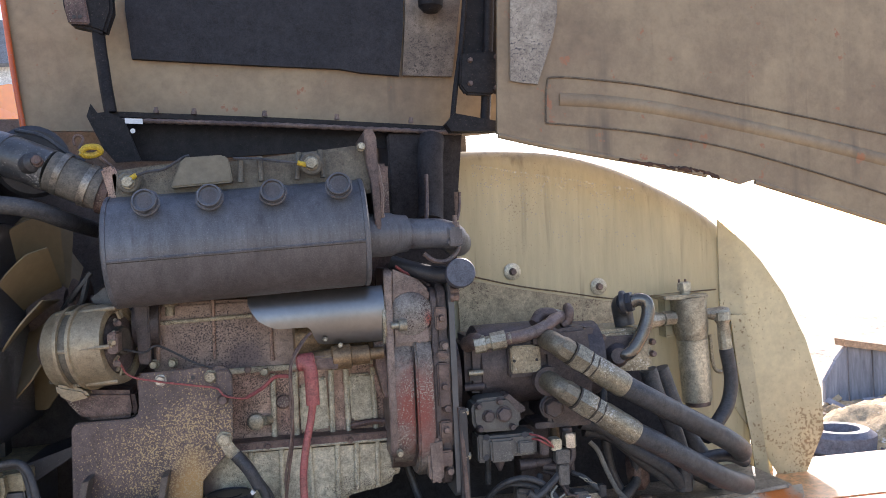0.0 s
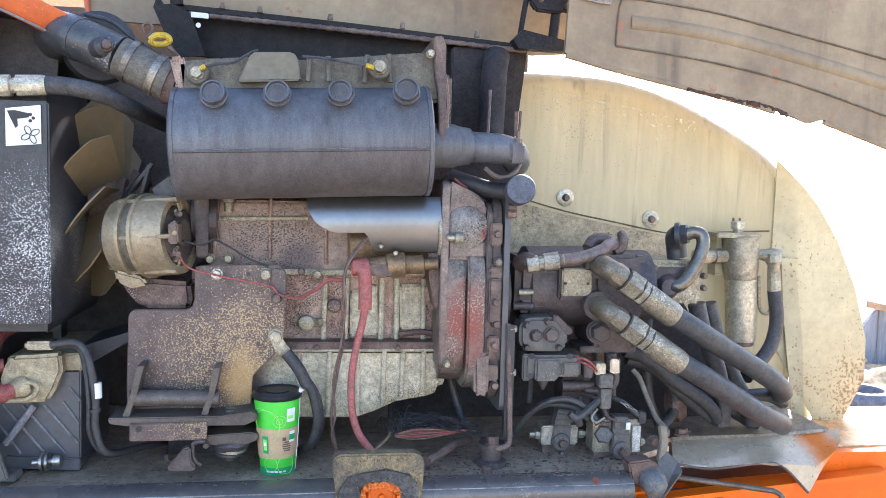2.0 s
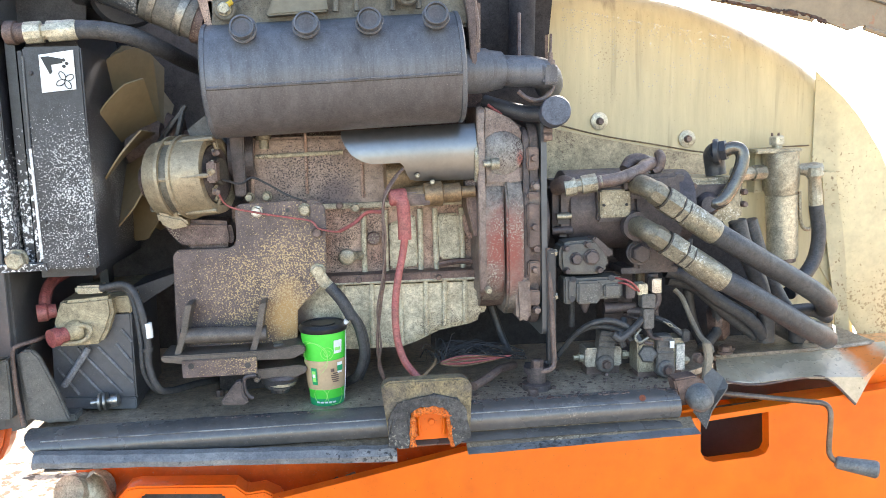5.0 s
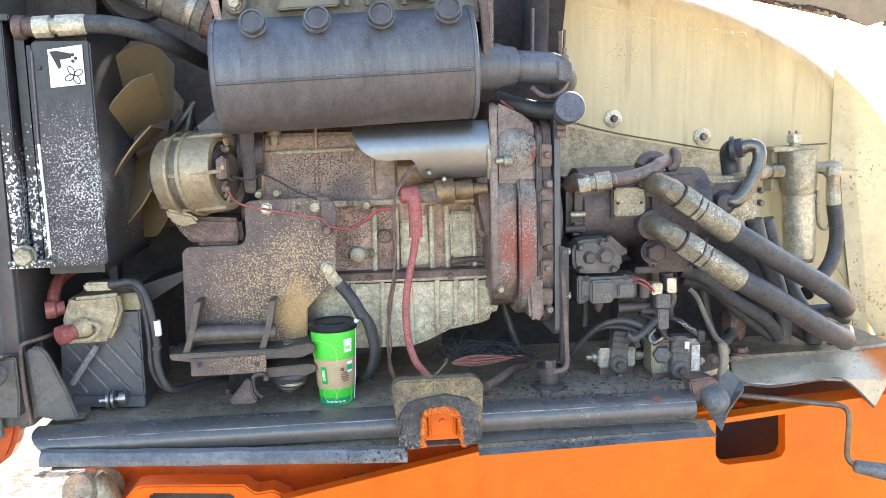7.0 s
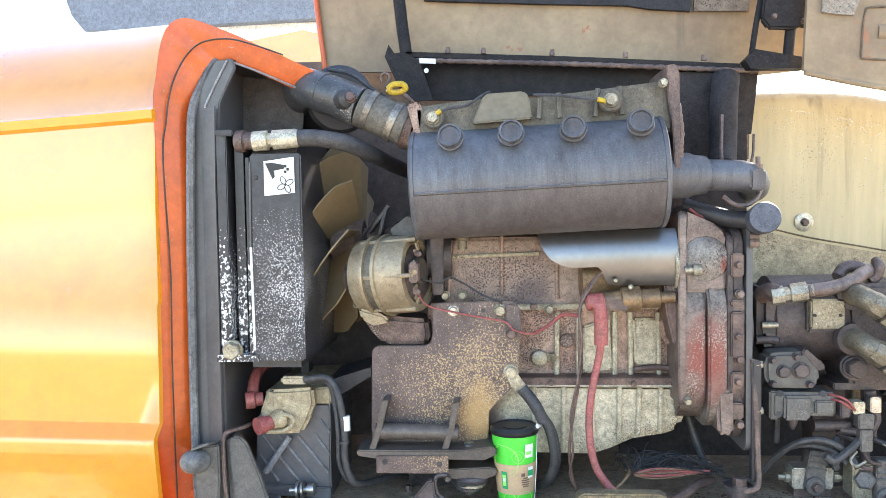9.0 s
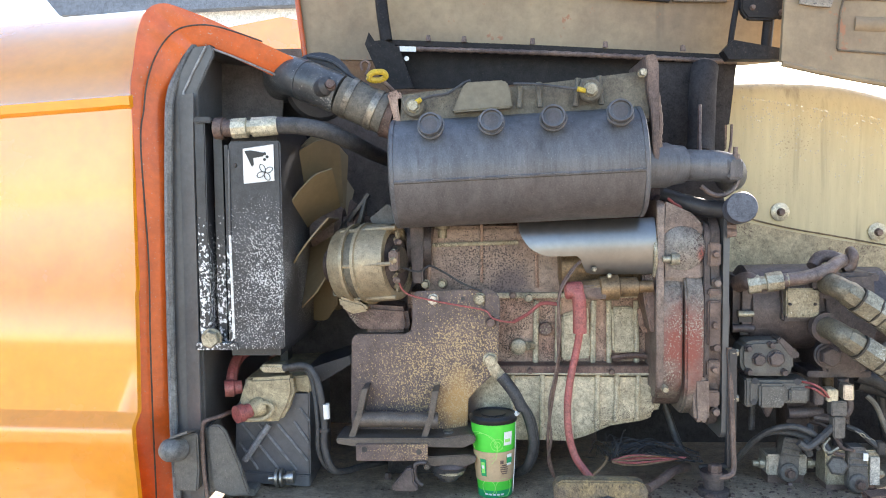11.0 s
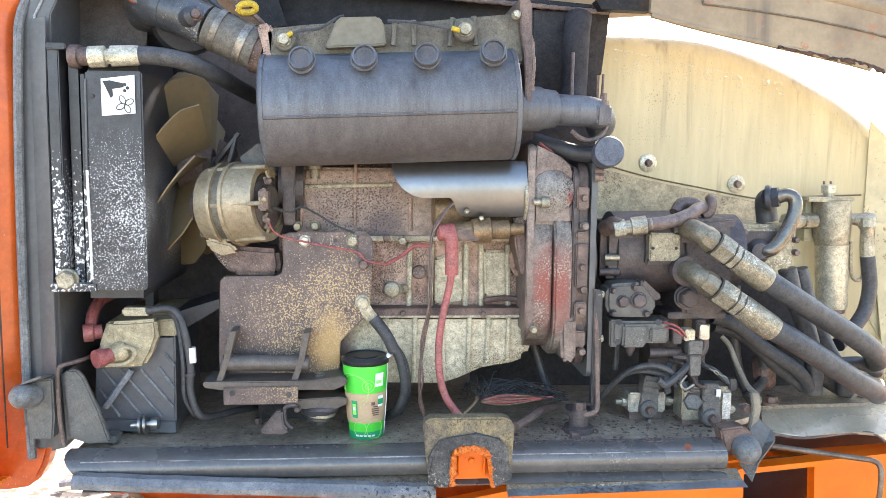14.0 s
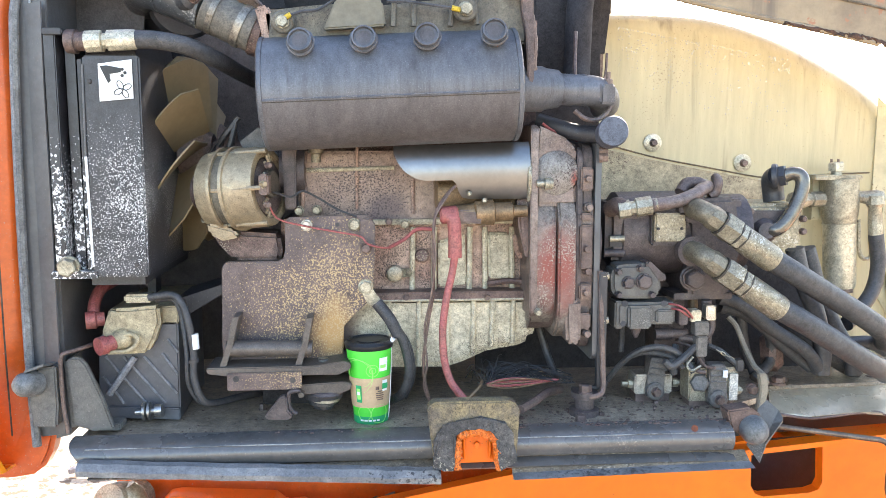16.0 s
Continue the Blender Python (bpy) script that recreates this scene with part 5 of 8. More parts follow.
part("plate", prism([(-0.4161, 1.2863), (-0.4076, 1.2968), (-0.3149, 1.2971), (-0.3034, 1.3023), (-0.3, 1.3171), (-0.2992, 1.3655), (-0.2928, 1.378), (-0.1514, 1.3817), (-0.141, 1.3754), (-0.1348, 1.3627), (-0.1375, 1.2518), (-0.1482, 1.2196), (-0.1823, 1.1876), (-0.1951, 1.1727), (-0.1979, 1.1031), (-0.2066, 1.0791), (-0.4169, 1.0831), (-0.4197, 1.1372)], 1.495, 1.507), bracket_steel, plate, "", True, 0.002)
part("washer_plate", prism([(-0.1619, 1.3738), (-0.1452, 1.3758), (-0.1348, 1.3674), (-0.134, 1.3187), (-0.1466, 1.3103), (-0.1623, 1.3189)], 1.486, 1.495), bracket_steel, plate, "", True, 0.002)
for q, r, m in (((-0.2599, 1.494, 1.3633), 0.0095, bright_steel), ((-0.1725, 1.494, 1.364), 0.0105, zinc), ((-0.1517, 1.485, 1.3216), 0.009, grimy), ((-0.1533, 1.494, 1.2478), 0.0125, zinc)):
    part("bolt", nut(q, r, (0, -1, 0), 0.011), m, plate)
part("hole", rod((-0.2038, 1.4945, 1.3641), (-0.2038, 1.4935, 1.3642), 0.004, 12), void_black, plate)
part("roller", rod((-0.4053, 1.46, 1.1434), (-0.251, 1.46, 1.1409), 0.0145, 24), foot_steel, plate, "bare steel tube")
part("gusset", prism([(-0.3914, 1.203), (-0.3793, 1.2049), (-0.3926, 1.149), (-0.4056, 1.1116), (-0.4177, 1.1097), (-0.4026, 1.1533)], 1.445, 1.495), foot_steel, plate, "", True, 0.001)
part("gusset", prism([(-0.2604, 1.1992), (-0.2481, 1.2011), (-0.259, 1.1469), (-0.2718, 1.1092), (-0.2841, 1.1073), (-0.2692, 1.1512)], 1.445, 1.495), foot_steel, plate, "", True, 0.001)
part("shelf", prism([(-0.4387, 1.1136), (-0.2448, 1.1143), (-0.1916, 1.1217), (-0.1814, 1.1173), (-0.1815, 1.1068), (-0.2041, 1.0966), (-0.405, 1.0983), (-0.437, 1.1031)], 1.435, 1.52), foot_steel, plate, "", True, 0.002)
part("angle_bar", block((-0.4015, 1.432, 1.1047), (-0.2692, 1.432, 1.0728), 1.430, 1.438), bracket_steel, plate, "", True, 0.0015)
for q in ((-0.3854, 1.43, 1.0945), (-0.285, 1.43, 1.0905)):
    part("hole", rod(q, shift(q, y=-0.001), 0.0055, 14), void_black, plate)
part("lower_shelf", prism([(-0.2768, 1.0761), (-0.1944, 1.0809), (-0.1799, 1.0763), (-0.1821, 1.0657), (-0.2049, 1.0576), (-0.2668, 1.0588)], 1.445, 1.51), foot_steel, plate, "", True, 0.002)
part("rubber_mount", lathe((-0.2333, 1.475, 1.0571), (-0.2337, 1.475, 1.0245), ((0, 0.036), (0.4, 0.034), (0.45, 0.026), (0.7, 0.028), (0.72, 0.02), (1, 0.018)), 24), rubber, plate)
part("mount_bolt", lathe((-0.2326, 1.46, 1.0379), (-0.2328, 1.46, 1.0249), ((0, 0.016), (0.3, 0.016), (0.32, 0.008), (1, 0.006)), 12), foot_steel, plate)
part("mount_bolt", nut((-0.2327, 1.475, 1.109), 0.010, (0, 0, 1), 0.008), zinc, plate)
part("bracket_bolt", nut((-0.2715, 1.445, 1.0605), 0.006, (0, -1, 0), 0.008), foot_steel, plate)
# Added leg, blackened to stand for the dark open space below the plate.
part("leg", box(-0.36, -0.24, 1.58, 1.60, DECK, 1.08), matte, plate)
part("mount_washer", lathe((-0.2282, 1.465, 1.0463), (-0.2282, 1.465, 1.0396), ((0, 0.018), (0, 0.0255), (0.7, 0.0255), (1, 0.020)), 28), zinc, plate, "pale steel washer")
part("mount_nut", lathe((-0.2289, 1.465, 1.0393), (-0.23, 1.465, 1.0242), ((0, 0.009), (0, 0.0115), (0.55, 0.0115), (0.6, 0.006), (1, 0.0055)), 6), zinc, plate)
part("mount_cup", lathe((-0.2286, 1.47, 1.0606), (-0.2286, 1.47, 1.0458), ((0, 0.030), (0.4, 0.034), (0.7, 0.028), (1, 0.026)), 28), pump_paint, plate)
part("shelf_bolt", nut((-0.2314, 1.465, 1.1086), 0.0105, (0, 0, 1), 0.008), dusty_steel, plate)
clip = thing("deck_bracket", (-0.3101, 1.42, 1.0343), "small folded steel bracket bolted to the deck", "bracket")
part("strip", tube([(-0.2713, 1.425, 1.0718), (-0.2867, 1.425, 1.0708), (-0.2931, 1.425, 1.0636), (-0.2923, 1.425, 1.0457), (-0.287, 1.425, 1.0349), (-0.2783, 1.425, 1.0296)], 0.004, 8, 6), pump_paint, clip)
part("cup_plate", prism([(-0.3329, 1.0327), (-0.3061, 1.0648), (-0.2951, 1.0669), (-0.293, 1.0403), (-0.2843, 1.03), (-0.2888, 1.0223), (-0.3337, 1.0239)], 1.41, 1.43), pump_paint, clip, "", True, 0.003)
part("bolt", nut((-0.3562, 1.5458, 1), 0.007, (0, 0, 1), 0.01), grimy, clip)

# alternator
alt = thing("alternator", (-0.3936, 1.52, 1.3677), "dusty beige cast alternator with cooling slots", "alternator")
aA, aB = Vector((-0.437, 1.546, 1.4245)), Vector((-0.321, 1.505, 1.4345))
part("front_frame", lathe(aA, aB, ((0, 0.03), (0, 0.066), (0.03, 0.0705), (0.2, 0.0735), (0.26, 0.0745), (0.26, 0.0785), (0.31, 0.0785), (0.31, 0.068)), 48), alternator_cast, alt)
part("stator", lathe(aA, aB, ((0.30, 0.05), (0.30, 0.072), (0.48, 0.072), (0.48, 0.05)), 48), manifold_cast, alt, "dull laminated stator ring")
part("rear_frame", lathe(aA, aB, ((0.45, 0.068), (0.45, 0.0785), (0.50, 0.0785), (0.51, 0.0745), (0.86, 0.0735), (0.95, 0.0715), (0.96, 0.066), (0.95, 0.058), (0.88, 0.056), (0.88, 0.03)), 48), alternator_cast, alt)
part("end_cap", lathe(aA, aB, ((0.84, 0.03), (0.84, 0.054), (0.93, 0.053), (0.97, 0.046), (0.98, 0.03)), 32), pump_paint, alt, "dark slotted rear cap")
part("brush_cover", lathe(aA + (aB - aA) * 0.94 + Vector((0, -0.022, 0.006)), aA + (aB - aA) * 1.05 + Vector((0, -0.022, 0.006)), ((0, 0.026), (0.8, 0.026), (1, 0.022)), 24), joint_dark, alt)
for k in range(3):
    a = radians(-58 + 60 * k)
    o = Vector((0, -math.cos(a), math.sin(a))) * 0.0745
    for s0, s1 in ((0.02, 0.31), (0.45, 0.95)):
        part("bolt_boss", tube([aA + o + (aB - aA) * s0, aA + o + (aB - aA) * s1], 0.0042, 8, 1), alternator_cast, alt)
    part("through_bolt", tube([aA + o + (aB - aA) * 0.28, aA + o + (aB - aA) * 0.48], 0.0026, 8, 1), zinc, alt)
for k in range(9):
    # cast spokes between the cooling windows
    a = radians(-100 + 25 * k)
    o = Vector((0, -math.cos(a), math.sin(a)))
    part("rear_spoke", tube([aA + (aB - aA) * 0.93 + o * 0.060, aA + (aB - aA) * 0.965 + o * 0.046], 0.0032, 6, 1), alternator_cast, alt)
part("pulley", lathe(aA - (aB - aA) * 0.22, aA - (aB - aA) * 0.02, ((0, 0.02), (0, 0.034), (0.35, 0.026), (0.7, 0.034), (1, 0.034), (1, 0.02)), 28), grimy, alt)
for k in range(12):
    a = radians(30 * k)
    o = Vector((0, -math.cos(a), math.sin(a)))
    part("fan_vane", tube([aA - (aB - aA) * 0.03 + o * 0.03, aA - (aB - aA) * 0.08 + o * 0.056, aA + (aB - aA) * 0.0 + o * 0.066], 0.003, 6, 3), zinc, alt)
for k in range(5):
    a = radians(-50 + 26 * k)
    o = Vector((0, -math.cos(a), math.sin(a)))
    part("cage_loop", tube([aA + o * 0.069, aA - (aB - aA) * 0.10 + o * 0.070, aA - (aB - aA) * 0.13 + o * 0.062, aA - (aB - aA) * 0.12 + o * 0.045], 0.0016, 6, 4), zinc, alt)
part("terminal", block((-0.336, 1.45, 1.4599), (-0.319, 1.45, 1.4227), 1.430, 1.49), grimy, alt, "", True, 0.003)
for q, m_ in (((-0.3358, 1.430, 1.4426), alternator_cast), ((-0.3302, 1.435, 1.4058), grimy), ((-0.3285, 1.447, 1.4745), grimy)):
    part("lug", nut(shift(q, 0.008), 0.005, (0.5, -0.85, 0), 0.006), m_, alt)
part("bracket", prism([(-0.4414, 1.3541), (-0.3746, 1.3496), (-0.3116, 1.3449), (-0.3069, 1.3126), (-0.3124, 1.2954), (-0.3968, 1.296), (-0.4223, 1.3241)], 1.515, 1.60), engine_brown, alt, "", True, 0.008)
part("pivot_lug", prism([(-0.4395, 1.3698), (-0.3907, 1.357), (-0.3807, 1.3422), (-0.4117, 1.3361), (-0.4359, 1.3488)], 1.49, 1.54), alternator_cast, alt, "", True, 0.005)
part("belt_guard", prism([(-0.3867, 1.5154), (-0.3517, 1.5426), (-0.3426, 1.5371), (-0.3392, 1.5153), (-0.3175, 1.4935), (-0.3116, 1.4606), (-0.3181, 1.4258), (-0.3307, 1.4533), (-0.3378, 1.4789), (-0.3485, 1.5026), (-0.3814, 1.5045)], 1.560, 1.568), dusty_steel, alt, "dusty grey sheet guard", True, 0.001)
part("blower_duct", lathe((-0.384, 1.62, 1.4827), (-0.2892, 1.62, 1.4939), ((0, 0.03), (0.1, 0.045), (1, 0.065)), 28), matte, alt)
part("mount", rod((-0.312, 1.575, 1.4608), (-0.2655, 1.575, 1.4608), 0.045, 24), pump_paint, alt)
part("mount_web", prism([(-0.306, 1.505), (-0.279, 1.505), (-0.281, 1.39), (-0.301, 1.39)], 1.525, 1.55), pump_paint, alt, "", True, 0.003)

# fan
fan = thing("cooling_fan", (-0.5097, 1.67, 1.3076), "tan plastic cooling fan with broad pitched blades", "fan")
FX = Vector((-0.508, 1.69, 1.491))
part("hub", lathe(FX - Vector((0.02, 0, 0)), FX + Vector((0.05, 0, 0)), ((0, 0.03), (0.1, 0.05), (0.8, 0.05), (1, 0.04)), 28), grimy, fan)
part("shaft", rod(FX, FX + Vector((0.16, 0, 0)), 0.025), grimy, fan)
for k in range(10):
    a = radians(36 * k - 9)
    rad = Vector((0, -math.cos(a), math.sin(a)))
    tan = Vector((0, math.sin(a), math.cos(a)))
    grid = []
    for i in range(7):
        s = i / 6
        r = 0.045 + 0.15 * s
        w = 0.030 + 0.024 * s
        row = []
        for j in range(9):
            u = j / 8 * 2 - 1
            row.append(FX + rad * (r - 0.055 * s * max(0.0, abs(u) - 0.45)) + tan * (u * w) + Vector((0.040 * u + 0.006 * u * u, 0, 0)))
        grid.append(row)
    part("blade", sheet(grid, 0.003), fan_yellow, fan)
belt = thing("drive_belt", (-0.4174, 1.62, 1.5033), "black rubber drive belt round the fan pulley", "belt")
part("run", tube([(-0.4504, 1.62, 1.4922), (-0.4222, 1.6, 1.5253), (-0.3933, 1.6, 1.5624)], 0.006, 6), rubber, belt)
part("run", tube([(-0.4343, 1.62, 1.4812), (-0.4118, 1.6, 1.5079), (-0.3977, 1.6, 1.5602)], 0.006, 6), rubber, belt)
part("pulley", lathe((-0.4377, 1.66, 1.4916), (-0.4131, 1.66, 1.4917), ((0, 0.03), (0, 0.06), (0.5, 0.05), (1, 0.06), (1, 0.03)), 28), grimy, belt)

# radiator
rad_ = thing("oil_cooler", (-0.6212, 1.45, 1.2846), "black sheet metal cooler housing with flaked paint", "cooler")
part("side_channel", block((-0.6814, 1.42, 1.6989), (-0.6624, 1.42, 1.2847), 1.42, 1.60), white_flaked, rad_, "", True, 0.002)
part("top_cap", block((-0.6812, 1.41, 1.7032), (-0.6478, 1.41, 1.6925), 1.412, 1.60), black_paint, rad_, "", True, 0.002)
part("recess", block((-0.6556, 1.445, 1.6872), (-0.6392, 1.445, 1.2805), 1.445, 1.60), white_flaked, rad_)
part("edge_strip", block((-0.6223, 1.425, 1.6533), (-0.6297, 1.425, 1.2836), 1.424, 1.46), edge_flaked, rad_, "", True, 0.001)
part("housing", box(-0.6205, -0.5204 - 0.006, 1.42, 1.80, 1.2829, 1.6591), black_flaked, rad_, "", True, 0.003)
part("top_plate", block((-0.6191, 1.43, 1.701), (-0.5332, 1.43, 1.6946), 1.43, 1.60), black_paint, rad_)
part("rear_box", block((-0.6304, 1.47, 1.6982), (-0.5451, 1.47, 1.6623), 1.47, 1.80), black_paint, rad_)
for q in ((-0.6091, 1.42, 1.6162), (-0.6086, 1.42, 1.3663), (-0.5459, 1.42, 1.3045)):
    part("rivet", nut(q, 0.0035, (0, -1, 0), 0.002), void_black, rad_)
part("bolt", nut((-0.6607, 1.42, 1.3025), 0.0165, (0, -1, 0), 0.014), zinc, rad_, "large zinc bolt")
part("bracket_edge", block((-0.6895, 1.415, 1.2946), (-0.6123, 1.415, 1.282), 1.416, 1.44), white_flaked, rad_)
part("bare_edge", tube([(-0.6214, 1.4185, 1.491), (-0.6201, 1.4185, 1.4045), (-0.6187, 1.4185, 1.3027)], 0.0024, 8, 8), mat("bare_white", (0.80, 0.80, 0.79), (0.5, 0.5, 0.49), 0.5, 0, 30, 0.62, (0.03, 0.03, 0.035), 0.4, 120, 0.3), rad_, "edge flaked to bare white")
part("upper_edge", tube([(-0.6194, 1.4185, 1.6442), (-0.6214, 1.4185, 1.491)], 0.0018, 8, 4), frame_paint, rad_)
decal = part("warning_label", prism([(-0.5933, 1.6454), (-0.538, 1.6526), (-0.5375, 1.5881), (-0.593, 1.583)], 1.4165, 1.4185), white_paint, rad_, "white fan hazard label")
ink = lid_black
part("symbol", prism([(-0.5901, 1.6415), (-0.5779, 1.6426), (-0.5557, 1.6381), (-0.556, 1.6315), (-0.5748, 1.6285), (-0.5733, 1.6171), (-0.5772, 1.6133)], 1.4148, 1.416), ink, decal, "black hand-like shape")
for q in ((-0.5537, 1.415, 1.6362), (-0.5492, 1.415, 1.6305), (-0.554, 1.415, 1.6258)):
    part("symbol", rod(q, shift(q, y=0.001), 0.0028, 8), ink, decal)
lc = Vector((-0.554, 1.4152, 1.6031))
for k in range(4):
    a = 2 * math.pi * k / 4 + 0.5
    c = lc + Vector((math.cos(a), 0, math.sin(a))) * 0.0085
    loop = [c + Vector((math.cos(a) * math.cos(b) * 0.0075 - math.sin(a) * math.sin(b) * 0.0045, 0, math.sin(a) * math.cos(b) * 0.0075 + math.cos(a) * math.sin(b) * 0.0045)) for b in [2 * math.pi * i / 12 for i in range(13)]]
    part("symbol", tube(loop, 0.0007, 5, 1), ink, decal)
part("mount_foot", block((-0.6361, 1.45, 1.2786), (-0.5436, 1.45, 1.2635), 1.46, 1.80), black_paint, rad_)
part("leg", box(-0.5941, -0.5779, 1.66, 1.70, DECK, 1.2542), black_paint, rad_)

hose = thing("cooler_hose", (-0.4912, 1.45, 1.6803), "black braided hydraulic hose with zinc fitting", "hose")
part("elbow", lathe((-0.6495, 1.435, 1.6833), (-0.6105, 1.43, 1.6832), ((0, 0.012), (0.1, 0.02), (0.5, 0.02), (0.52, 0.016), (1, 0.016)), 14), grimy, hose)
part("fitting", lathe((-0.6143, 1.43, 1.6822), (-0.5316, 1.43, 1.6871), ((0, 0.016), (0, 0.0185), (0.32, 0.0185), (0.34, 0.013), (0.42, 0.013), (0.44, 0.018), (0.95, 0.0175), (1, 0.016)), 10), pale_fitting, hose, "zinc crimp fitting")
part("hose", tube([(-0.5373, 1.43, 1.687), (-0.497, 1.435, 1.6862), (-0.4481, 1.45, 1.6769), (-0.4089, 1.5, 1.6587), (-0.3893, 1.6, 1.6466), (-0.3619, 1.72, 1.6331)], 0.0155, 16, 8), hose_black, hose)

# air intake
rubber_dusty = mat("rubber_dusty", (0.05, 0.052, 0.056), (0.085, 0.085, 0.086), 0.32, 0, 9, 0.5, (0.30, 0.29, 0.27), 0.5, 90, 0.3, clump=10, vary=0.2, gloss=0.6)
air = thing("air_intake_hose", (-0.422, 1.5, 1.7364), "black rubber air hose with steel band clamps", "hose")
part("elbow", tube([(-0.5775, 1.74, 1.768), (-0.5723, 1.66, 1.785), (-0.5577, 1.58, 1.7932), (-0.5308, 1.53, 1.7891), (-0.4845, 1.5, 1.771), (-0.4278, 1.49, 1.7467)], 0.0375, 24), rubber_dusty, air, "oily rubber elbow")
part("rib_ring", lathe((-0.4995, 1.508, 1.7772), (-0.4935, 1.505, 1.7748), ((0, 0.036), (0, 0.0395), (1, 0.0395), (1, 0.036)), 28), rubber_dusty, air)
part("boss_nut", nut((-0.4395, 1.450, 1.760), 0.009, (0.1, -0.95, 0.15), 0.008), engine_brown, air)
part("boss", lathe((-0.4568, 1.47, 1.7568), (-0.441, 1.45, 1.7596), ((0, 0.02), (0.7, 0.018), (1, 0.01)), 14), rubber, air)
part("sleeve", tube([(-0.4278, 1.49, 1.7467), (-0.3906, 1.49, 1.7295), (-0.3432, 1.49, 1.7083)], 0.037, 24), mat("sleeve_rubber", (0.17, 0.15, 0.12), (0.10, 0.09, 0.075), 0.6, 0, 12, 0.5, bump=0.2), air, "dusty coupling sleeve")
for a, b in (((-0.4141, 1.49, 1.742), (-0.4043, 1.49, 1.7372)), ((-0.3709, 1.49, 1.7209), (-0.359, 1.49, 1.7151))):
    part("band_clamp", rod(a, b, 0.0395, 28), clamp_steel, air, "bright steel band clamp")
part("mouth", lathe((-0.3545, 1.5, 1.7134), (-0.3285, 1.5, 1.7058), ((0, 0.036), (0.3, 0.043), (1, 0.043)), 24), engine_brown, air)
part("throttle_body", prism([(-0.3358, 1.7435), (-0.3144, 1.7486), (-0.3051, 1.7296), (-0.31, 1.6717), (-0.3294, 1.6753), (-0.325, 1.7005)], 1.44, 1.54), engine_grey, air, "", True, 0.004)
part("pre_cleaner", lathe((-0.506, 1.68, 1.7858), (-0.487, 1.6, 1.7753), ((0, 0.05), (0.1, 0.068), (0.9, 0.068), (1, 0.06)), 28), black_paint, air)
part("wire", tube([(-0.5025, 1.56, 1.8295), (-0.4516, 1.54, 1.8149), (-0.4099, 1.53, 1.7836), (-0.3801, 1.53, 1.7657)], 0.004, 8), hose_black, air)
part("drop_pipe", tube([(-0.5682, 1.66, 1.7785), (-0.5756, 1.72, 1.7426), (-0.5638, 1.76, 1.7016), (-0.5628, 1.8, 1.6581)], 0.034, 14), black_paint, air)
dip = thing("dipstick", (-0.3645, 1.5, 1.7741), "yellow ring-handled engine oil dipstick", "dipstick")
part("ring", tube([(-0.3746, 1.48, 1.777), (-0.3647, 1.48, 1.7851), (-0.347, 1.48, 1.7855), (-0.3421, 1.485, 1.7783), (-0.3529, 1.49, 1.7729), (-0.3677, 1.485, 1.7719), (-0.3746, 1.48, 1.777)], 0.0055, 8, 6), yellow, dip)
part("wire_loop", tube([(-0.3879, 1.5, 1.7917), (-0.3897, 1.5, 1.8036), (-0.3817, 1.5, 1.8098), (-0.3739, 1.5, 1.802), (-0.3803, 1.49, 1.7823)], 0.0025, 6), grimy, dip)
part("stem", tube([(-0.3528, 1.49, 1.7749), (-0.333, 1.5, 1.7565), (-0.3162, 1.52, 1.7348)], 0.004, 6), grimy, dip)
wires = thing("intake_wire", (-0.1775, 1.42, 1.7477), "thin black sensor wire along the manifold", "wire")
part("strand", tube([(-0.277, 1.41, 1.7239), (-0.254, 1.41, 1.7318), (-0.2259, 1.42, 1.7375), (-0.197, 1.425, 1.7558), (-0.1855, 1.43, 1.7606)], 0.003, 6), hose_black, wires)
part("strand", tube([(-0.1095, 1.42, 1.7526), (-0.0709, 1.41, 1.7498), (-0.0323, 1.405, 1.7439), (0.0092, 1.41, 1.7396)], 0.003, 6), hose_black, wires)
part("sleeve", tube([(0.0001, 1.407, 1.7409), (0.0148, 1.407, 1.7373)], 0.0045, 8, 1), yellow, wires)
part("sleeve", tube([(-0.2809, 1.41, 1.722), (-0.2713, 1.41, 1.7278)], 0.0045, 8, 1), yellow, wires)

# ---- battery corner ----
bat = thing("battery", (-0.5791, 1.53, 0.9901), "black ribbed battery with dusty beige terminal cover", "battery")
part("case", prism([(-0.6439, 1.1556), (-0.6204, 1.1861), (-0.4999, 1.1844), (-0.5012, 1.0027), (-0.622, 1.0098), (-0.6488, 1.0321)], 1.50, 1.72), battery_case, bat, "", True, 0.003)
part("base_lip", prism([(-0.6298, 1.0302), (-0.5001, 1.023), (-0.5008, 1.0012), (-0.6265, 1.0084)], 1.492, 1.56), battery_case, bat, "", True, 0.002)
part("lid", prism([(-0.6235, 1.2115), (-0.4969, 1.2164), (-0.498, 1.1822), (-0.6307, 1.182)], 1.50, 1.74), battery_lid, bat, "dusty lid", True, 0.003)
part("holder_bar", prism([(-0.5318, 1.2117), (-0.4296, 1.2437), (-0.4289, 1.226), (-0.5115, 1.1761)], 1.56, 1.72), black_paint, bat)
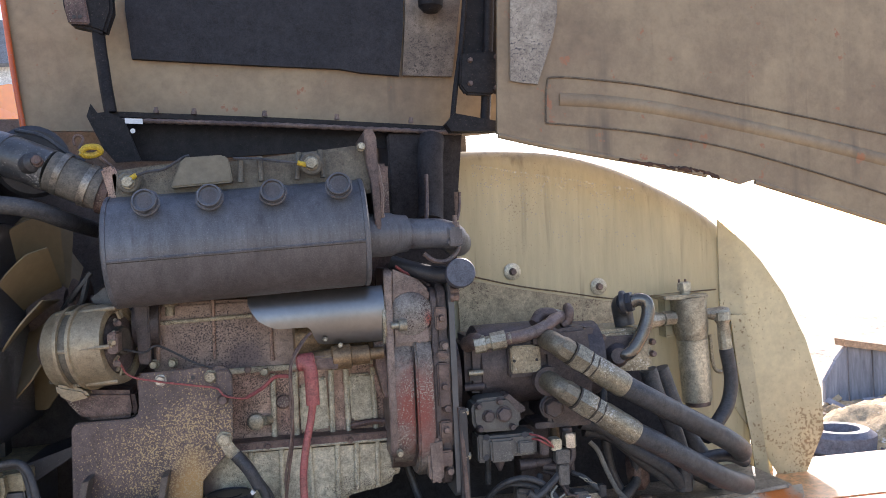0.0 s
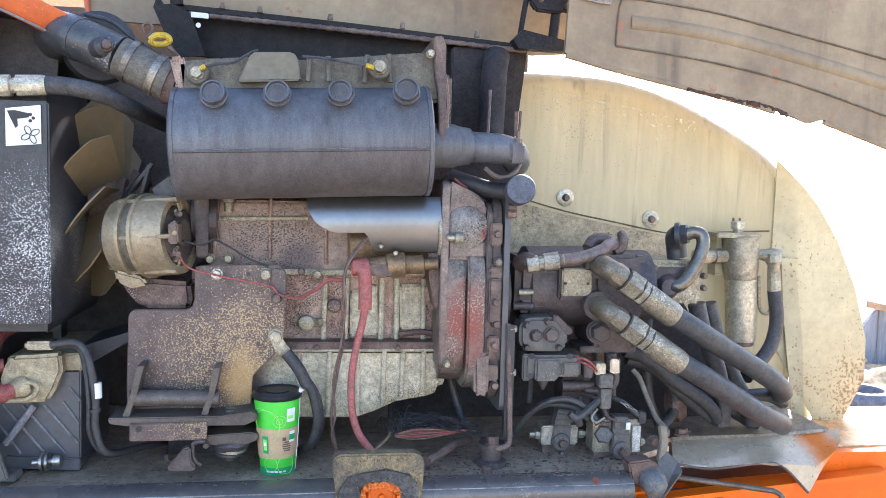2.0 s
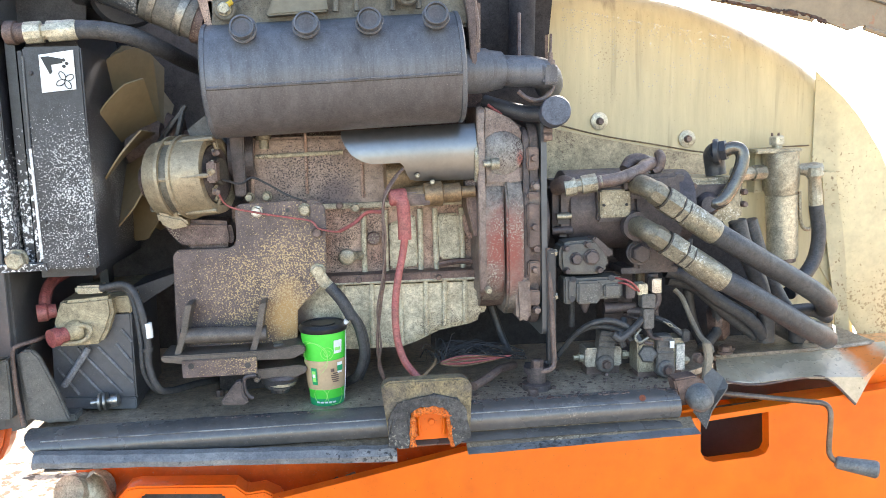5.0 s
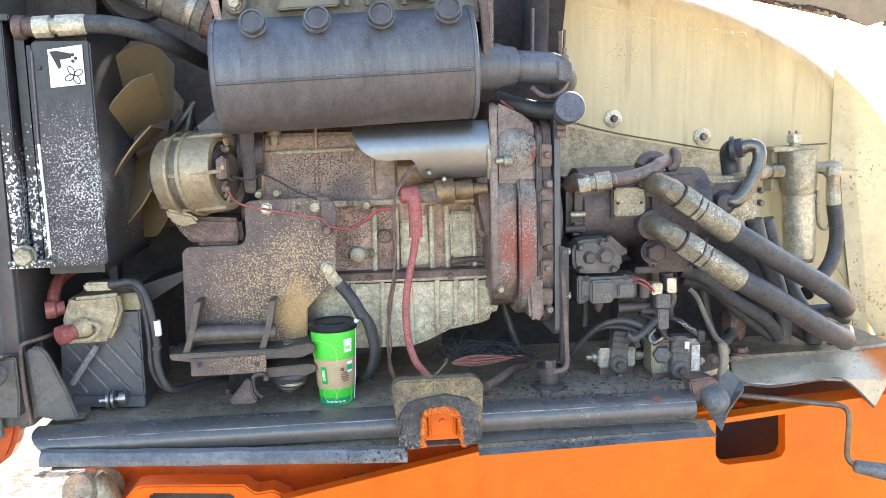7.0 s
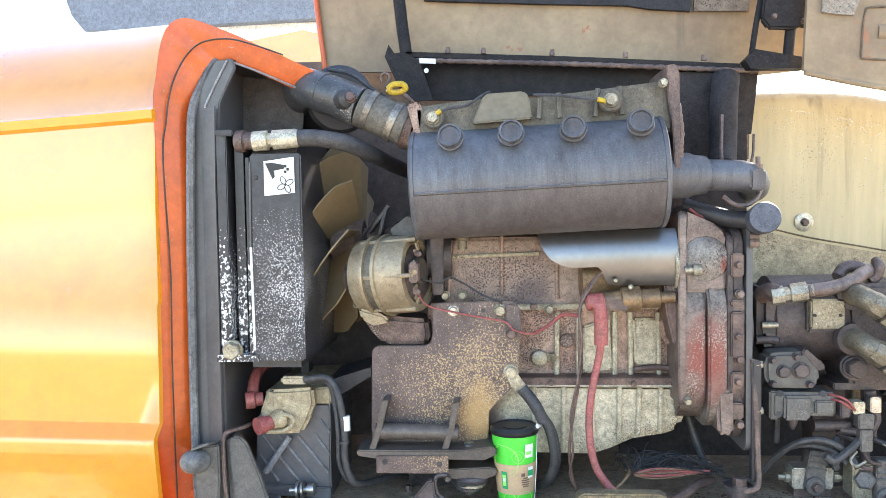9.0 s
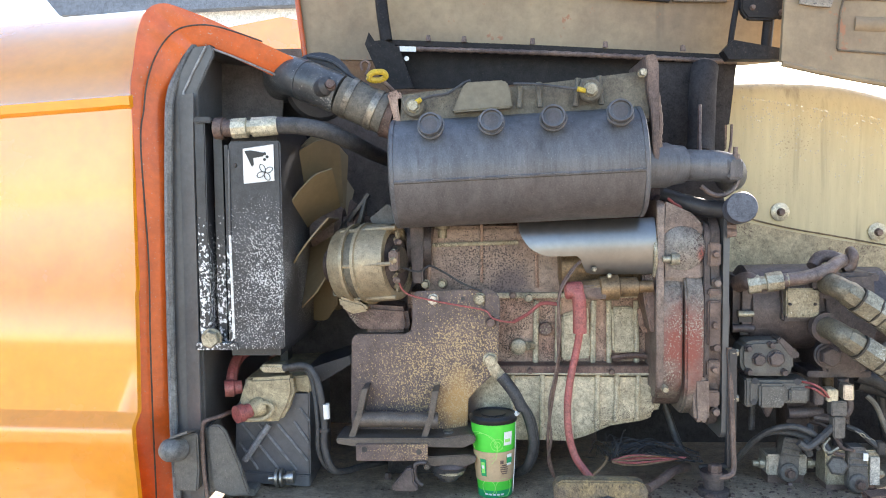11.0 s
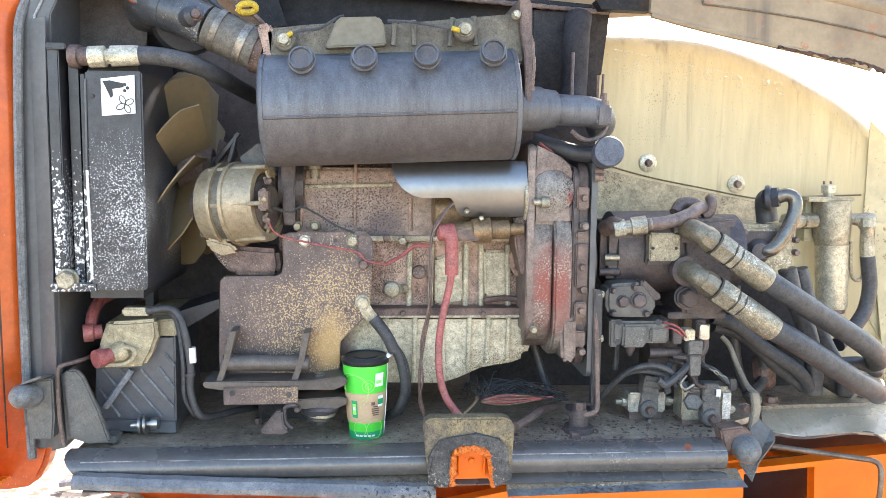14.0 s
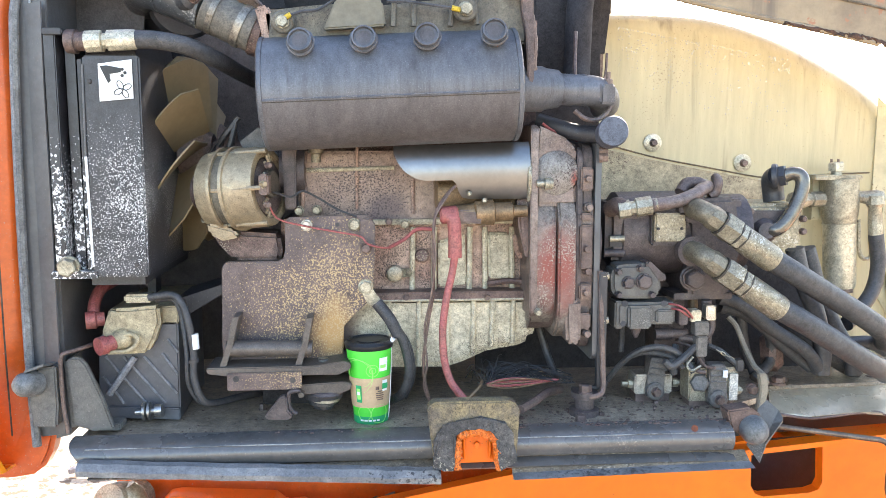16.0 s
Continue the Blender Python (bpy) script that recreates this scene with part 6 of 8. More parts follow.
for a, b in zip([(-0.6379, 1.498, 1.0864), (-0.6324, 1.498, 1.1239), (-0.5998, 1.498, 1.1233), (-0.563, 1.498, 1.1227), (-0.53, 1.498, 1.1275), (-0.5189, 1.498, 1.1541)], [(-0.603, 1.498, 1.0339), (-0.5619, 1.498, 1.0331), (-0.5268, 1.498, 1.0323), (-0.5055, 1.498, 1.0514), (-0.5024, 1.498, 1.0861), (-0.5011, 1.498, 1.1292)]):
    part("rib", tube([a, b], 0.0026, 6, 1), rib_grey, bat, "moulded diagonal rib")
part("strap", tube([(-0.5757, 1.485, 1.1252), (-0.5978, 1.48, 1.0929), (-0.6234, 1.48, 1.0571)], 0.0065, 8), rib_grey, bat)
part("cover", prism([(-0.6278, 1.1759), (-0.6187, 1.2029), (-0.6063, 1.2173), (-0.5703, 1.2189), (-0.5262, 1.2225), (-0.5232, 1.1912), (-0.5364, 1.1557), (-0.5492, 1.1349), (-0.5994, 1.1326), (-0.6173, 1.136)], 1.47, 1.50), battery_lid, bat, "beige terminal cover", True, 0.006)
part("red_cap", lathe((-0.5999, 1.468, 1.1593), (-0.6251, 1.44, 1.156), ((0, 0.013), (0.4, 0.014), (0.6, 0.012), (0.62, 0.0165), (1, 0.0165)), 20), red_plastic, bat, "faded red terminal cap")
part("terminal_post", lathe((-0.5877, 1.475, 1.1637), (-0.6035, 1.46, 1.1591), ((0, 0.02), (0.5, 0.019), (1, 0.014)), 16), battery_lid, bat)
part("cap_loop", tube([(-0.6126, 1.455, 1.1418), (-0.5808, 1.455, 1.1434), (-0.5646, 1.455, 1.1535), (-0.5602, 1.455, 1.1659), (-0.5732, 1.46, 1.1732), (-0.5892, 1.46, 1.1693)], 0.004, 8), battery_lid, bat)
part("red_boot", lathe((-0.6614, 1.49, 1.193), (-0.6302, 1.5, 1.1947), ((0, 0.016), (0.5, 0.017), (0.6, 0.013), (1, 0.013)), 16), red_plastic, bat, "faded red terminal boot")
part("red_cable", tube([(-0.6505, 1.5, 1.1949), (-0.6538, 1.52, 1.2208), (-0.6531, 1.56, 1.2394), (-0.6432, 1.62, 1.247)], 0.011, 10), red_plastic, bat)
part("clamp_bolt", lathe((-0.5766, 1.475, 1.0235), (-0.5276, 1.475, 1.0267), ((0, 0.005), (0.3, 0.005), (0.3, 0.017), (0.4, 0.018), (0.45, 0.012), (0.5, 0.018), (0.58, 0.017), (0.6, 0.006), (0.72, 0.006), (0.74, 0.012), (1, 0.012)), 12), bright_steel, bat, "bright clamp bolt and washers")
cab = thing("battery_cable", (-0.47, 1.47, 1.0377), "thick black battery cable with white marker band", "cable")
part("lug", block((-0.5883, 1.48, 1.2422), (-0.5376, 1.48, 1.227), 1.475, 1.51), zinc, cab, "", True, 0.004)
part("cable", tube([(-0.5431, 1.475, 1.2364), (-0.5035, 1.47, 1.242), (-0.4828, 1.465, 1.2271), (-0.4708, 1.46, 1.1884), (-0.4642, 1.46, 1.136), (-0.4654, 1.46, 1.0938), (-0.4543, 1.46, 1.0533), (-0.4381, 1.48, 1.036), (-0.3937, 1.54, 1.0297), (-0.361, 1.62, 1.0117)], 0.0068, 12), hose_black, cab)
part("cable", tube([(-0.535, 1.49, 1.2293), (-0.5013, 1.485, 1.2298), (-0.487, 1.48, 1.1949), (-0.4785, 1.47, 1.1337), (-0.478, 1.47, 1.0806), (-0.4637, 1.475, 1.0446), (-0.4464, 1.49, 1.0309)], 0.0048, 10), hose_black, cab)
part("marker", rod((-0.4622, 1.46, 1.1716), (-0.4609, 1.46, 1.1443), 0.0076, 14), white_paint, cab, "white marker band")
part("tie", rod((-0.4659, 1.462, 1.125), (-0.4651, 1.462, 1.1186), 0.0105, 14), rubber, cab)
gus = thing("deck_gusset", (-0.6372, 1.42, 1.0118), "dusty grey folded gusset plate on the deck", "bracket")
part("plate", prism([(-0.6736, 1.1354), (-0.6656, 1.1434), (-0.6502, 1.1431), (-0.6391, 1.1307), (-0.6145, 1.069), (-0.5972, 1.0129), (-0.6324, 1.0096), (-0.665, 1.0207)], 1.415, 1.428), dusty_steel, gus, "", True, 0.003)
part("side_flange", prism([(-0.681, 1.1329), (-0.6752, 1.1348), (-0.6667, 1.0153), (-0.6745, 1.0134)], 1.4285, 1.50), dusty_steel, gus)
part("foot", block((-0.6254, 1.43, 1.0184), (-0.5906, 1.43, 1.0051), 1.430, 1.47), dusty_steel, gus, "", True, 0.002)
rod_l = thing("hold_down_rod", (-0.685, 1.41, 1.0123), "thin black bent hold-down rod", "rod")
part("rod", tube([(-0.6718, 1.405, 1.0117), (-0.6772, 1.405, 1.0627), (-0.6784, 1.405, 1.1234), (-0.6764, 1.405, 1.1474), (-0.6693, 1.41, 1.154), (-0.6491, 1.43, 1.1568), (-0.6433, 1.46, 1.1556)], 0.0038, 8), grimy, rod_l)


def bumper(c, tip, r, name_at, label):
    b_ = thing("rubber_bumper", name_at, label, "bumper", "hood bumpers")
    c, tip = Vector(c), Vector(tip)
    part("rubber", lathe(c, tip, ((0, r * 0.8), (0, r), (0.45, r), (0.7, r * 0.93), (0.88, r * 0.72), (1, r * 0.3)), 24), seal_rubber, b_, "worn grey rubber")
    return b_


bl = bumper((-0.721, 1.4, 1.1035), (-0.7308, 1.355, 1.1128), 0.0215, (-0.7236, 1.42, 1.0283), "grey rubber bumper on a scuffed steel bracket")
part("bracket", prism([(-0.7237, 1.1275), (-0.6857, 1.1329), (-0.6849, 1.0645), (-0.6886, 1.024), (-0.7285, 1.025), (-0.7323, 1.0655)], 1.40, 1.43), dusty_steel, bl, "", True, 0.003)
part("top_fold", sheet([[(-0.7249, 1.37, 1.1299), (-0.693, 1.37, 1.141)], [(-0.7258, 1.43, 1.1235), (-0.6928, 1.43, 1.129)]], 0.004), dusty_steel, bl)
br = bumper((0.5475, 1.39, 0.9978), (0.5394, 1.335, 0.9961), 0.0255, (0.5458, 1.39, 0.9871), "grey rubber bumper on a brown steel block")
part("block", prism([(0.4967, 1.0314), (0.541, 1.0367), (0.5609, 1.0214), (0.5643, 0.9936), (0.5263, 0.9839), (0.5066, 0.9951)], 1.372, 1.41), engine_brown, br, "", True, 0.003)

# ---- paper cup ----
cup = thing("paper_cup", (-0.1462, 1.472, DECK), "green paper coffee cup with brown sleeve and black lid", "cup")
cb, ct = Vector((-0.1462, 1.472, DECK)), Vector((-0.1464, 1.472, 1.147))
ct.x = cb.x - 0.002


def ring_at(s):
    return 0.0312 + (0.043 - 0.0312) * s


part("body", lathe(cb, ct, ((0, 0.02), (0, 0.0312), (0.02, 0.0312), (0.98, 0.0428), (1, 0.0425)), 40), cup_green, cup)
part("base_band", lathe(cb, ct, ((0.004, 0.029), (0.004, 0.0316), (0.10, 0.0328), (0.10, 0.029)), 40), cup_dark, cup, "darker green base band")
part("sleeve", lathe(cb + (ct - cb) * 0.22, cb + (ct - cb) * 0.60, ((0, 0.033), (0, 0.0349), (1, 0.0393), (1, 0.037)), 40), card, cup, "plain brown cardboard sleeve")
part("lid", lathe(cb + (ct - cb) * 0.95, ct + (ct - cb) * 0.045, ((0, 0.039), (0, 0.0435), (0.1, 0.0444), (0.45, 0.0452), (0.6, 0.0456), (0.7, 0.0447), (0.82, 0.0425), (1.0, 0.041), (1.0, 0.0385), (0.84, 0.037), (0.80, 0.024), (0.92, 0.022), (0.92, 0.004)), 40), lid_black, cup, "black plastic lid")


def on_cup(angle, s0, s1, width, r_off, name, m, label=""):
    """A curved patch on the cup's wall; angle from the side that faces the open bay."""
    g_ = []
    for s in (s0, (s0 + s1) / 2, s1):
        row = []
        for k in range(5):
            a = radians(angle + width * (k / 4 - 0.5))
            r = ring_at(s) + r_off
            c = cb + (ct - cb) * s
            row.append((c.x + r * math.sin(a), c.y - r * math.cos(a), c.z))
        g_.append(row)
    part(name, sheet(g_, 0.0006), m, cup, label)


on_cup(-32, 0.29, 0.51, 17, 0.0022, "sleeve_print", cup_dark, "green phone-shaped print")
on_cup(-32, 0.33, 0.47, 10, 0.0029, "sleeve_print", cup_light)
on_cup(-32, 0.39, 0.43, 7, 0.0035, "sleeve_print", white_paint)
on_cup(43, 0.43, 0.57, 16, 0.0022, "sleeve_print", white_paint, "white logo shape")
on_cup(43, 0.46, 0.53, 18, 0.0029, "sleeve_print", cup_dark)
for i, (w, a0) in enumerate(((10, 24), (14, 28), (22, 27), (24, 28), (22, 28), (18, 29))):
    on_cup(a0 if i else 20, 0.455 - i * 0.027, 0.468 - i * 0.027 + (0.03 if i == 0 else 0), w, 0.0022, "print_bar", engine_brown)
on_cup(38, 0.69, 0.86, 24, 0.0012, "sticker", white_paint, "small white sticker")
on_cup(36, 0.73, 0.77, 16, 0.0018, "sticker_bar", cup_light)
for i in range(5):
    on_cup(-28 + i * 13, 0.045, 0.066, 10, 0.0016, "print_bar", white_paint)
for c_a, c_s, rr_ in ((8, 0.70, 0.012), (8, 0.70, 0.006), (-42, 0.62, 0.036), (-30, 0.66, 0.028), (30, 0.13, 0.02), (-20, 0.14, 0.015)):
    loop = []
    for k in range(25):
        b = 2 * math.pi * k / 24
        s = c_s + rr_ * math.sin(b) / 0.157
        a = radians(c_a) + rr_ * math.cos(b) / 0.041
        s = min(0.91, max(0.02, s))
        r = ring_at(s) + 0.0006
        c = cb + (ct - cb) * s
        loop.append((c.x + r * math.sin(a), c.y - r * math.cos(a), c.z))
    part("print_line", tube(loop, 0.0006, 5, 1), cup_light, cup)
part("tag", lathe((-0.1088, 1.46, 1.1493), (-0.1035, 1.46, 1.1567), ((0, 0.003), (1, 0.005)), 8), white_paint, cup, "white tea bag tag")
part("string", tube([(-0.1066, 1.462, 1.1509), (-0.1092, 1.452, 1.0786), (-0.1137, 1.445, 1.012)], 0.0006, 5), white_paint, cup)

# ---- engine cables ----
cl = thing("ground_cable", (-0.1002, 1.48, 1.032), "thick black ground cable bolted to the support plate", "cable")
part("lug", prism([(-0.1628, 1.2425), (-0.1479, 1.2573), (-0.1333, 1.2336), (-0.1165, 1.2141), (-0.1335, 1.2014), (-0.1524, 1.221)], 1.482, 1.49), zinc, cl, "", True, 0.003)
part("sleeve", tube([(-0.1334, 1.48, 1.2201), (-0.1105, 1.475, 1.1909), (-0.0937, 1.475, 1.1584)], 0.0115, 12), hose_black, cl)
part("cable", tube([(-0.1105, 1.475, 1.1909), (-0.0874, 1.475, 1.1519), (-0.0768, 1.475, 1.1149), (-0.0745, 1.48, 1.0808), (-0.0871, 1.49, 1.043), (-0.1103, 1.52, 1.0186)], 0.0088, 12), hose_black, cl)
part("cable", tube([(-0.0997, 1.485, 1.1778), (-0.0741, 1.49, 1.1328), (-0.0673, 1.5, 1.0751), (-0.0818, 1.52, 1.0271)], 0.006, 10), hose_black, cl)
rc = thing("starter_cable", (0.0119, 1.42, 1.0537), "faded red starter cable with rubber boot", "cable")
part("boot", tube([(-0.0138, 1.45, 1.381), (-0.0018, 1.445, 1.3825), (0.006, 1.44, 1.3736), (0.0082, 1.44, 1.3427), (0.0084, 1.44, 1.3075)], 0.0125, 14), red_plastic, rc, "red rubber boot")
part("boot_cap", lathe((-0.0179, 1.45, 1.3831), (0.0151, 1.45, 1.3851), ((0, 0.012), (0.1, 0.016), (0.9, 0.016), (1, 0.012)), 14), red_plastic, rc)
part("cable", tube([(0.0084, 1.44, 1.3117), (0.0034, 1.44, 1.2805), (-0.0082, 1.435, 1.2294), (-0.0147, 1.43, 1.1781), (-0.0128, 1.425, 1.1268), (-0.0027, 1.42, 1.0879), (0.0135, 1.415, 1.0636), (0.0275, 1.41, 1.048)], 0.0068, 12), red_plastic, rc)
rw = thing("red_wire", (-0.1827, 1.48, 1.3392), "thin faded red wire looped across the engine", "wire")
part("wire", tube([(-0.3251, 1.46, 1.4098), (-0.3092, 1.475, 1.3778), (-0.2586, 1.478, 1.3628), (-0.2033, 1.48, 1.3519), (-0.1619, 1.478, 1.3435), (-0.1464, 1.474, 1.3292), (-0.1099, 1.48, 1.3219), (-0.082, 1.5, 1.3342), (-0.0565, 1.5, 1.3533), (-0.0281, 1.48, 1.3552)], 0.0019, 8), red_wire, rw)
part("sleeve", tube([(-0.1099, 1.48, 1.3219), (-0.082, 1.5, 1.3342), (-0.0565, 1.5, 1.3533), (-0.0281, 1.48, 1.3552)], 0.0036, 8), red_wire, rw)
bw = thing("brown_wire", (-0.0432, 1.45, 1.0456), "frayed brown twisted wire hanging to the deck", "wire")
part("wire", tube([(0.0112, 1.455, 1.4363), (-0.0077, 1.45, 1.4181), (-0.0269, 1.44, 1.384), (-0.0308, 1.44, 1.3223), (-0.0303, 1.445, 1.2487), (-0.0402, 1.45, 1.1846), (-0.0485, 1.45, 1.1209), (-0.0458, 1.46, 1.0751), (-0.0366, 1.47, 1.0327)], 0.003, 8), engine_brown, bw)
part("wire", tube([(0.0087, 1.45, 1.4345), (-0.002, 1.445, 1.4225), (-0.0291, 1.437, 1.3741), (-0.0269, 1.437, 1.3123), (-0.0348, 1.44, 1.2392), (-0.0468, 1.445, 1.1752), (-0.0422, 1.45, 1.1101), (-0.0479, 1.46, 1.0686), (-0.0398, 1.47, 1.0372)], 0.002, 8), grimy, bw)
sw = thing("sensor_wire", (-0.2452, 1.5, 1.411), "thin black alternator lead", "wire")
part("wire", tube([(-0.3159, 1.47, 1.4255), (-0.2856, 1.49, 1.416), (-0.2657, 1.5, 1.4257), (-0.2348, 1.5, 1.411), (-0.2038, 1.5, 1.392), (-0.1682, 1.494, 1.3777)], 0.0022, 6), hose_black, sw)
part("wire", tube([(-0.2635, 1.55, 1.4937), (-0.2671, 1.548, 1.4509), (-0.2633, 1.548, 1.4229)], 0.003, 6), grimy, sw)
rng = random.Random(4)
wb = thing("wire_bundle", (0.1154, 1.48, 1.0496), "tangle of loose black and red wires on the deck", "wires")
p0, p1 = Vector((0.074, 1.48, 1.0604)), Vector((0.2182, 1.5, 1.0562))
for i in range(8):
    a = p0 + Vector((rng.uniform(-0.004, 0.004), rng.uniform(-0.004, 0.004), 0.0006 * (i - 4)))
    b = p1 + Vector((rng.uniform(-0.02, 0.0), 0.01, rng.uniform(-0.002, 0.002)))
    part("strand", tube([a, a.lerp(b, 0.25) + Vector((0, 0, 0.0022 * (i - 3.5))), a.lerp(b, 0.55) + Vector((0, 0, 0.0020 * (i - 3.5))), b], 0.0014, 6, 5), red_wire if i % 3 else brass, wb)
for i in range(56):
    if i % 3 == 0:
        a = p0 + Vector((rng.uniform(-0.012, 0.016), rng.uniform(0, 0.03), rng.uniform(-0.004, 0.006)))
        b = a + Vector((rng.uniform(-0.05, 0.07), rng.uniform(0.0, 0.05), rng.uniform(-0.012, 0.045)))
    else:
        a = p0 + Vector((rng.uniform(0.0, 0.06), rng.uniform(0.01, 0.05), rng.uniform(0.0, 0.02)))
        b = p1 + Vector((rng.uniform(-0.05, 0.03), rng.uniform(0.0, 0.03), rng.uniform(-0.006, 0.008)))
    b.z = max(b.z, DECK + 0.003)
    w1, w2 = rng.uniform(0.0, 0.022), rng.uniform(-0.004, 0.022)
    part("strand", tube([a, a.lerp(b, 0.3) + Vector((rng.uniform(-0.008, 0.008), 0, w1)), a.lerp(b, 0.65) + Vector((rng.uniform(-0.008, 0.008), 0, w2)), b], rng.choice((0.0007, 0.0009, 0.0011)), 5, 4), strand_black, wb)
part("orange_wire", tube([(0.0255, 1.43, 1.0439), (0.0434, 1.44, 1.0555), (0.0584, 1.46, 1.0644), (0.0618, 1.47, 1.0701)], 0.003, 6), brass, wb)
part("conduit", tube([(0.1272, 1.42, 1.0277), (0.16, 1.46, 1.0294), (0.1919, 1.5, 1.0342), (0.232, 1.56, 1.0222)], 0.0085, 10), grimy, wb)
part("conduit", tube([(0.1954, 1.62, 1.1443), (0.2084, 1.61, 1.0988), (0.2162, 1.6, 1.0727), (0.2266, 1.58, 1.0424)], 0.0075, 10), rubber, wb)

# ---- hydraulic pump ----
pump = thing("hydraulic_pump", (0.4625, 1.6, 1.1925), "grimy black tandem hydraulic pump with cast ports", "pump")
px0 = 0.3235
part("flange", lathe((hx3 + 0.011, 1.63, 1.313), (hx3 + 0.035, 1.63, 1.313), ((0, 0.03), (0, 0.09), (1, 0.085), (1, 0.03)), 32), pump_paint, pump)
part("body", block((0.3148, 1.54, 1.394), (0.5029, 1.54, 1.2832), 1.545, 1.70), pump_paint, pump, "", True, 0.014)
part("barrel", lathe((0.3337, 1.62, 1.3318), (0.6098, 1.62, 1.3304), ((0, 0.06), (0.05, 0.082), (0.6, 0.085), (0.62, 0.078), (1, 0.078)), 32), pump_paint, pump)
part("end_block", prism([(0.4701, 1.3854), (0.4877, 1.4031), (0.5674, 1.4074), (0.5786, 1.3066), (0.5639, 1.216), (0.5388, 1.2049), (0.4787, 1.2102)], 1.53, 1.68), pump_paint, pump, "", True, 0.008)
part("name_plate", block((0.3996, 1.515, 1.3781), (0.461, 1.515, 1.3237), 1.512, 1.55), scuffed_zinc, pump, "scuffed bare metal plate", True, 0.003)
part("plate_body", block((0.3977, 1.53, 1.3834), (0.4726, 1.53, 1.314), 1.525, 1.56), pump_paint, pump, "", True, 0.004)
part("cast_stub", lathe((0.3094, 1.545, 1.2986), (0.3527, 1.545, 1.2983), ((0, 0.008), (0.92, 0.008), (1, 0.005)), 14), pump_paint, pump)
part("second_body", block((0.5781, 1.58, 1.3902), (0.7278, 1.58, 1.2991), 1.58, 1.72), scuffed_zinc, pump, "pale dusty second pump stage", True, 0.008)
part("second_flange", block((0.5714, 1.56, 1.4008), (0.5924, 1.56, 1.2911), 1.565, 1.74), pump_paint, pump, "", True, 0.003)
for q in ((0.6172, 1.579, 1.3754), (0.692, 1.579, 1.3728), (0.7278, 1.579, 1.3589), (0.7285, 1.579, 1.3334)):
    part("stage_bolt", nut(q, 0.006, (0, -1, 0), 0.006), grimy, pump)
part("second_plate", block((0.6072, 1.575, 1.3768), (0.6987, 1.575, 1.3487), 1.572, 1.60), pump_paint, pump, "", True, 0.003)
part("hex_plug", nut((0.4811, 1.522, 1.25), 0.0185, (0, -1, 0), 0.020, None, 0.52, 1.1), pump_paint, pump, "large black hexagon plug")
part("plug_boss", lathe((0.488, 1.54, 1.247), (0.4807, 1.521, 1.2502), ((0, 0.025), (0.5, 0.0245), (0.55, 0.0205), (1, 0.0195)), 28), pump_paint, pump)
part("foot_flange", block((0.4498, 1.54, 1.2177), (0.5686, 1.54, 1.205), 1.535, 1.62), pump_paint, pump, "", True, 0.002)
part("neck", rod((0.4972, 1.56, 1.2043), (0.4986, 1.56, 1.1648), 0.010), brass, pump)
part("gear_cover", prism([(0.3136, 1.2618), (0.3199, 1.2771), (0.3353, 1.2814), (0.3886, 1.2832), (0.4093, 1.2653), (0.4127, 1.2276), (0.3975, 1.2145), (0.3393, 1.2152), (0.3214, 1.2198), (0.3143, 1.2354)], 1.50, 1.56), dusty_steel, pump, "dusty grey gear pump cover", True, 0.006)
part("diagonal_ear", prism([(0.3775, 1.2833), (0.3862, 1.2898), (0.423, 1.2564), (0.4166, 1.2476), (0.4008, 1.2522)], 1.498, 1.54), pump_paint, pump, "", True, 0.003)
for q, r in (((0.3459, 1.499, 1.2473), 0.011), ((0.3771, 1.499, 1.2492), 0.014), ((0.3265, 1.499, 1.2684), 0.006), ((0.3276, 1.499, 1.2243), 0.006), ((0.3685, 1.499, 1.2747), 0.006), ((0.3924, 1.499, 1.2236), 0.006)):
    part("bolt", nut(q, r, (0, -1, 0), 0.009), pump_paint, pump)
part("support_post", box(0.4348, 0.4955, 1.60, 1.66, DECK, 1.201), pump_paint, pump)
part("valve_body", block((0.3254, 1.49, 1.2084), (0.4405, 1.49, 1.1648), 1.495, 1.56), dusty_steel, pump, "dusty grey control valve block", True, 0.005)
part("valve_step", block((0.3447, 1.48, 1.2035), (0.3903, 1.48, 1.1588), 1.485, 1.53), dusty_steel, pump, "", True, 0.004)
part("valve_step", block((0.3997, 1.485, 1.1952), (0.4318, 1.485, 1.1704), 1.487, 1.53), dusty_steel, pump, "", True, 0.003)
part("valve_flange", block((0.3216, 1.5, 1.2109), (0.3386, 1.5, 1.1573), 1.498, 1.55), dusty_steel, pump, "", True, 0.003)
part("valve_cone", lathe((0.3663, 1.51, 1.1614), (0.367, 1.51, 1.1366), ((0, 0.012), (0.5, 0.009), (1, 0.003)), 12), pump_paint, pump)
part("spool_cap", lathe((0.411, 1.53, 1.1381), (0.4766, 1.53, 1.1394), ((0, 0.012), (0.5, 0.012), (0.52, 0.009), (1, 0.009)), 14), pump_paint, pump)
for i, (q, s) in enumerate((((0.4523, 1.49, 1.1802), 0.015), ((0.5049, 1.49, 1.1884), 0.014))):
    part("connector", box(q[0] - s * 0.6, q[0] + s * 0.6, 1.485, 1.51, q[2] - s, q[2] + s), bright_steel if i else pump_paint, pump, "pale connector" if i else "", True, 0.002)
part("connector", block((0.4684, 1.495, 1.1923), (0.4895, 1.495, 1.1697), 1.49, 1.52), pale_fitting, pump, "pale connector", True, 0.002)
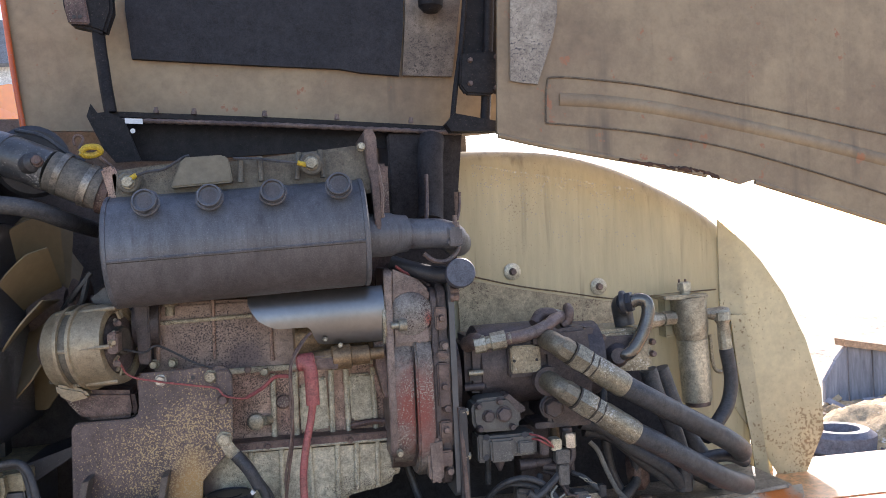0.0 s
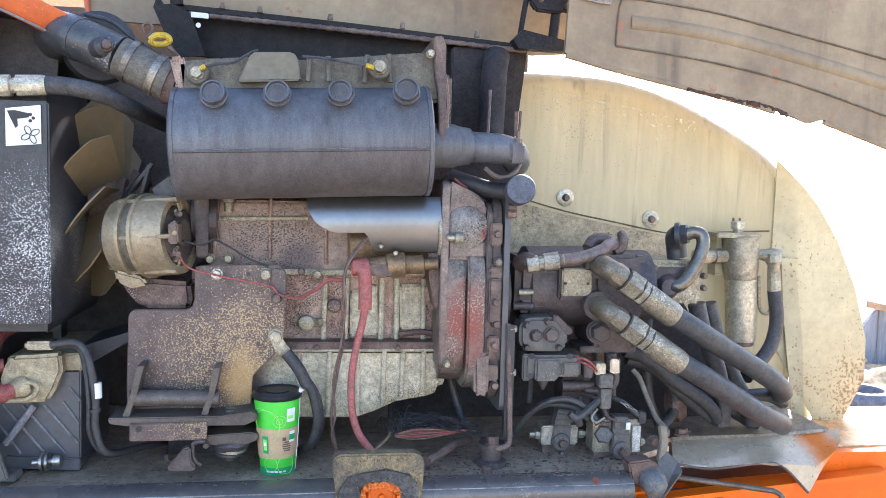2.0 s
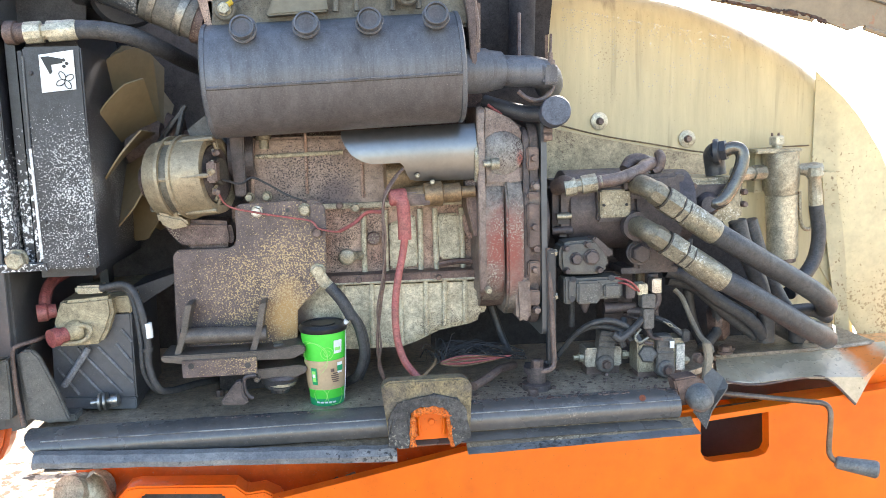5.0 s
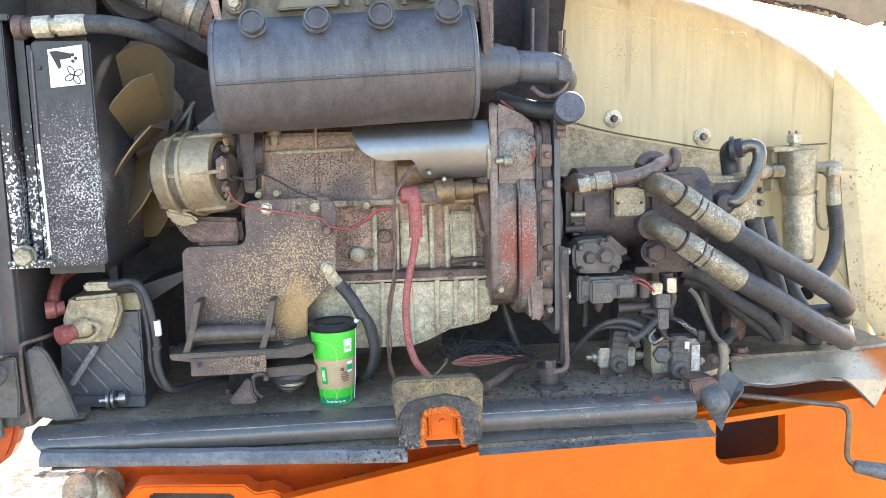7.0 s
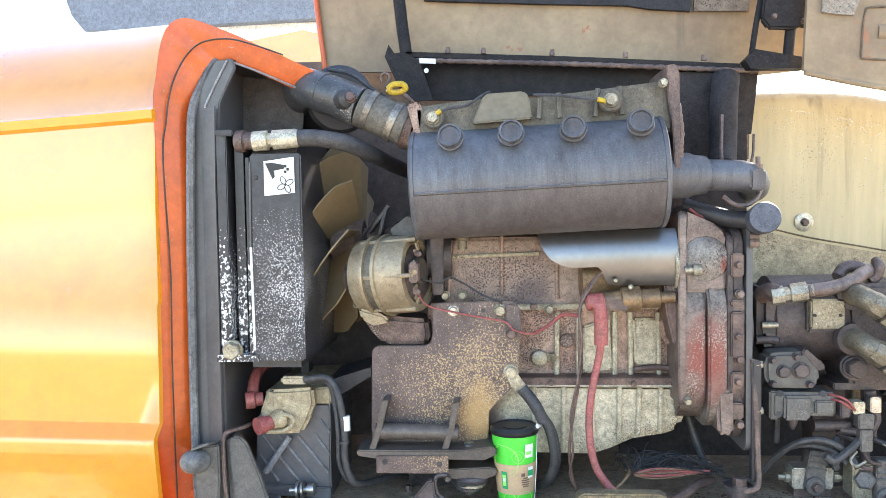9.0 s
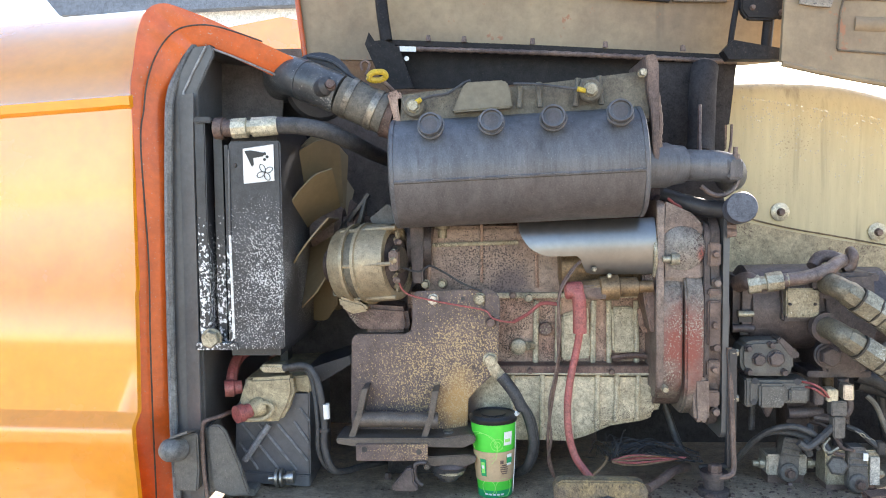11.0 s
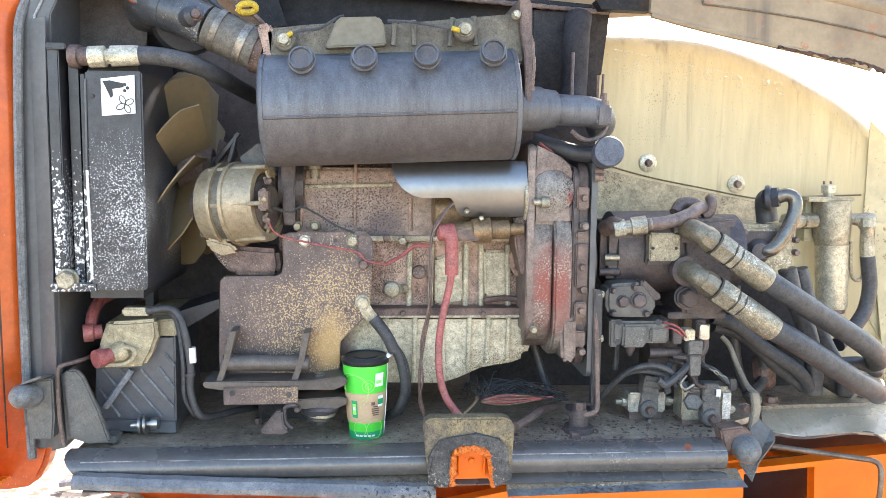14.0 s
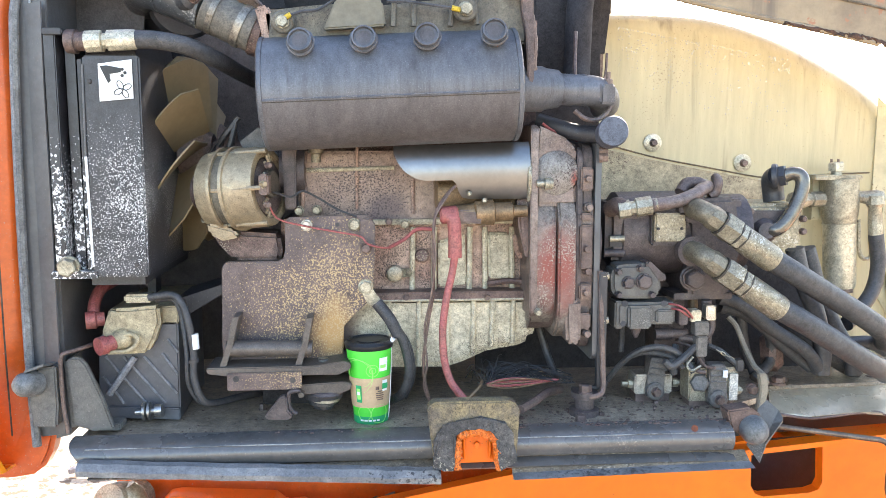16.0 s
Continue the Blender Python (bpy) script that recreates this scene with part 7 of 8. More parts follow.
part("plug_housing", block((0.4755, 1.488, 1.1714), (0.5036, 1.488, 1.1442), 1.485, 1.51), coil_plastic, pump, "dusty grey plug", True, 0.002)
part("plug_housing", block((0.4799, 1.488, 1.1423), (0.5018, 1.488, 1.1016), 1.486, 1.508), coil_plastic, pump, "dusty grey plug", True, 0.002)
part("hex_nut", lathe((0.5096, 1.5, 1.1998), (0.5107, 1.5, 1.1728), ((0, 0.010), (0, 0.0115), (1, 0.0115), (1, 0.009)), 6), pale_fitting, pump, "pale hexagon nut")
part("drop_tube", tube([(0.5106, 1.5, 1.1751), (0.5124, 1.5, 1.1571), (0.5039, 1.5, 1.1414), (0.4922, 1.51, 1.1324), (0.463, 1.53, 1.1304)], 0.0085, 10), pump_paint, pump)
part("slot", prism([(0.3209, 1.3334), (0.3538, 1.3354), (0.3597, 1.3287), (0.36, 1.3175), (0.3545, 1.3107), (0.3215, 1.311)], 1.5425, 1.5455), void_black, pump, "dark cast slot")
part("slot_pin", rod((0.3173, 1.535, 1.3278), (0.3466, 1.535, 1.3276), 0.006, 12), zinc, pump)
part("plate_rivet", nut((0.4059, 1.511, 1.3488), 0.0025, (0, -1, 0), 0.002), void_black, pump)
part("plate_rivet", nut((0.4519, 1.511, 1.3486), 0.0025, (0, -1, 0), 0.002), void_black, pump)
part("valve_pocket", rod((0.339, 1.4945, 1.2074), (0.3387, 1.4935, 1.2076), 0.006, 14), void_black, pump)
part("valve_pocket", rod((0.416, 1.4945, 1.2064), (0.4157, 1.4935, 1.2066), 0.006, 14), void_black, pump)
part("valve_pocket", rod((0.3367, 1.4945, 1.1686), (0.3364, 1.4935, 1.1688), 0.006, 14), void_black, pump)
part("manifold", lathe((0.495, 1.52, 1.1619), (0.5003, 1.52, 1.0795), ((0, 0.010), (0.3, 0.014), (0.35, 0.010), (0.6, 0.013), (0.65, 0.009), (1, 0.009)), 14), pump_paint, pump)
part("manifold", lathe((0.5134, 1.53, 1.2052), (0.5192, 1.53, 1.1135), ((0, 0.010), (0.4, 0.012), (0.5, 0.008), (1, 0.008)), 12), pump_paint, pump)
for pts in ([(0.427, 1.5, 1.2052), (0.44, 1.48, 1.2046), (0.4559, 1.48, 1.1955), (0.4715, 1.49, 1.1777)], [(0.4295, 1.5, 1.1963), (0.4418, 1.478, 1.1961), (0.4647, 1.49, 1.18)]):
    part("red_lead", tube(pts, 0.0022, 6), red_wire, pump)
part("hoop", tube([(0.4614, 1.55, 1.1188), (0.4821, 1.53, 1.1141), (0.4997, 1.52, 1.0979), (0.5075, 1.52, 1.0748)], 0.006, 8), grimy, pump)

# upper small line
lp = thing("pilot_line", (0.3876, 1.5, 1.3881), "dusty hydraulic pilot pipe with hex fittings", "pipe")
part("elbow", tube([(0.3195, 1.54, 1.3851), (0.3263, 1.51, 1.394), (0.3368, 1.5, 1.3883)], 0.0165, 14), grimy, lp)
part("fitting", lathe((0.3237, 1.5, 1.3862), (0.3951, 1.49, 1.3975), ((0, 0.017), (0.3, 0.017), (0.32, 0.013), (0.44, 0.013), (0.46, 0.018), (0.85, 0.018), (0.87, 0.012), (1, 0.012)), 8), zinc, lp)
part("pipe", tube([(0.3819, 1.49, 1.3954), (0.4316, 1.5, 1.401), (0.4728, 1.51, 1.4133), (0.496, 1.53, 1.4231), (0.5256, 1.57, 1.4252)], 0.0125, 14), bell_grey, lp)
part("pipe", tube([(0.4641, 1.56, 1.4146), (0.4811, 1.57, 1.432), (0.5067, 1.57, 1.432), (0.5173, 1.56, 1.4145)], 0.012, 12), grimy, lp)
part("pipe", tube([(0.5222, 1.56, 1.4077), (0.5358, 1.56, 1.4167), (0.5398, 1.56, 1.4348), (0.543, 1.58, 1.4429)], 0.010, 12), grimy, lp)
part("tee", lathe((0.5013, 1.58, 1.4292), (0.539, 1.58, 1.4246), ((0, 0.012), (0.5, 0.014), (1, 0.010)), 10), zinc, lp)


def big_hose(name_at, line, fit, label, tail):
    h_ = thing("hydraulic_hose", name_at, label, "hose", "pump hoses")
    a, b = Vector(fit[0]), Vector(fit[1])
    part("elbow", tube([shift(fit[0], 0.006, 0.09, -0.002), shift(fit[0], 0.006, 0.035, -0.002), a + (b - a) * 0.07 + Vector((0, 0.006, 0)), a + (b - a) * 0.16], 0.0205, 18), fitting_dull, h_, "dusty cast elbow")
    part("elbow_collar", rod(shift(fit[0], 0.006, 0.075, -0.002), shift(fit[0], 0.006, 0.055, -0.002), 0.029, 24), pump_paint, h_)
    part("adapter", lathe(a + (b - a) * 0.09, a + (b - a) * 0.25, ((0, 0.0205), (0.3, 0.0232), (0.9, 0.0225), (1, 0.020)), 8), fitting_dull, h_, "dusty yellowed adapter")
    part("hex_nut", lathe(a + (b - a) * 0.26, a + (b - a) * 0.455, ((0, 0.02), (0, 0.0255), (0.06, 0.0272), (0.94, 0.0272), (1, 0.0255), (1, 0.02)), 6), scuffed_zinc, h_, "zinc hexagon nut")
    part("lock_nut", lathe(a + (b - a) * 0.47, a + (b - a) * 0.54, ((0, 0.02), (0, 0.0262), (1, 0.0262), (1, 0.02)), 6), zinc, h_)
    for s_ in (0.245, 0.455, 0.538):
        part("joint_ring", rod(a + (b - a) * s_, a + (b - a) * (s_ + 0.02), 0.0242, 20), joint_dark, h_, "dark ring at the joint")
    part("ferrule", lathe(a + (b - a) * 0.555, b, ((0, 0.020), (0, 0.0245), (0.15, 0.0255), (0.9, 0.0255), (1, 0.0235)), 20), scuffed_zinc, h_, "crimped zinc ferrule")
    part("hose", tube(line, 0.0222, 20, 8), hose_black, h_)
    part("return_hose", tube(tail, 0.019, 14, 8), hose_black, h_)


big_hose((0.667, 1.48, 1.2129), [(0.6014, 1.465, 1.2996), (0.6593, 1.47, 1.2656), (0.7462, 1.5, 1.2172), (0.8368, 1.53, 1.1666), (0.8869, 1.55, 1.1358), (0.9346, 1.6, 1.1043), (0.9731, 1.68, 1.077)], ((0.4699, 1.46, 1.389), (0.6152, 1.465, 1.2908)), "black hydraulic hose with zinc fitting, upper", [(0.7338, 1.62, 1.2939), (0.7517, 1.62, 1.2337), (0.7853, 1.62, 1.1606), (0.8043, 1.62, 1.0868), (0.8051, 1.62, 1.025)])
big_hose((0.6611, 1.46, 1.1284), [(0.6143, 1.455, 1.2073), (0.6815, 1.46, 1.1702), (0.7635, 1.48, 1.1218), (0.8422, 1.51, 1.0761), (0.8971, 1.55, 1.05), (0.9497, 1.62, 1.0222)], ((0.4669, 1.45, 1.307), (0.6282, 1.455, 1.1984)), "black hydraulic hose with zinc fitting, lower", [(0.7796, 1.66, 1.2885), (0.8095, 1.66, 1.2019), (0.8527, 1.66, 1.1139), (0.8949, 1.66, 1.0502), (0.9023, 1.66, 1.0119)])
for pts, r in (([(0.5681, 1.6, 1.196), (0.6197, 1.6, 1.1787), (0.6828, 1.6, 1.1299), (0.7591, 1.6, 1.0803), (0.8048, 1.62, 1.0299)], 0.014), ([(0.5882, 1.64, 1.1688), (0.6511, 1.64, 1.1484), (0.7293, 1.64, 1.0831), (0.7951, 1.64, 1.0321)], 0.013), ([(0.6663, 1.66, 1.1787), (0.6989, 1.66, 1.1286), (0.7151, 1.66, 1.0533), (0.6698, 1.64, 1.0094)], 0.012), ([(0.8433, 1.64, 1.0812), (0.932, 1.66, 1.08), (0.9977, 1.7, 1.051)], 0.015), ([(0.7571, 1.7, 1.1191), (0.8658, 1.7, 1.0403), (0.9343, 1.7, 1.0001)], 0.016), ([(0.6495, 1.68, 1.2497), (0.6412, 1.66, 1.179), (0.653, 1.66, 1.0794), (0.6786, 1.66, 1.0161)], 0.011)):
    bh = thing("return_hose", pts[1], "dark rubber return hose running down behind the pump", "hose", "return hoses")
    part("hose", tube(pts, r, 12, 8), hose_black, bh)
bh = thing("hose_coupling", (0.7267, 1.68, 1.0096), "brown dusty pipe coupling on the deck", "coupling")
part("coupler", lathe((0.7081, 1.7, 1.0559), (0.7501, 1.68, 1.0602), ((0, 0.03), (0.4, 0.045), (0.7, 0.045), (1, 0.03)), 18), engine_brown, bh, "brown dusty coupling")
part("coupler_bolt", nut((0.7246, 1.6429, 1), 0.014, (0, 0, 1), 0.012), grimy, bh)

# case drain pipe
sp = thing("swan_neck_pipe", (0.7075, 1.62, 1.3299), "bare steel swan-neck pipe with black elbow", "pipe")
part("black_elbow", tube([(0.6847, 1.62, 1.394), (0.6811, 1.62, 1.4176), (0.6747, 1.61, 1.4373), (0.6756, 1.59, 1.445)], 0.0215, 20), rubber, sp)
part("collar", lathe((0.6664, 1.592, 1.4436), (0.6777, 1.585, 1.4451), ((0, 0.018), (0, 0.0255), (0.35, 0.0265), (0.7, 0.0255), (1, 0.019)), 28), rubber, sp, "black ridged collar")
part("nut", lathe((0.6777, 1.585, 1.4451), (0.6875, 1.578, 1.4471), ((0, 0.020), (0, 0.0225), (0.9, 0.0225), (1, 0.018)), 6), black_paint, sp)
part("pipe", tube([(0.6828, 1.58, 1.4451), (0.6977, 1.572, 1.4511), (0.7112, 1.566, 1.4455), (0.7141, 1.562, 1.4273), (0.705, 1.558, 1.3987), (0.6886, 1.555, 1.3696), (0.669, 1.553, 1.3463), (0.6524, 1.56, 1.3371), (0.6559, 1.6, 1.3342)], 0.0140, 18), pipe_steel, sp)
part("boss", lathe((0.6492, 1.6, 1.3345), (0.64, 1.55, 1.3384), ((0, 0.028), (0.6, 0.026), (0.8, 0.021), (1, 0.016)), 18), pump_paint, sp)

# filter
fil = thing("oil_filter", (0.9359, 1.8, 1.1691), "dusty steel canister oil filter with hex head", "filter")
part("canister", lathe((0.9297, 1.8, 1.3278), (0.9381, 1.8, 1.1785), ((0, 0.02), (0, 0.038), (0.1, 0.036), (0.94, 0.036), (1, 0.034), (1, 0.01)), 32), pale_fitting, fil, "pale dusty canister")
part("head", lathe((0.9238, 1.8, 1.4328), (0.93, 1.8, 1.3225), ((0, 0.03), (0.02, 0.042), (0.6, 0.042), (0.8, 0.040), (1, 0.034)), 32), zinc, fil)
part("top_flange", block((0.8478, 1.78, 1.4389), (0.9614, 1.78, 1.4286), 1.765, 1.84), zinc, fil, "", True, 0.003)
part("top_neck", rod((0.9164, 1.8, 1.4315), (0.9158, 1.8, 1.4496), 0.012, 16), zinc, fil)
part("top_nut", lathe((0.9153, 1.8, 1.4477), (0.9142, 1.8, 1.4676), ((0, 0.014), (0, 0.0185), (0.85, 0.0185), (1, 0.015)), 6), pale_fitting, fil, "pale hexagon cap")
part("terminal", tube([(0.9035, 1.8, 1.4563), (0.9025, 1.8, 1.4745)], 0.003, 6, 1), grimy, fil)
part("terminal", tube([(0.9198, 1.8, 1.4563), (0.9188, 1.8, 1.4745)], 0.003, 6, 1), grimy, fil)
part("left_fitting", lathe((0.8776, 1.79, 1.3839), (0.795, 1.76, 1.3836), ((0, 0.018), (0.4, 0.018), (0.42, 0.014), (0.6, 0.019), (1, 0.019)), 8), zinc, fil)
part("right_fitting", lathe((0.9614, 1.79, 1.389), (1.0157, 1.78, 1.3843), ((0, 0.012), (0.4, 0.016), (0.7, 0.020), (1, 0.018)), 10), zinc, fil)
part("down_fitting", lathe((0.9958, 1.775, 1.3925), (1.0044, 1.775, 1.2958), ((0, 0.018), (0.2, 0.02), (0.3, 0.014), (0.6, 0.016), (1, 0.0155)), 10), zinc, fil)
part("drain_hose", tube([(1.0039, 1.775, 1.3037), (1.0138, 1.775, 1.2325), (1.0006, 1.77, 1.1738), (0.9585, 1.75, 1.1318), (0.913, 1.72, 1.1074)], 0.0165, 14), hose_black, fil)
part("base_ring", rod((0.9379, 1.8, 1.1812), (0.9387, 1.8, 1.1677), 0.030, 24), grimy, fil)
part("handle", tube([(0.9878, 1.82, 1.3336), (0.9917, 1.82, 1.2665), (1.0043, 1.82, 1.2421), (1.0233, 1.82, 1.2528), (1.0184, 1.82, 1.3334)], 0.005, 8), zinc, fil)
part("bracket", box(0.873, 0.9834, 1.82, 1.86, 1.3338, 1.4267), cream_rusty, fil)

# solenoid valves on the deck


def solenoid_valve(at, body, body_y, nose, top, fittings, pale):
    """A ported block with a coil leaning on its face; nose and top are the ends of the coil's line."""
    sv = thing("solenoid_valve", (at[0], at[1], DECK), "small solenoid valve with pale block and black coil", "valve", "solenoid valves")
    part("block", block(body[0], body[1], body_y, body_y + 0.05), pale, sv, "", True, 0.003)
    part("base", box(body[0][0] + 0.004, body[1][0] - 0.004, body_y + 0.006, body_y + 0.044, DECK, body[1][2]), grimy, sv)
    n_, t_ = Vector(nose), Vector(top)
    up = (t_ - n_).normalized()
    side = up.cross(Vector((0, 1, 0))).normalized()
    bm = bmesh.new()
    ring_a, ring_b = [], []
    for k in range(14):
        # a flat-sided loop, round at the nose's end
        f_ = k / 13
        if f_ < 0.55:
            ang = math.pi * f_ / 0.55
            o = side * math.cos(ang) * 0.0195 - up * math.sin(ang) * 0.0195
        else:
            g2 = (f_ - 0.55) / 0.45
            o = side * (-0.0175 + 0.035 * g2) + (t_ - n_)
        ring_a.append(bm.verts.new(n_ + o + Vector((0, 0.004, 0))))
        ring_b.append(bm.verts.new(n_ + o + Vector((0, 0.034, 0))))
    bm.faces.new(ring_a)
    bm.faces.new(ring_b[::-1])
    for k in range(14):
        bm.faces.new((ring_a[k], ring_b[k], ring_b[(k + 1) % 14], ring_a[(k + 1) % 14]))
    part("coil", bm, coil_plastic, sv, "black plastic coil", True, 0.002)
    for k in (0.5, 0.68, 0.86):
        c = n_ + (t_ - n_) * k
        part("coil_rib", tube([c - side * 0.016 + Vector((0, 0.003, 0)), c + side * 0.016 + Vector((0, 0.003, 0))], 0.0022, 6, 1), coil_plastic, sv)
    part("coil_ring", lathe(n_ + Vector((0, 0.006, 0)), n_ - Vector((0, 0.004, 0)), ((0, 0.0185), (0.7, 0.0178), (1, 0.0145)), 24), coil_plastic, sv)
    part("nut", nut(n_ - Vector((0, 0.004, 0)), 0.0085, (0, -1, 0), 0.007), grimy, sv)
    for f0, f1 in fittings:
        part("side_fitting", lathe(f0, f1, ((0, 0.006), (0.4, 0.006), (0.42, 0.0095), (1, 0.0095)), 8), zinc, sv)
    return sv


block_pale = mat("block_pale", (0.46, 0.43, 0.37), (0.30, 0.27, 0.22), 0.4, 0.5, 18, 0.5, (0.06, 0.05, 0.04), 0.5, 120, 0.3, vary=0.22)
sv_a = solenoid_valve((0.4131, 1.52, 1.0253), ((0.3743, 1.53, 1.0566), (0.45, 1.53, 1.0167)), 1.53, (0.4131, 1.52, 1.0253), (0.4224, 1.52, 1.0902), (((0.3533, 1.55, 1.034), (0.3822, 1.55, 1.0333)), ((0.4751, 1.55, 1.0335), (0.4553, 1.55, 1.0339))), block_pale)
sv_b = solenoid_valve((0.5233, 1.475, 1.0203), ((0.4705, 1.495, 1.0766), (0.5683, 1.495, 1.0107)), 1.495, (0.5233, 1.475, 1.0203), (0.5239, 1.475, 1.0875), (((0.5878, 1.52, 1.0244), (0.5774, 1.52, 1.0247)),), zinc)
part("hex_stem", lathe((0.4938, 1.5, 1.0463), (0.4867, 1.482, 1.0517), ((0, 0.019), (0.8, 0.019), (1, 0.015)), 6), coil_plastic, sv_b, "dark hexagon cap")
part("label", block((0.549, 1.49, 1.066), (0.566, 1.49, 1.0135), 1.488, 1.4935), mat("dirty_label", (0.60, 0.57, 0.50), (0.34, 0.31, 0.26), 0.7, 0, 30, 0.55, (0.05, 0.04, 0.03), 0.4, 120, 0.2), sv_b, "torn white label")
part("label", block((0.5286, 1.472, 1.0782), (0.537, 1.472, 1.0646), 1.4705, 1.4735), white_paint, sv_b, "small white mark")
lw = thing("valve_harness", (0.4029, 1.52, 1.1064), "dirty wiring harness to the solenoid valves", "wires")
for pts, r in (([(0.3268, 1.56, 1.0391), (0.345, 1.53, 1.0796), (0.3723, 1.51, 1.1094), (0.4072, 1.5, 1.1204), (0.4377, 1.49, 1.1134), (0.4633, 1.49, 1.0927), (0.4738, 1.48, 1.0727)], 0.006), ([(0.3388, 1.57, 1.0478), (0.357, 1.54, 1.086), (0.3915, 1.52, 1.1043), (0.4373, 1.5, 1.0996), (0.457, 1.49, 1.0793)], 0.005), ([(0.4111, 1.47, 1.0989), (0.4269, 1.47, 1.0898), (0.4568, 1.48, 1.1066), (0.4842, 1.5, 1.1214)], 0.007), ([(0.4991, 1.5, 1.0871), (0.4804, 1.48, 1.0771), (0.4945, 1.47, 1.0751)], 0.004), ([(0.5174, 1.52, 1.1159), (0.5391, 1.51, 1.1066), (0.5562, 1.5, 1.0907), (0.5728, 1.5, 1.079)], 0.005), ([(0.4429, 1.5, 1.0655), (0.4376, 1.5, 1.0905), (0.4507, 1.52, 1.117)], 0.007), ([(0.4896, 1.5, 1.0987), (0.4958, 1.48, 1.0858), (0.508, 1.46, 1.0866)], 0.003), ([(0.3552, 1.56, 1.2014), (0.3544, 1.56, 1.1436), (0.3533, 1.56, 1.0971)], 0.006), ([(0.3246, 1.56, 1.0333), (0.2952, 1.58, 1.015), (0.2647, 1.6, 1.0096)], 0.006)):
    part("wire", tube(pts, r, 8, 6), hose_black if r > 0.0045 else grimy, lw)
part("plug", block((0.563, 1.5, 1.0928), (0.5778, 1.5, 1.0698), 1.49, 1.51), rubber, lw, "", True, 0.002)
part("pale_wire", tube([(0.4743, 1.49, 1.1015), (0.4597, 1.48, 1.0887), (0.4672, 1.475, 1.0787), (0.4868, 1.48, 1.086)], 0.0028, 6), zinc, lw)
chn = thing("small_chain", (0.5502, 1.5, 1.0976), "short length of small steel chain", "chain")
for i in range(6):
    c = Vector((0.5303, 1.5, 1.1093)).lerp(Vector((0.5749, 1.5, 1.0835)), i / 5)
    fl = i % 2
    ring = [c + Vector((0.0052 * math.cos(2 * math.pi * k / 10), 0.0028 * math.sin(2 * math.pi * k / 10) * (1 - fl), 0.0028 * math.sin(2 * math.pi * k / 10) * fl - 0.0028 * math.cos(2 * math.pi * k / 10))) for k in range(11)]
    part("link", tube(ring, 0.0011, 5, 1), zinc, chn)
rg = random.Random(8)
for i in range(14):
    q = Vector((0.4121, 1.44, 1.0192)) + Vector((rg.uniform(-0.16, 0.17), rg.uniform(-0.02, 0.14), 0))
    g_ = thing("grit", (q.x, q.y, DECK), "small dried clump of oily grit on the deck", "debris", "deck grit")
    bm_ = bmesh.new()
    bmesh.ops.create_icosphere(bm_, subdivisions=1, radius=rg.uniform(0.003, 0.007), matrix=Matrix.Translation((q.x, q.y, DECK + 0.001)))
    for v in bm_.verts:
        v.co += noise.noise_vector(v.co * 90) * 0.002
    part("clump", bm_, grimy, g_)

bm_ = bmesh.new()
for i in range(420):
    heavy = i % 3
    x = rg.uniform(0.02, 0.52) if heavy else rg.uniform(-0.6, 0.5)
    if i % 4 == 0:
        y, z = rg.uniform(1.374, 1.392), 1.0105
    else:
        y, z = rg.uniform(1.40, 1.56), DECK + 0.0005
    r = rg.uniform(0.0012, 0.0042) * (1.0 if heavy else 0.7)
    n0 = len(bm_.verts)
    bmesh.ops.create_icosphere(bm_, subdivisions=1, radius=r, matrix=Matrix.Translation((x, y, z)) @ Matrix.Diagonal((rg.uniform(0.7, 1.6), 1, 0.55, 1)))
tagged(part("deck_dirt", bm_, engine_brown), "scattered oily dirt and grit on the deck and sill", "dirt", "", "stuff")

# hanger strap and mount beside the bell housing
hs = thing("mount_strap", (0.2643, 1.46, 1.036), "black steel strap on a rubber engine mount", "bracket")
part("strap", tube([(0.2831, 1.47, 1.2755), (0.2858, 1.465, 1.1986), (0.2887, 1.46, 1.1125), (0.2898, 1.455, 1.0568), (0.2812, 1.45, 1.0431), (0.2617, 1.45, 1.0391)], 0.0052, 8, 8), grimy, hs)
part("strap_face", block((0.2799, 1.47, 1.2734), (0.2962, 1.47, 1.0523), 1.462, 1.482), black_paint, hs, "", True, 0.002)
for q in ((0.291, 1.47, 1.2657), (0.2919, 1.47, 1.1811)):
    part("bolt", nut(q, 0.007, (1, 0, 0), 0.007), zinc, hs)
part("mount", lathe(((0.2581, 1.46, 1.0195)[0], 1.47, DECK), ((0.2581, 1.46, 1.0195)[0], 1.47, (0.2575, 1.46, 1.045)[2]), ((0, 0.028), (0.25, 0.028), (0.3, 0.018), (0.7, 0.019), (0.75, 0.025), (1, 0.025)), 24), pump_paint, hs)
part("mount_bolt", nut((0.2575, 1.46, 1.045), 0.012, (0, 0, 1), 0.014), grimy, hs)
part("base_bolt", nut(((0.2422, 1.4836, 1)[0], 1.43, DECK), 0.010, (0, 0, 1), 0.01), grimy, hs)


# rubber cap on a breather hose
bc = thing("breather_cap", (0.282, 1.43, 1.5272), "grey round rubber cap on a black breather hose", "cap")
part("cap", lathe((0.2914, 1.46, 1.5274), (0.2841, 1.405, 1.533), ((0, 0.02), (0, 0.0262), (0.9, 0.0275), (1, 0.0255)), 32), mat("cap_grey", (0.10, 0.105, 0.135), (0.08, 0.085, 0.105), 0.5, 0, 9, 0.5, bump=0.1), bc)
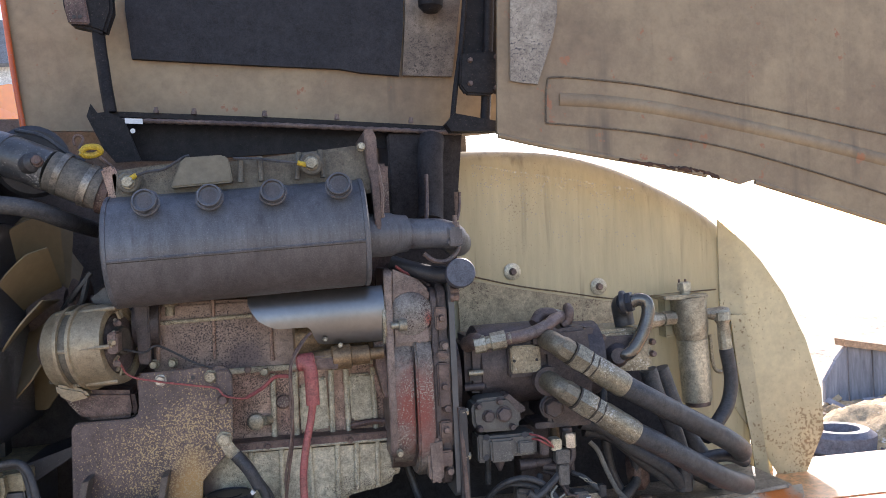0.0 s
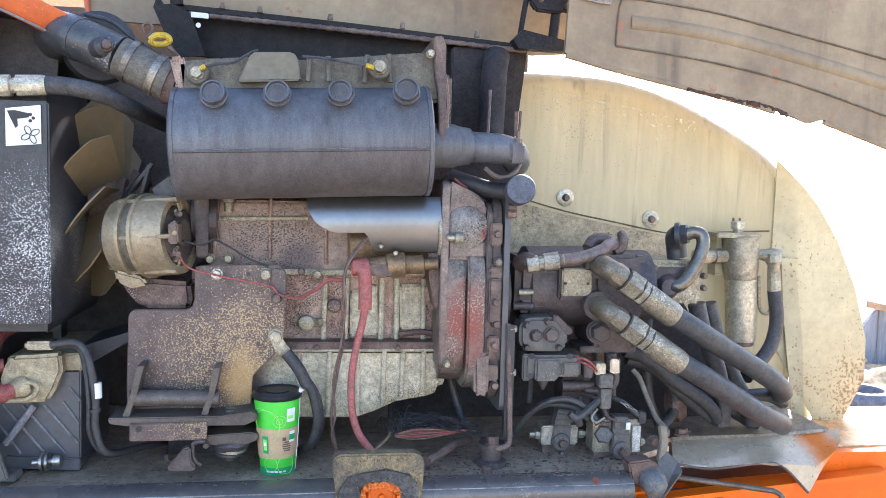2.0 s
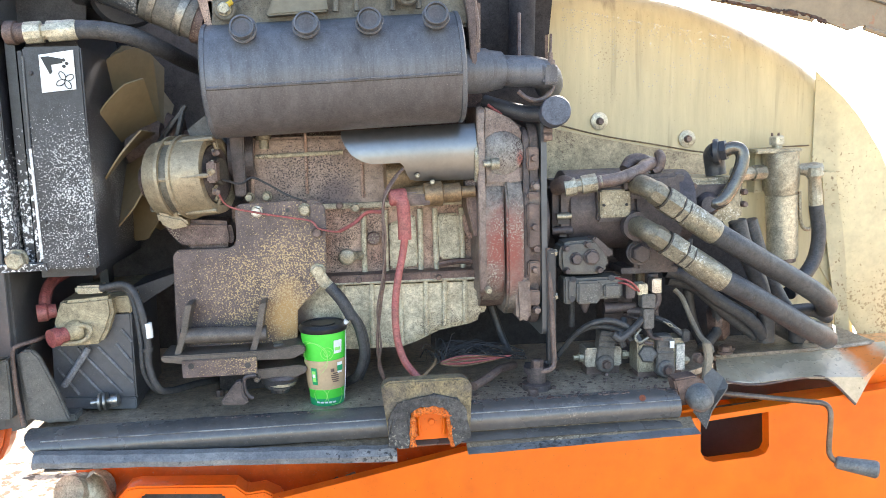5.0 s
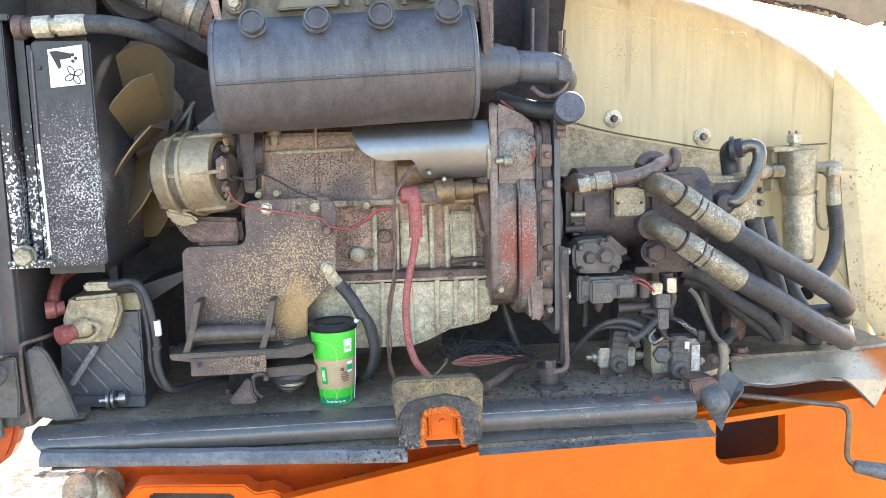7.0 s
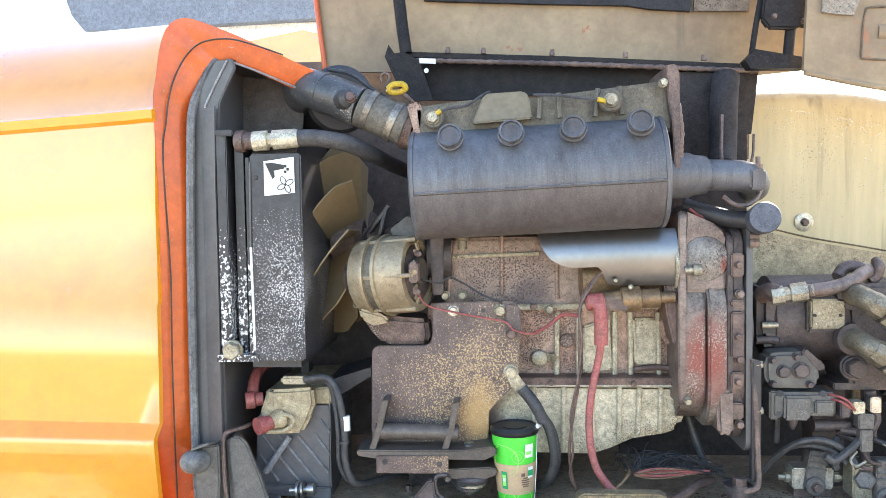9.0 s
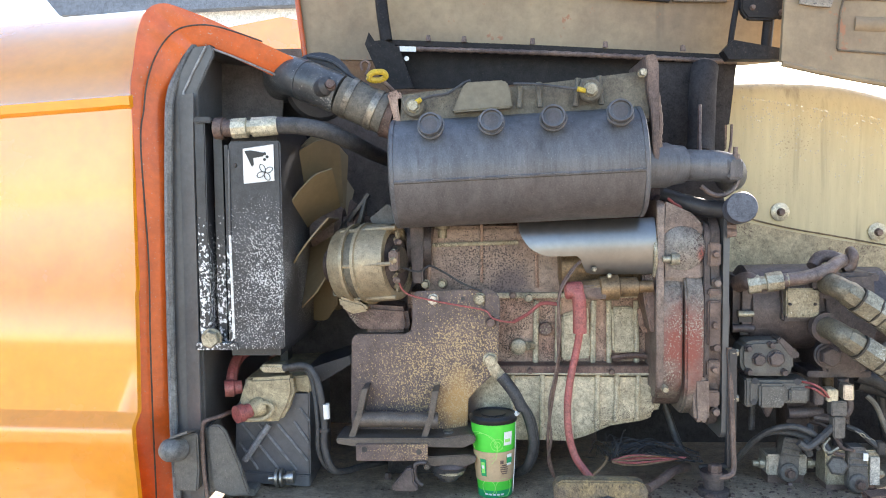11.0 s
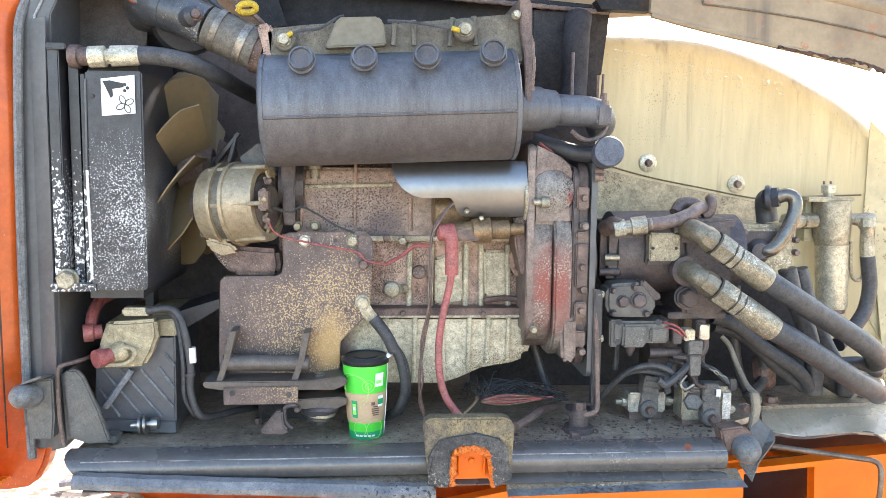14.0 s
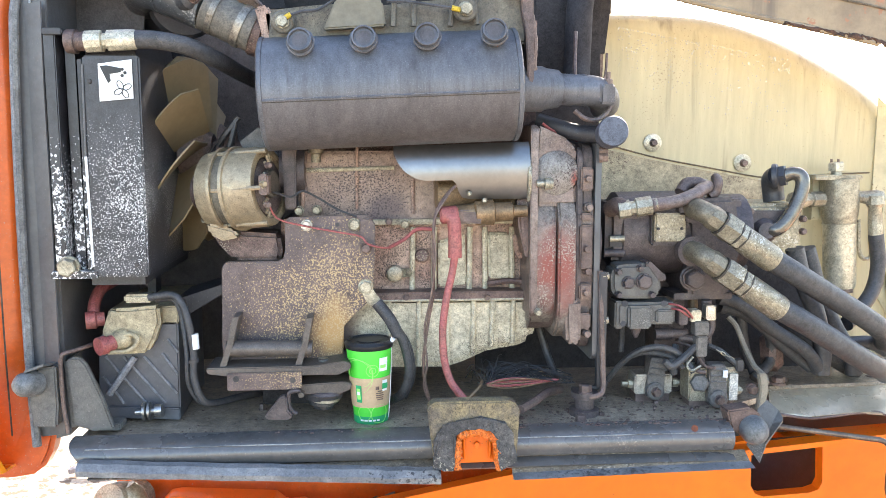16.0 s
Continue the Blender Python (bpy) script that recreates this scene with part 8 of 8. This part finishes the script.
part("hose", tube([(0.1739, 1.53, 1.553), (0.2113, 1.51, 1.54), (0.2501, 1.49, 1.5295), (0.2892, 1.46, 1.5274)], 0.016, 14), black_paint, bc)
part("red_lead", tube([(0.1767, 1.5, 1.5482), (0.1941, 1.5, 1.5356), (0.2224, 1.51, 1.5252), (0.2492, 1.53, 1.5168)], 0.003, 6), red_wire, bc)
part("stud", nut((0.2786, 1.46, 1.4859), 0.008, (1, -0.3, 0), 0.01), grimy, bc)
part("stud", nut((0.2783, 1.46, 1.4983), 0.006, (1, -0.3, 0), 0.01), grimy, bc)

# dark air box behind the silencer outlet
ab = thing("air_duct_box", (0.2805, 1.72, 1.6125), "black sheet metal duct box under the hinge beam", "duct")
part("box", block((0.2028, 1.74, 1.8335), (0.3471, 1.74, 1.5143), 1.74, 1.93), matte, ab, "", True, 0.004)
part("side_flange", prism([(0.3418, 1.8494), (0.3739, 1.85), (0.3719, 1.831), (0.3578, 1.7017), (0.3379, 1.7015)], 1.75, 1.762), matte, ab)
part("pipe", tube([(0.2982, 1.72, 1.8178), (0.2894, 1.7, 1.7751), (0.2841, 1.69, 1.6811), (0.2779, 1.67, 1.6354)], 0.028, 16), matte, ab)
part("hanger", tube([(0.3546, 1.72, 1.6988), (0.3503, 1.71, 1.66), (0.3406, 1.69, 1.6373)], 0.003, 6), grimy, ab)
part("rod", tube([(0.2687, 1.64, 1.7328), (0.2631, 1.62, 1.6634), (0.2496, 1.56, 1.6258)], 0.004, 6), grimy, ab)
bgb = thing("cable_loom", (0.1537, 1.5, 1.6523), "rusty cable loom hanging by the manifold flange", "wires")
part("loom", tube([(0.1414, 1.44, 1.7362), (0.1482, 1.44, 1.687), (0.1468, 1.44, 1.6472), (0.1575, 1.45, 1.612), (0.1553, 1.47, 1.5948)], 0.006, 8, 6, None, 0.0012), grimy, bgb)

# control lever, pointed tab and crank
lever_tan = mat("lever_tan", (0.24, 0.21, 0.16), (0.15, 0.125, 0.095), 0.6, 0.1, 14, 0.5, vary=0.15)
crank_steel = mat("crank_steel", (0.20, 0.155, 0.12), (0.12, 0.085, 0.065), 0.32, 0.6, 16, 0.5, vary=0.2)
lev = thing("release_lever", (0.6166, 1.5, 1.0277), "tan worn flat steel release lever", "lever")
part("bar", tube([(0.5718, 1.56, 1.1639), (0.5847, 1.55, 1.1472), (0.5939, 1.53, 1.1123), (0.6028, 1.5, 1.0784), (0.61, 1.47, 1.0662), (0.6055, 1.45, 1.0586)], 0.0052, 8, 6), lever_tan, lev)
part("pivot", nut((0.5815, 1.46, 1.045), 0.009, (0, -1, 0), 0.012), grimy, lev)
part("lower_arm", prism([(0.5795, 1.0825), (0.5949, 1.0822), (0.6009, 1.0491), (0.5918, 1.0052), (0.5783, 1.0099), (0.5854, 1.0495)], 1.43, 1.442), lever_tan, lev, "", True, 0.002)
tab = thing("pointed_tab", (0.5827, 1.4, 0.9936), "bent pointed steel tab with dull paint", "tab")
part("tab", sheet([[(0.5906, 1.44, 1.0375), (0.6206, 1.43, 1.009), (0.6277, 1.425, 0.995)], [(0.5785, 1.43, 1.0055), (0.6008, 1.41, 0.9897), (0.6153, 1.4, 0.9971)], [(0.5473, 1.4, 0.9563), (0.5655, 1.38, 0.9275), (0.5818, 1.39, 0.9591)]], 0.003), dusty_steel, tab)
cr = thing("crank_handle", (0.8026, 1.5, 0.9283), "bent steel crank with grey plastic grip", "crank")
part("shaft", tube([(0.6063, 1.5, 0.9651), (0.6513, 1.48, 0.9603), (0.7314, 1.46, 0.9532), (0.8045, 1.44, 0.9468), (0.8298, 1.43, 0.9449), (0.8416, 1.425, 0.9341), (0.842, 1.42, 0.9113), (0.8407, 1.42, 0.8585), (0.8421, 1.415, 0.8391), (0.8539, 1.41, 0.8284), (0.8692, 1.4, 0.8266)], 0.0055, 12), crank_steel, cr)
part("grip", lathe((0.8503, 1.412, 0.8278), (0.921, 1.38, 0.8193), ((0, 0.009), (0.05, 0.0125), (0.5, 0.015), (0.95, 0.0175), (1, 0.015)), 20), seal_rubber, cr, "ribbed grey grip")

# water drops on the guard
bm_ = bmesh.new()
rw_ = random.Random(11)
for i in range(420):
    t = rw_.random() ** 1.3
    p = Vector((0.4118, 1.86, 1.8113)).lerp(Vector((0.8224, 1.86, 1.7401)), rw_.random())
    c = Vector((p.x, 1.8565, p.z - 0.04 - 0.15 * t * t))
    r = rw_.uniform(0.0007, 0.0019)
    bmesh.ops.create_icosphere(bm_, subdivisions=1, radius=r, matrix=Matrix.Translation(c) @ Matrix.Diagonal((1, 0.5, 1.15, 1)))
drop = bpy.data.materials.new("water")
drop.use_nodes = True
dp = drop.node_tree.nodes["Principled BSDF"]
dp.inputs["Base Color"].default_value, dp.inputs["Roughness"].default_value, dp.inputs["Transmission Weight"].default_value, dp.inputs["IOR"].default_value = (0.95, 0.95, 0.9, 1), 0.03, 0.6, 1.33
tagged(part("water_drops", bm_, drop), "fine water drops beaded on the cream guard", "water drops", "", "stuff")

# ---- yard beyond ----
crate = thing("plank_wall", (4.658, 6.7, 0), "weathered grey boarded shed side with a slanting end", "shed")
board_grey = mat("board_grey", (0.34, 0.34, 0.37), (0.24, 0.24, 0.26), 0.8, 0, 3, 0.5, streak=True, vary=0.2)
for i in range(12):
    # the first boards are cut along the slanting end
    x0 = 4.6583 + i * 0.1238
    x1 = x0 + 0.1151
    z_top = [min(0.5046 + -0.1908 * (x - 4.8705), 0.1979 + (x - 4.6583) * 1.4453) for x in (x0, x1)]
    part("board", prism([(x0, 0), (x1, 0), (x1, z_top[1]), (x0, z_top[0])], 6.7 + 0.012 * (i % 2), 6.7 + 0.04 + 0.012 * (i % 2)), board_grey, crate)
part("eaves_board", prism([(4.8405, 0.5046), (6.2705, 0.2374), (6.2705, 0.2974), (4.8405, 0.5646)], 6.65, 6.8), mat("eaves_tan", (0.50, 0.33, 0.20), (0.42, 0.27, 0.16), 0.8, 0, 4, 0.5), crate, "tan eaves board")
straw = mat("straw", (0.58, 0.43, 0.25), (0.44, 0.31, 0.17), 0.9, 0, 5, 0.5, (0.75, 0.70, 0.60), 0.4, 12, 0.8, vary=0.3)
heap = bmesh.new()
rows_h = []
for i in range(29):
    row = []
    for j in range(29):
        u, v = i / 14 - 1, j / 14 - 1
        d = max(0.0, 1 - u * u - v * v)
        x, y = 4.364 + 0.75 * u, 5.4 + 0.6 * v
        row.append(heap.verts.new((x, y, -0.02 + 0.295 * d ** 0.8 + (0.05 * noise.noise((x * 5, y * 5, 0)) + 0.03 * noise.noise((x * 16, y * 16, 2))) * min(1, d * 4))))
    rows_h.append(row)
for i in range(28):
    for j in range(28):
        heap.faces.new((rows_h[i][j], rows_h[i + 1][j], rows_h[i + 1][j + 1], rows_h[i][j + 1]))
tagged(part("straw_heap", heap, straw), "low tan heap of straw and chaff in the yard", "straw heap", "", "stuff")
ty = thing("old_tyre", (3.6612, 5.1307, 0), "worn tyre lying flat in the dirt", "tyre")
tq = Vector((3.7174, 5.2089, 0))
part("tyre", lathe(tq, tq + Vector((0, 0, 0.17)), ((0, 0.14), (0, 0.2), (0.2, 0.245), (0.8, 0.245), (1, 0.2), (1, 0.14), (0.5, 0.12)), 28), mat("tyre_grey", (0.20, 0.20, 0.23), (0.14, 0.13, 0.15), 0.7, 0, 9, 0.5), ty)
for i in range(34):
    base = Vector((4.5956, 6.7861, 0)).lerp(Vector((5.4392, 6.4091, 0)), rg.random()).lerp(Vector((4.0086, 5.2693, 0)), rg.random()) + Vector((0, 0, 0.04))
    a = rg.uniform(0, 6.28)
    L_ = rg.uniform(0.12, 0.4)
    d = Vector((math.cos(a) * L_, math.sin(a) * L_, rg.uniform(-0.03, 0.05)))
    st = thing("plank_scrap", base, "broken grey-brown plank scrap on the dirt", "debris", "yard scraps")
    part("plank", tube([base - d, base, base + d], rg.uniform(0.015, 0.04), 4, 1), straw if i % 3 else board_grey, st)
house = thing("yard_building", (-7, 25, 0), "pale building with a blue-grey metal roof", "building")
part("wall", box(-11.2829, -2.4633, 22.4, 30, 0, 6.459), tank_white, house, "pale rendered wall")
part("roof", prism([(-11.9487, 7.6154), (-11.6516, 6.733), (-11.3184, 6.3161), (-8.3609, 6.3865), (-5.3688, 6.4688), (-2.1256, 6.5294), (-2.1141, 7.3865)], 22, 31), roofing, house, "blue-grey metal roof")
for i in range(26):
    a = rg.uniform(0, 6.28)
    base = Vector((rg.uniform(-3.4, -1.4), rg.uniform(3.2, 6.5), 0.03)) if i < 13 else Vector((rg.uniform(3.2, 5.4), rg.uniform(4.5, 7.8), 0.03))
    st = thing("wood_scrap", base, "splintered scrap of wood on the dirt", "debris", "yard scraps")
    L_ = rg.uniform(0.1, 0.35)
    d = Vector((math.cos(a), math.sin(a), 0)) * L_
    part("splinter", tube([base - d, base + Vector((0, 0, 0.015)), base + d], rg.uniform(0.01, 0.03), 5, 2), dirt if i % 3 else wood, st)
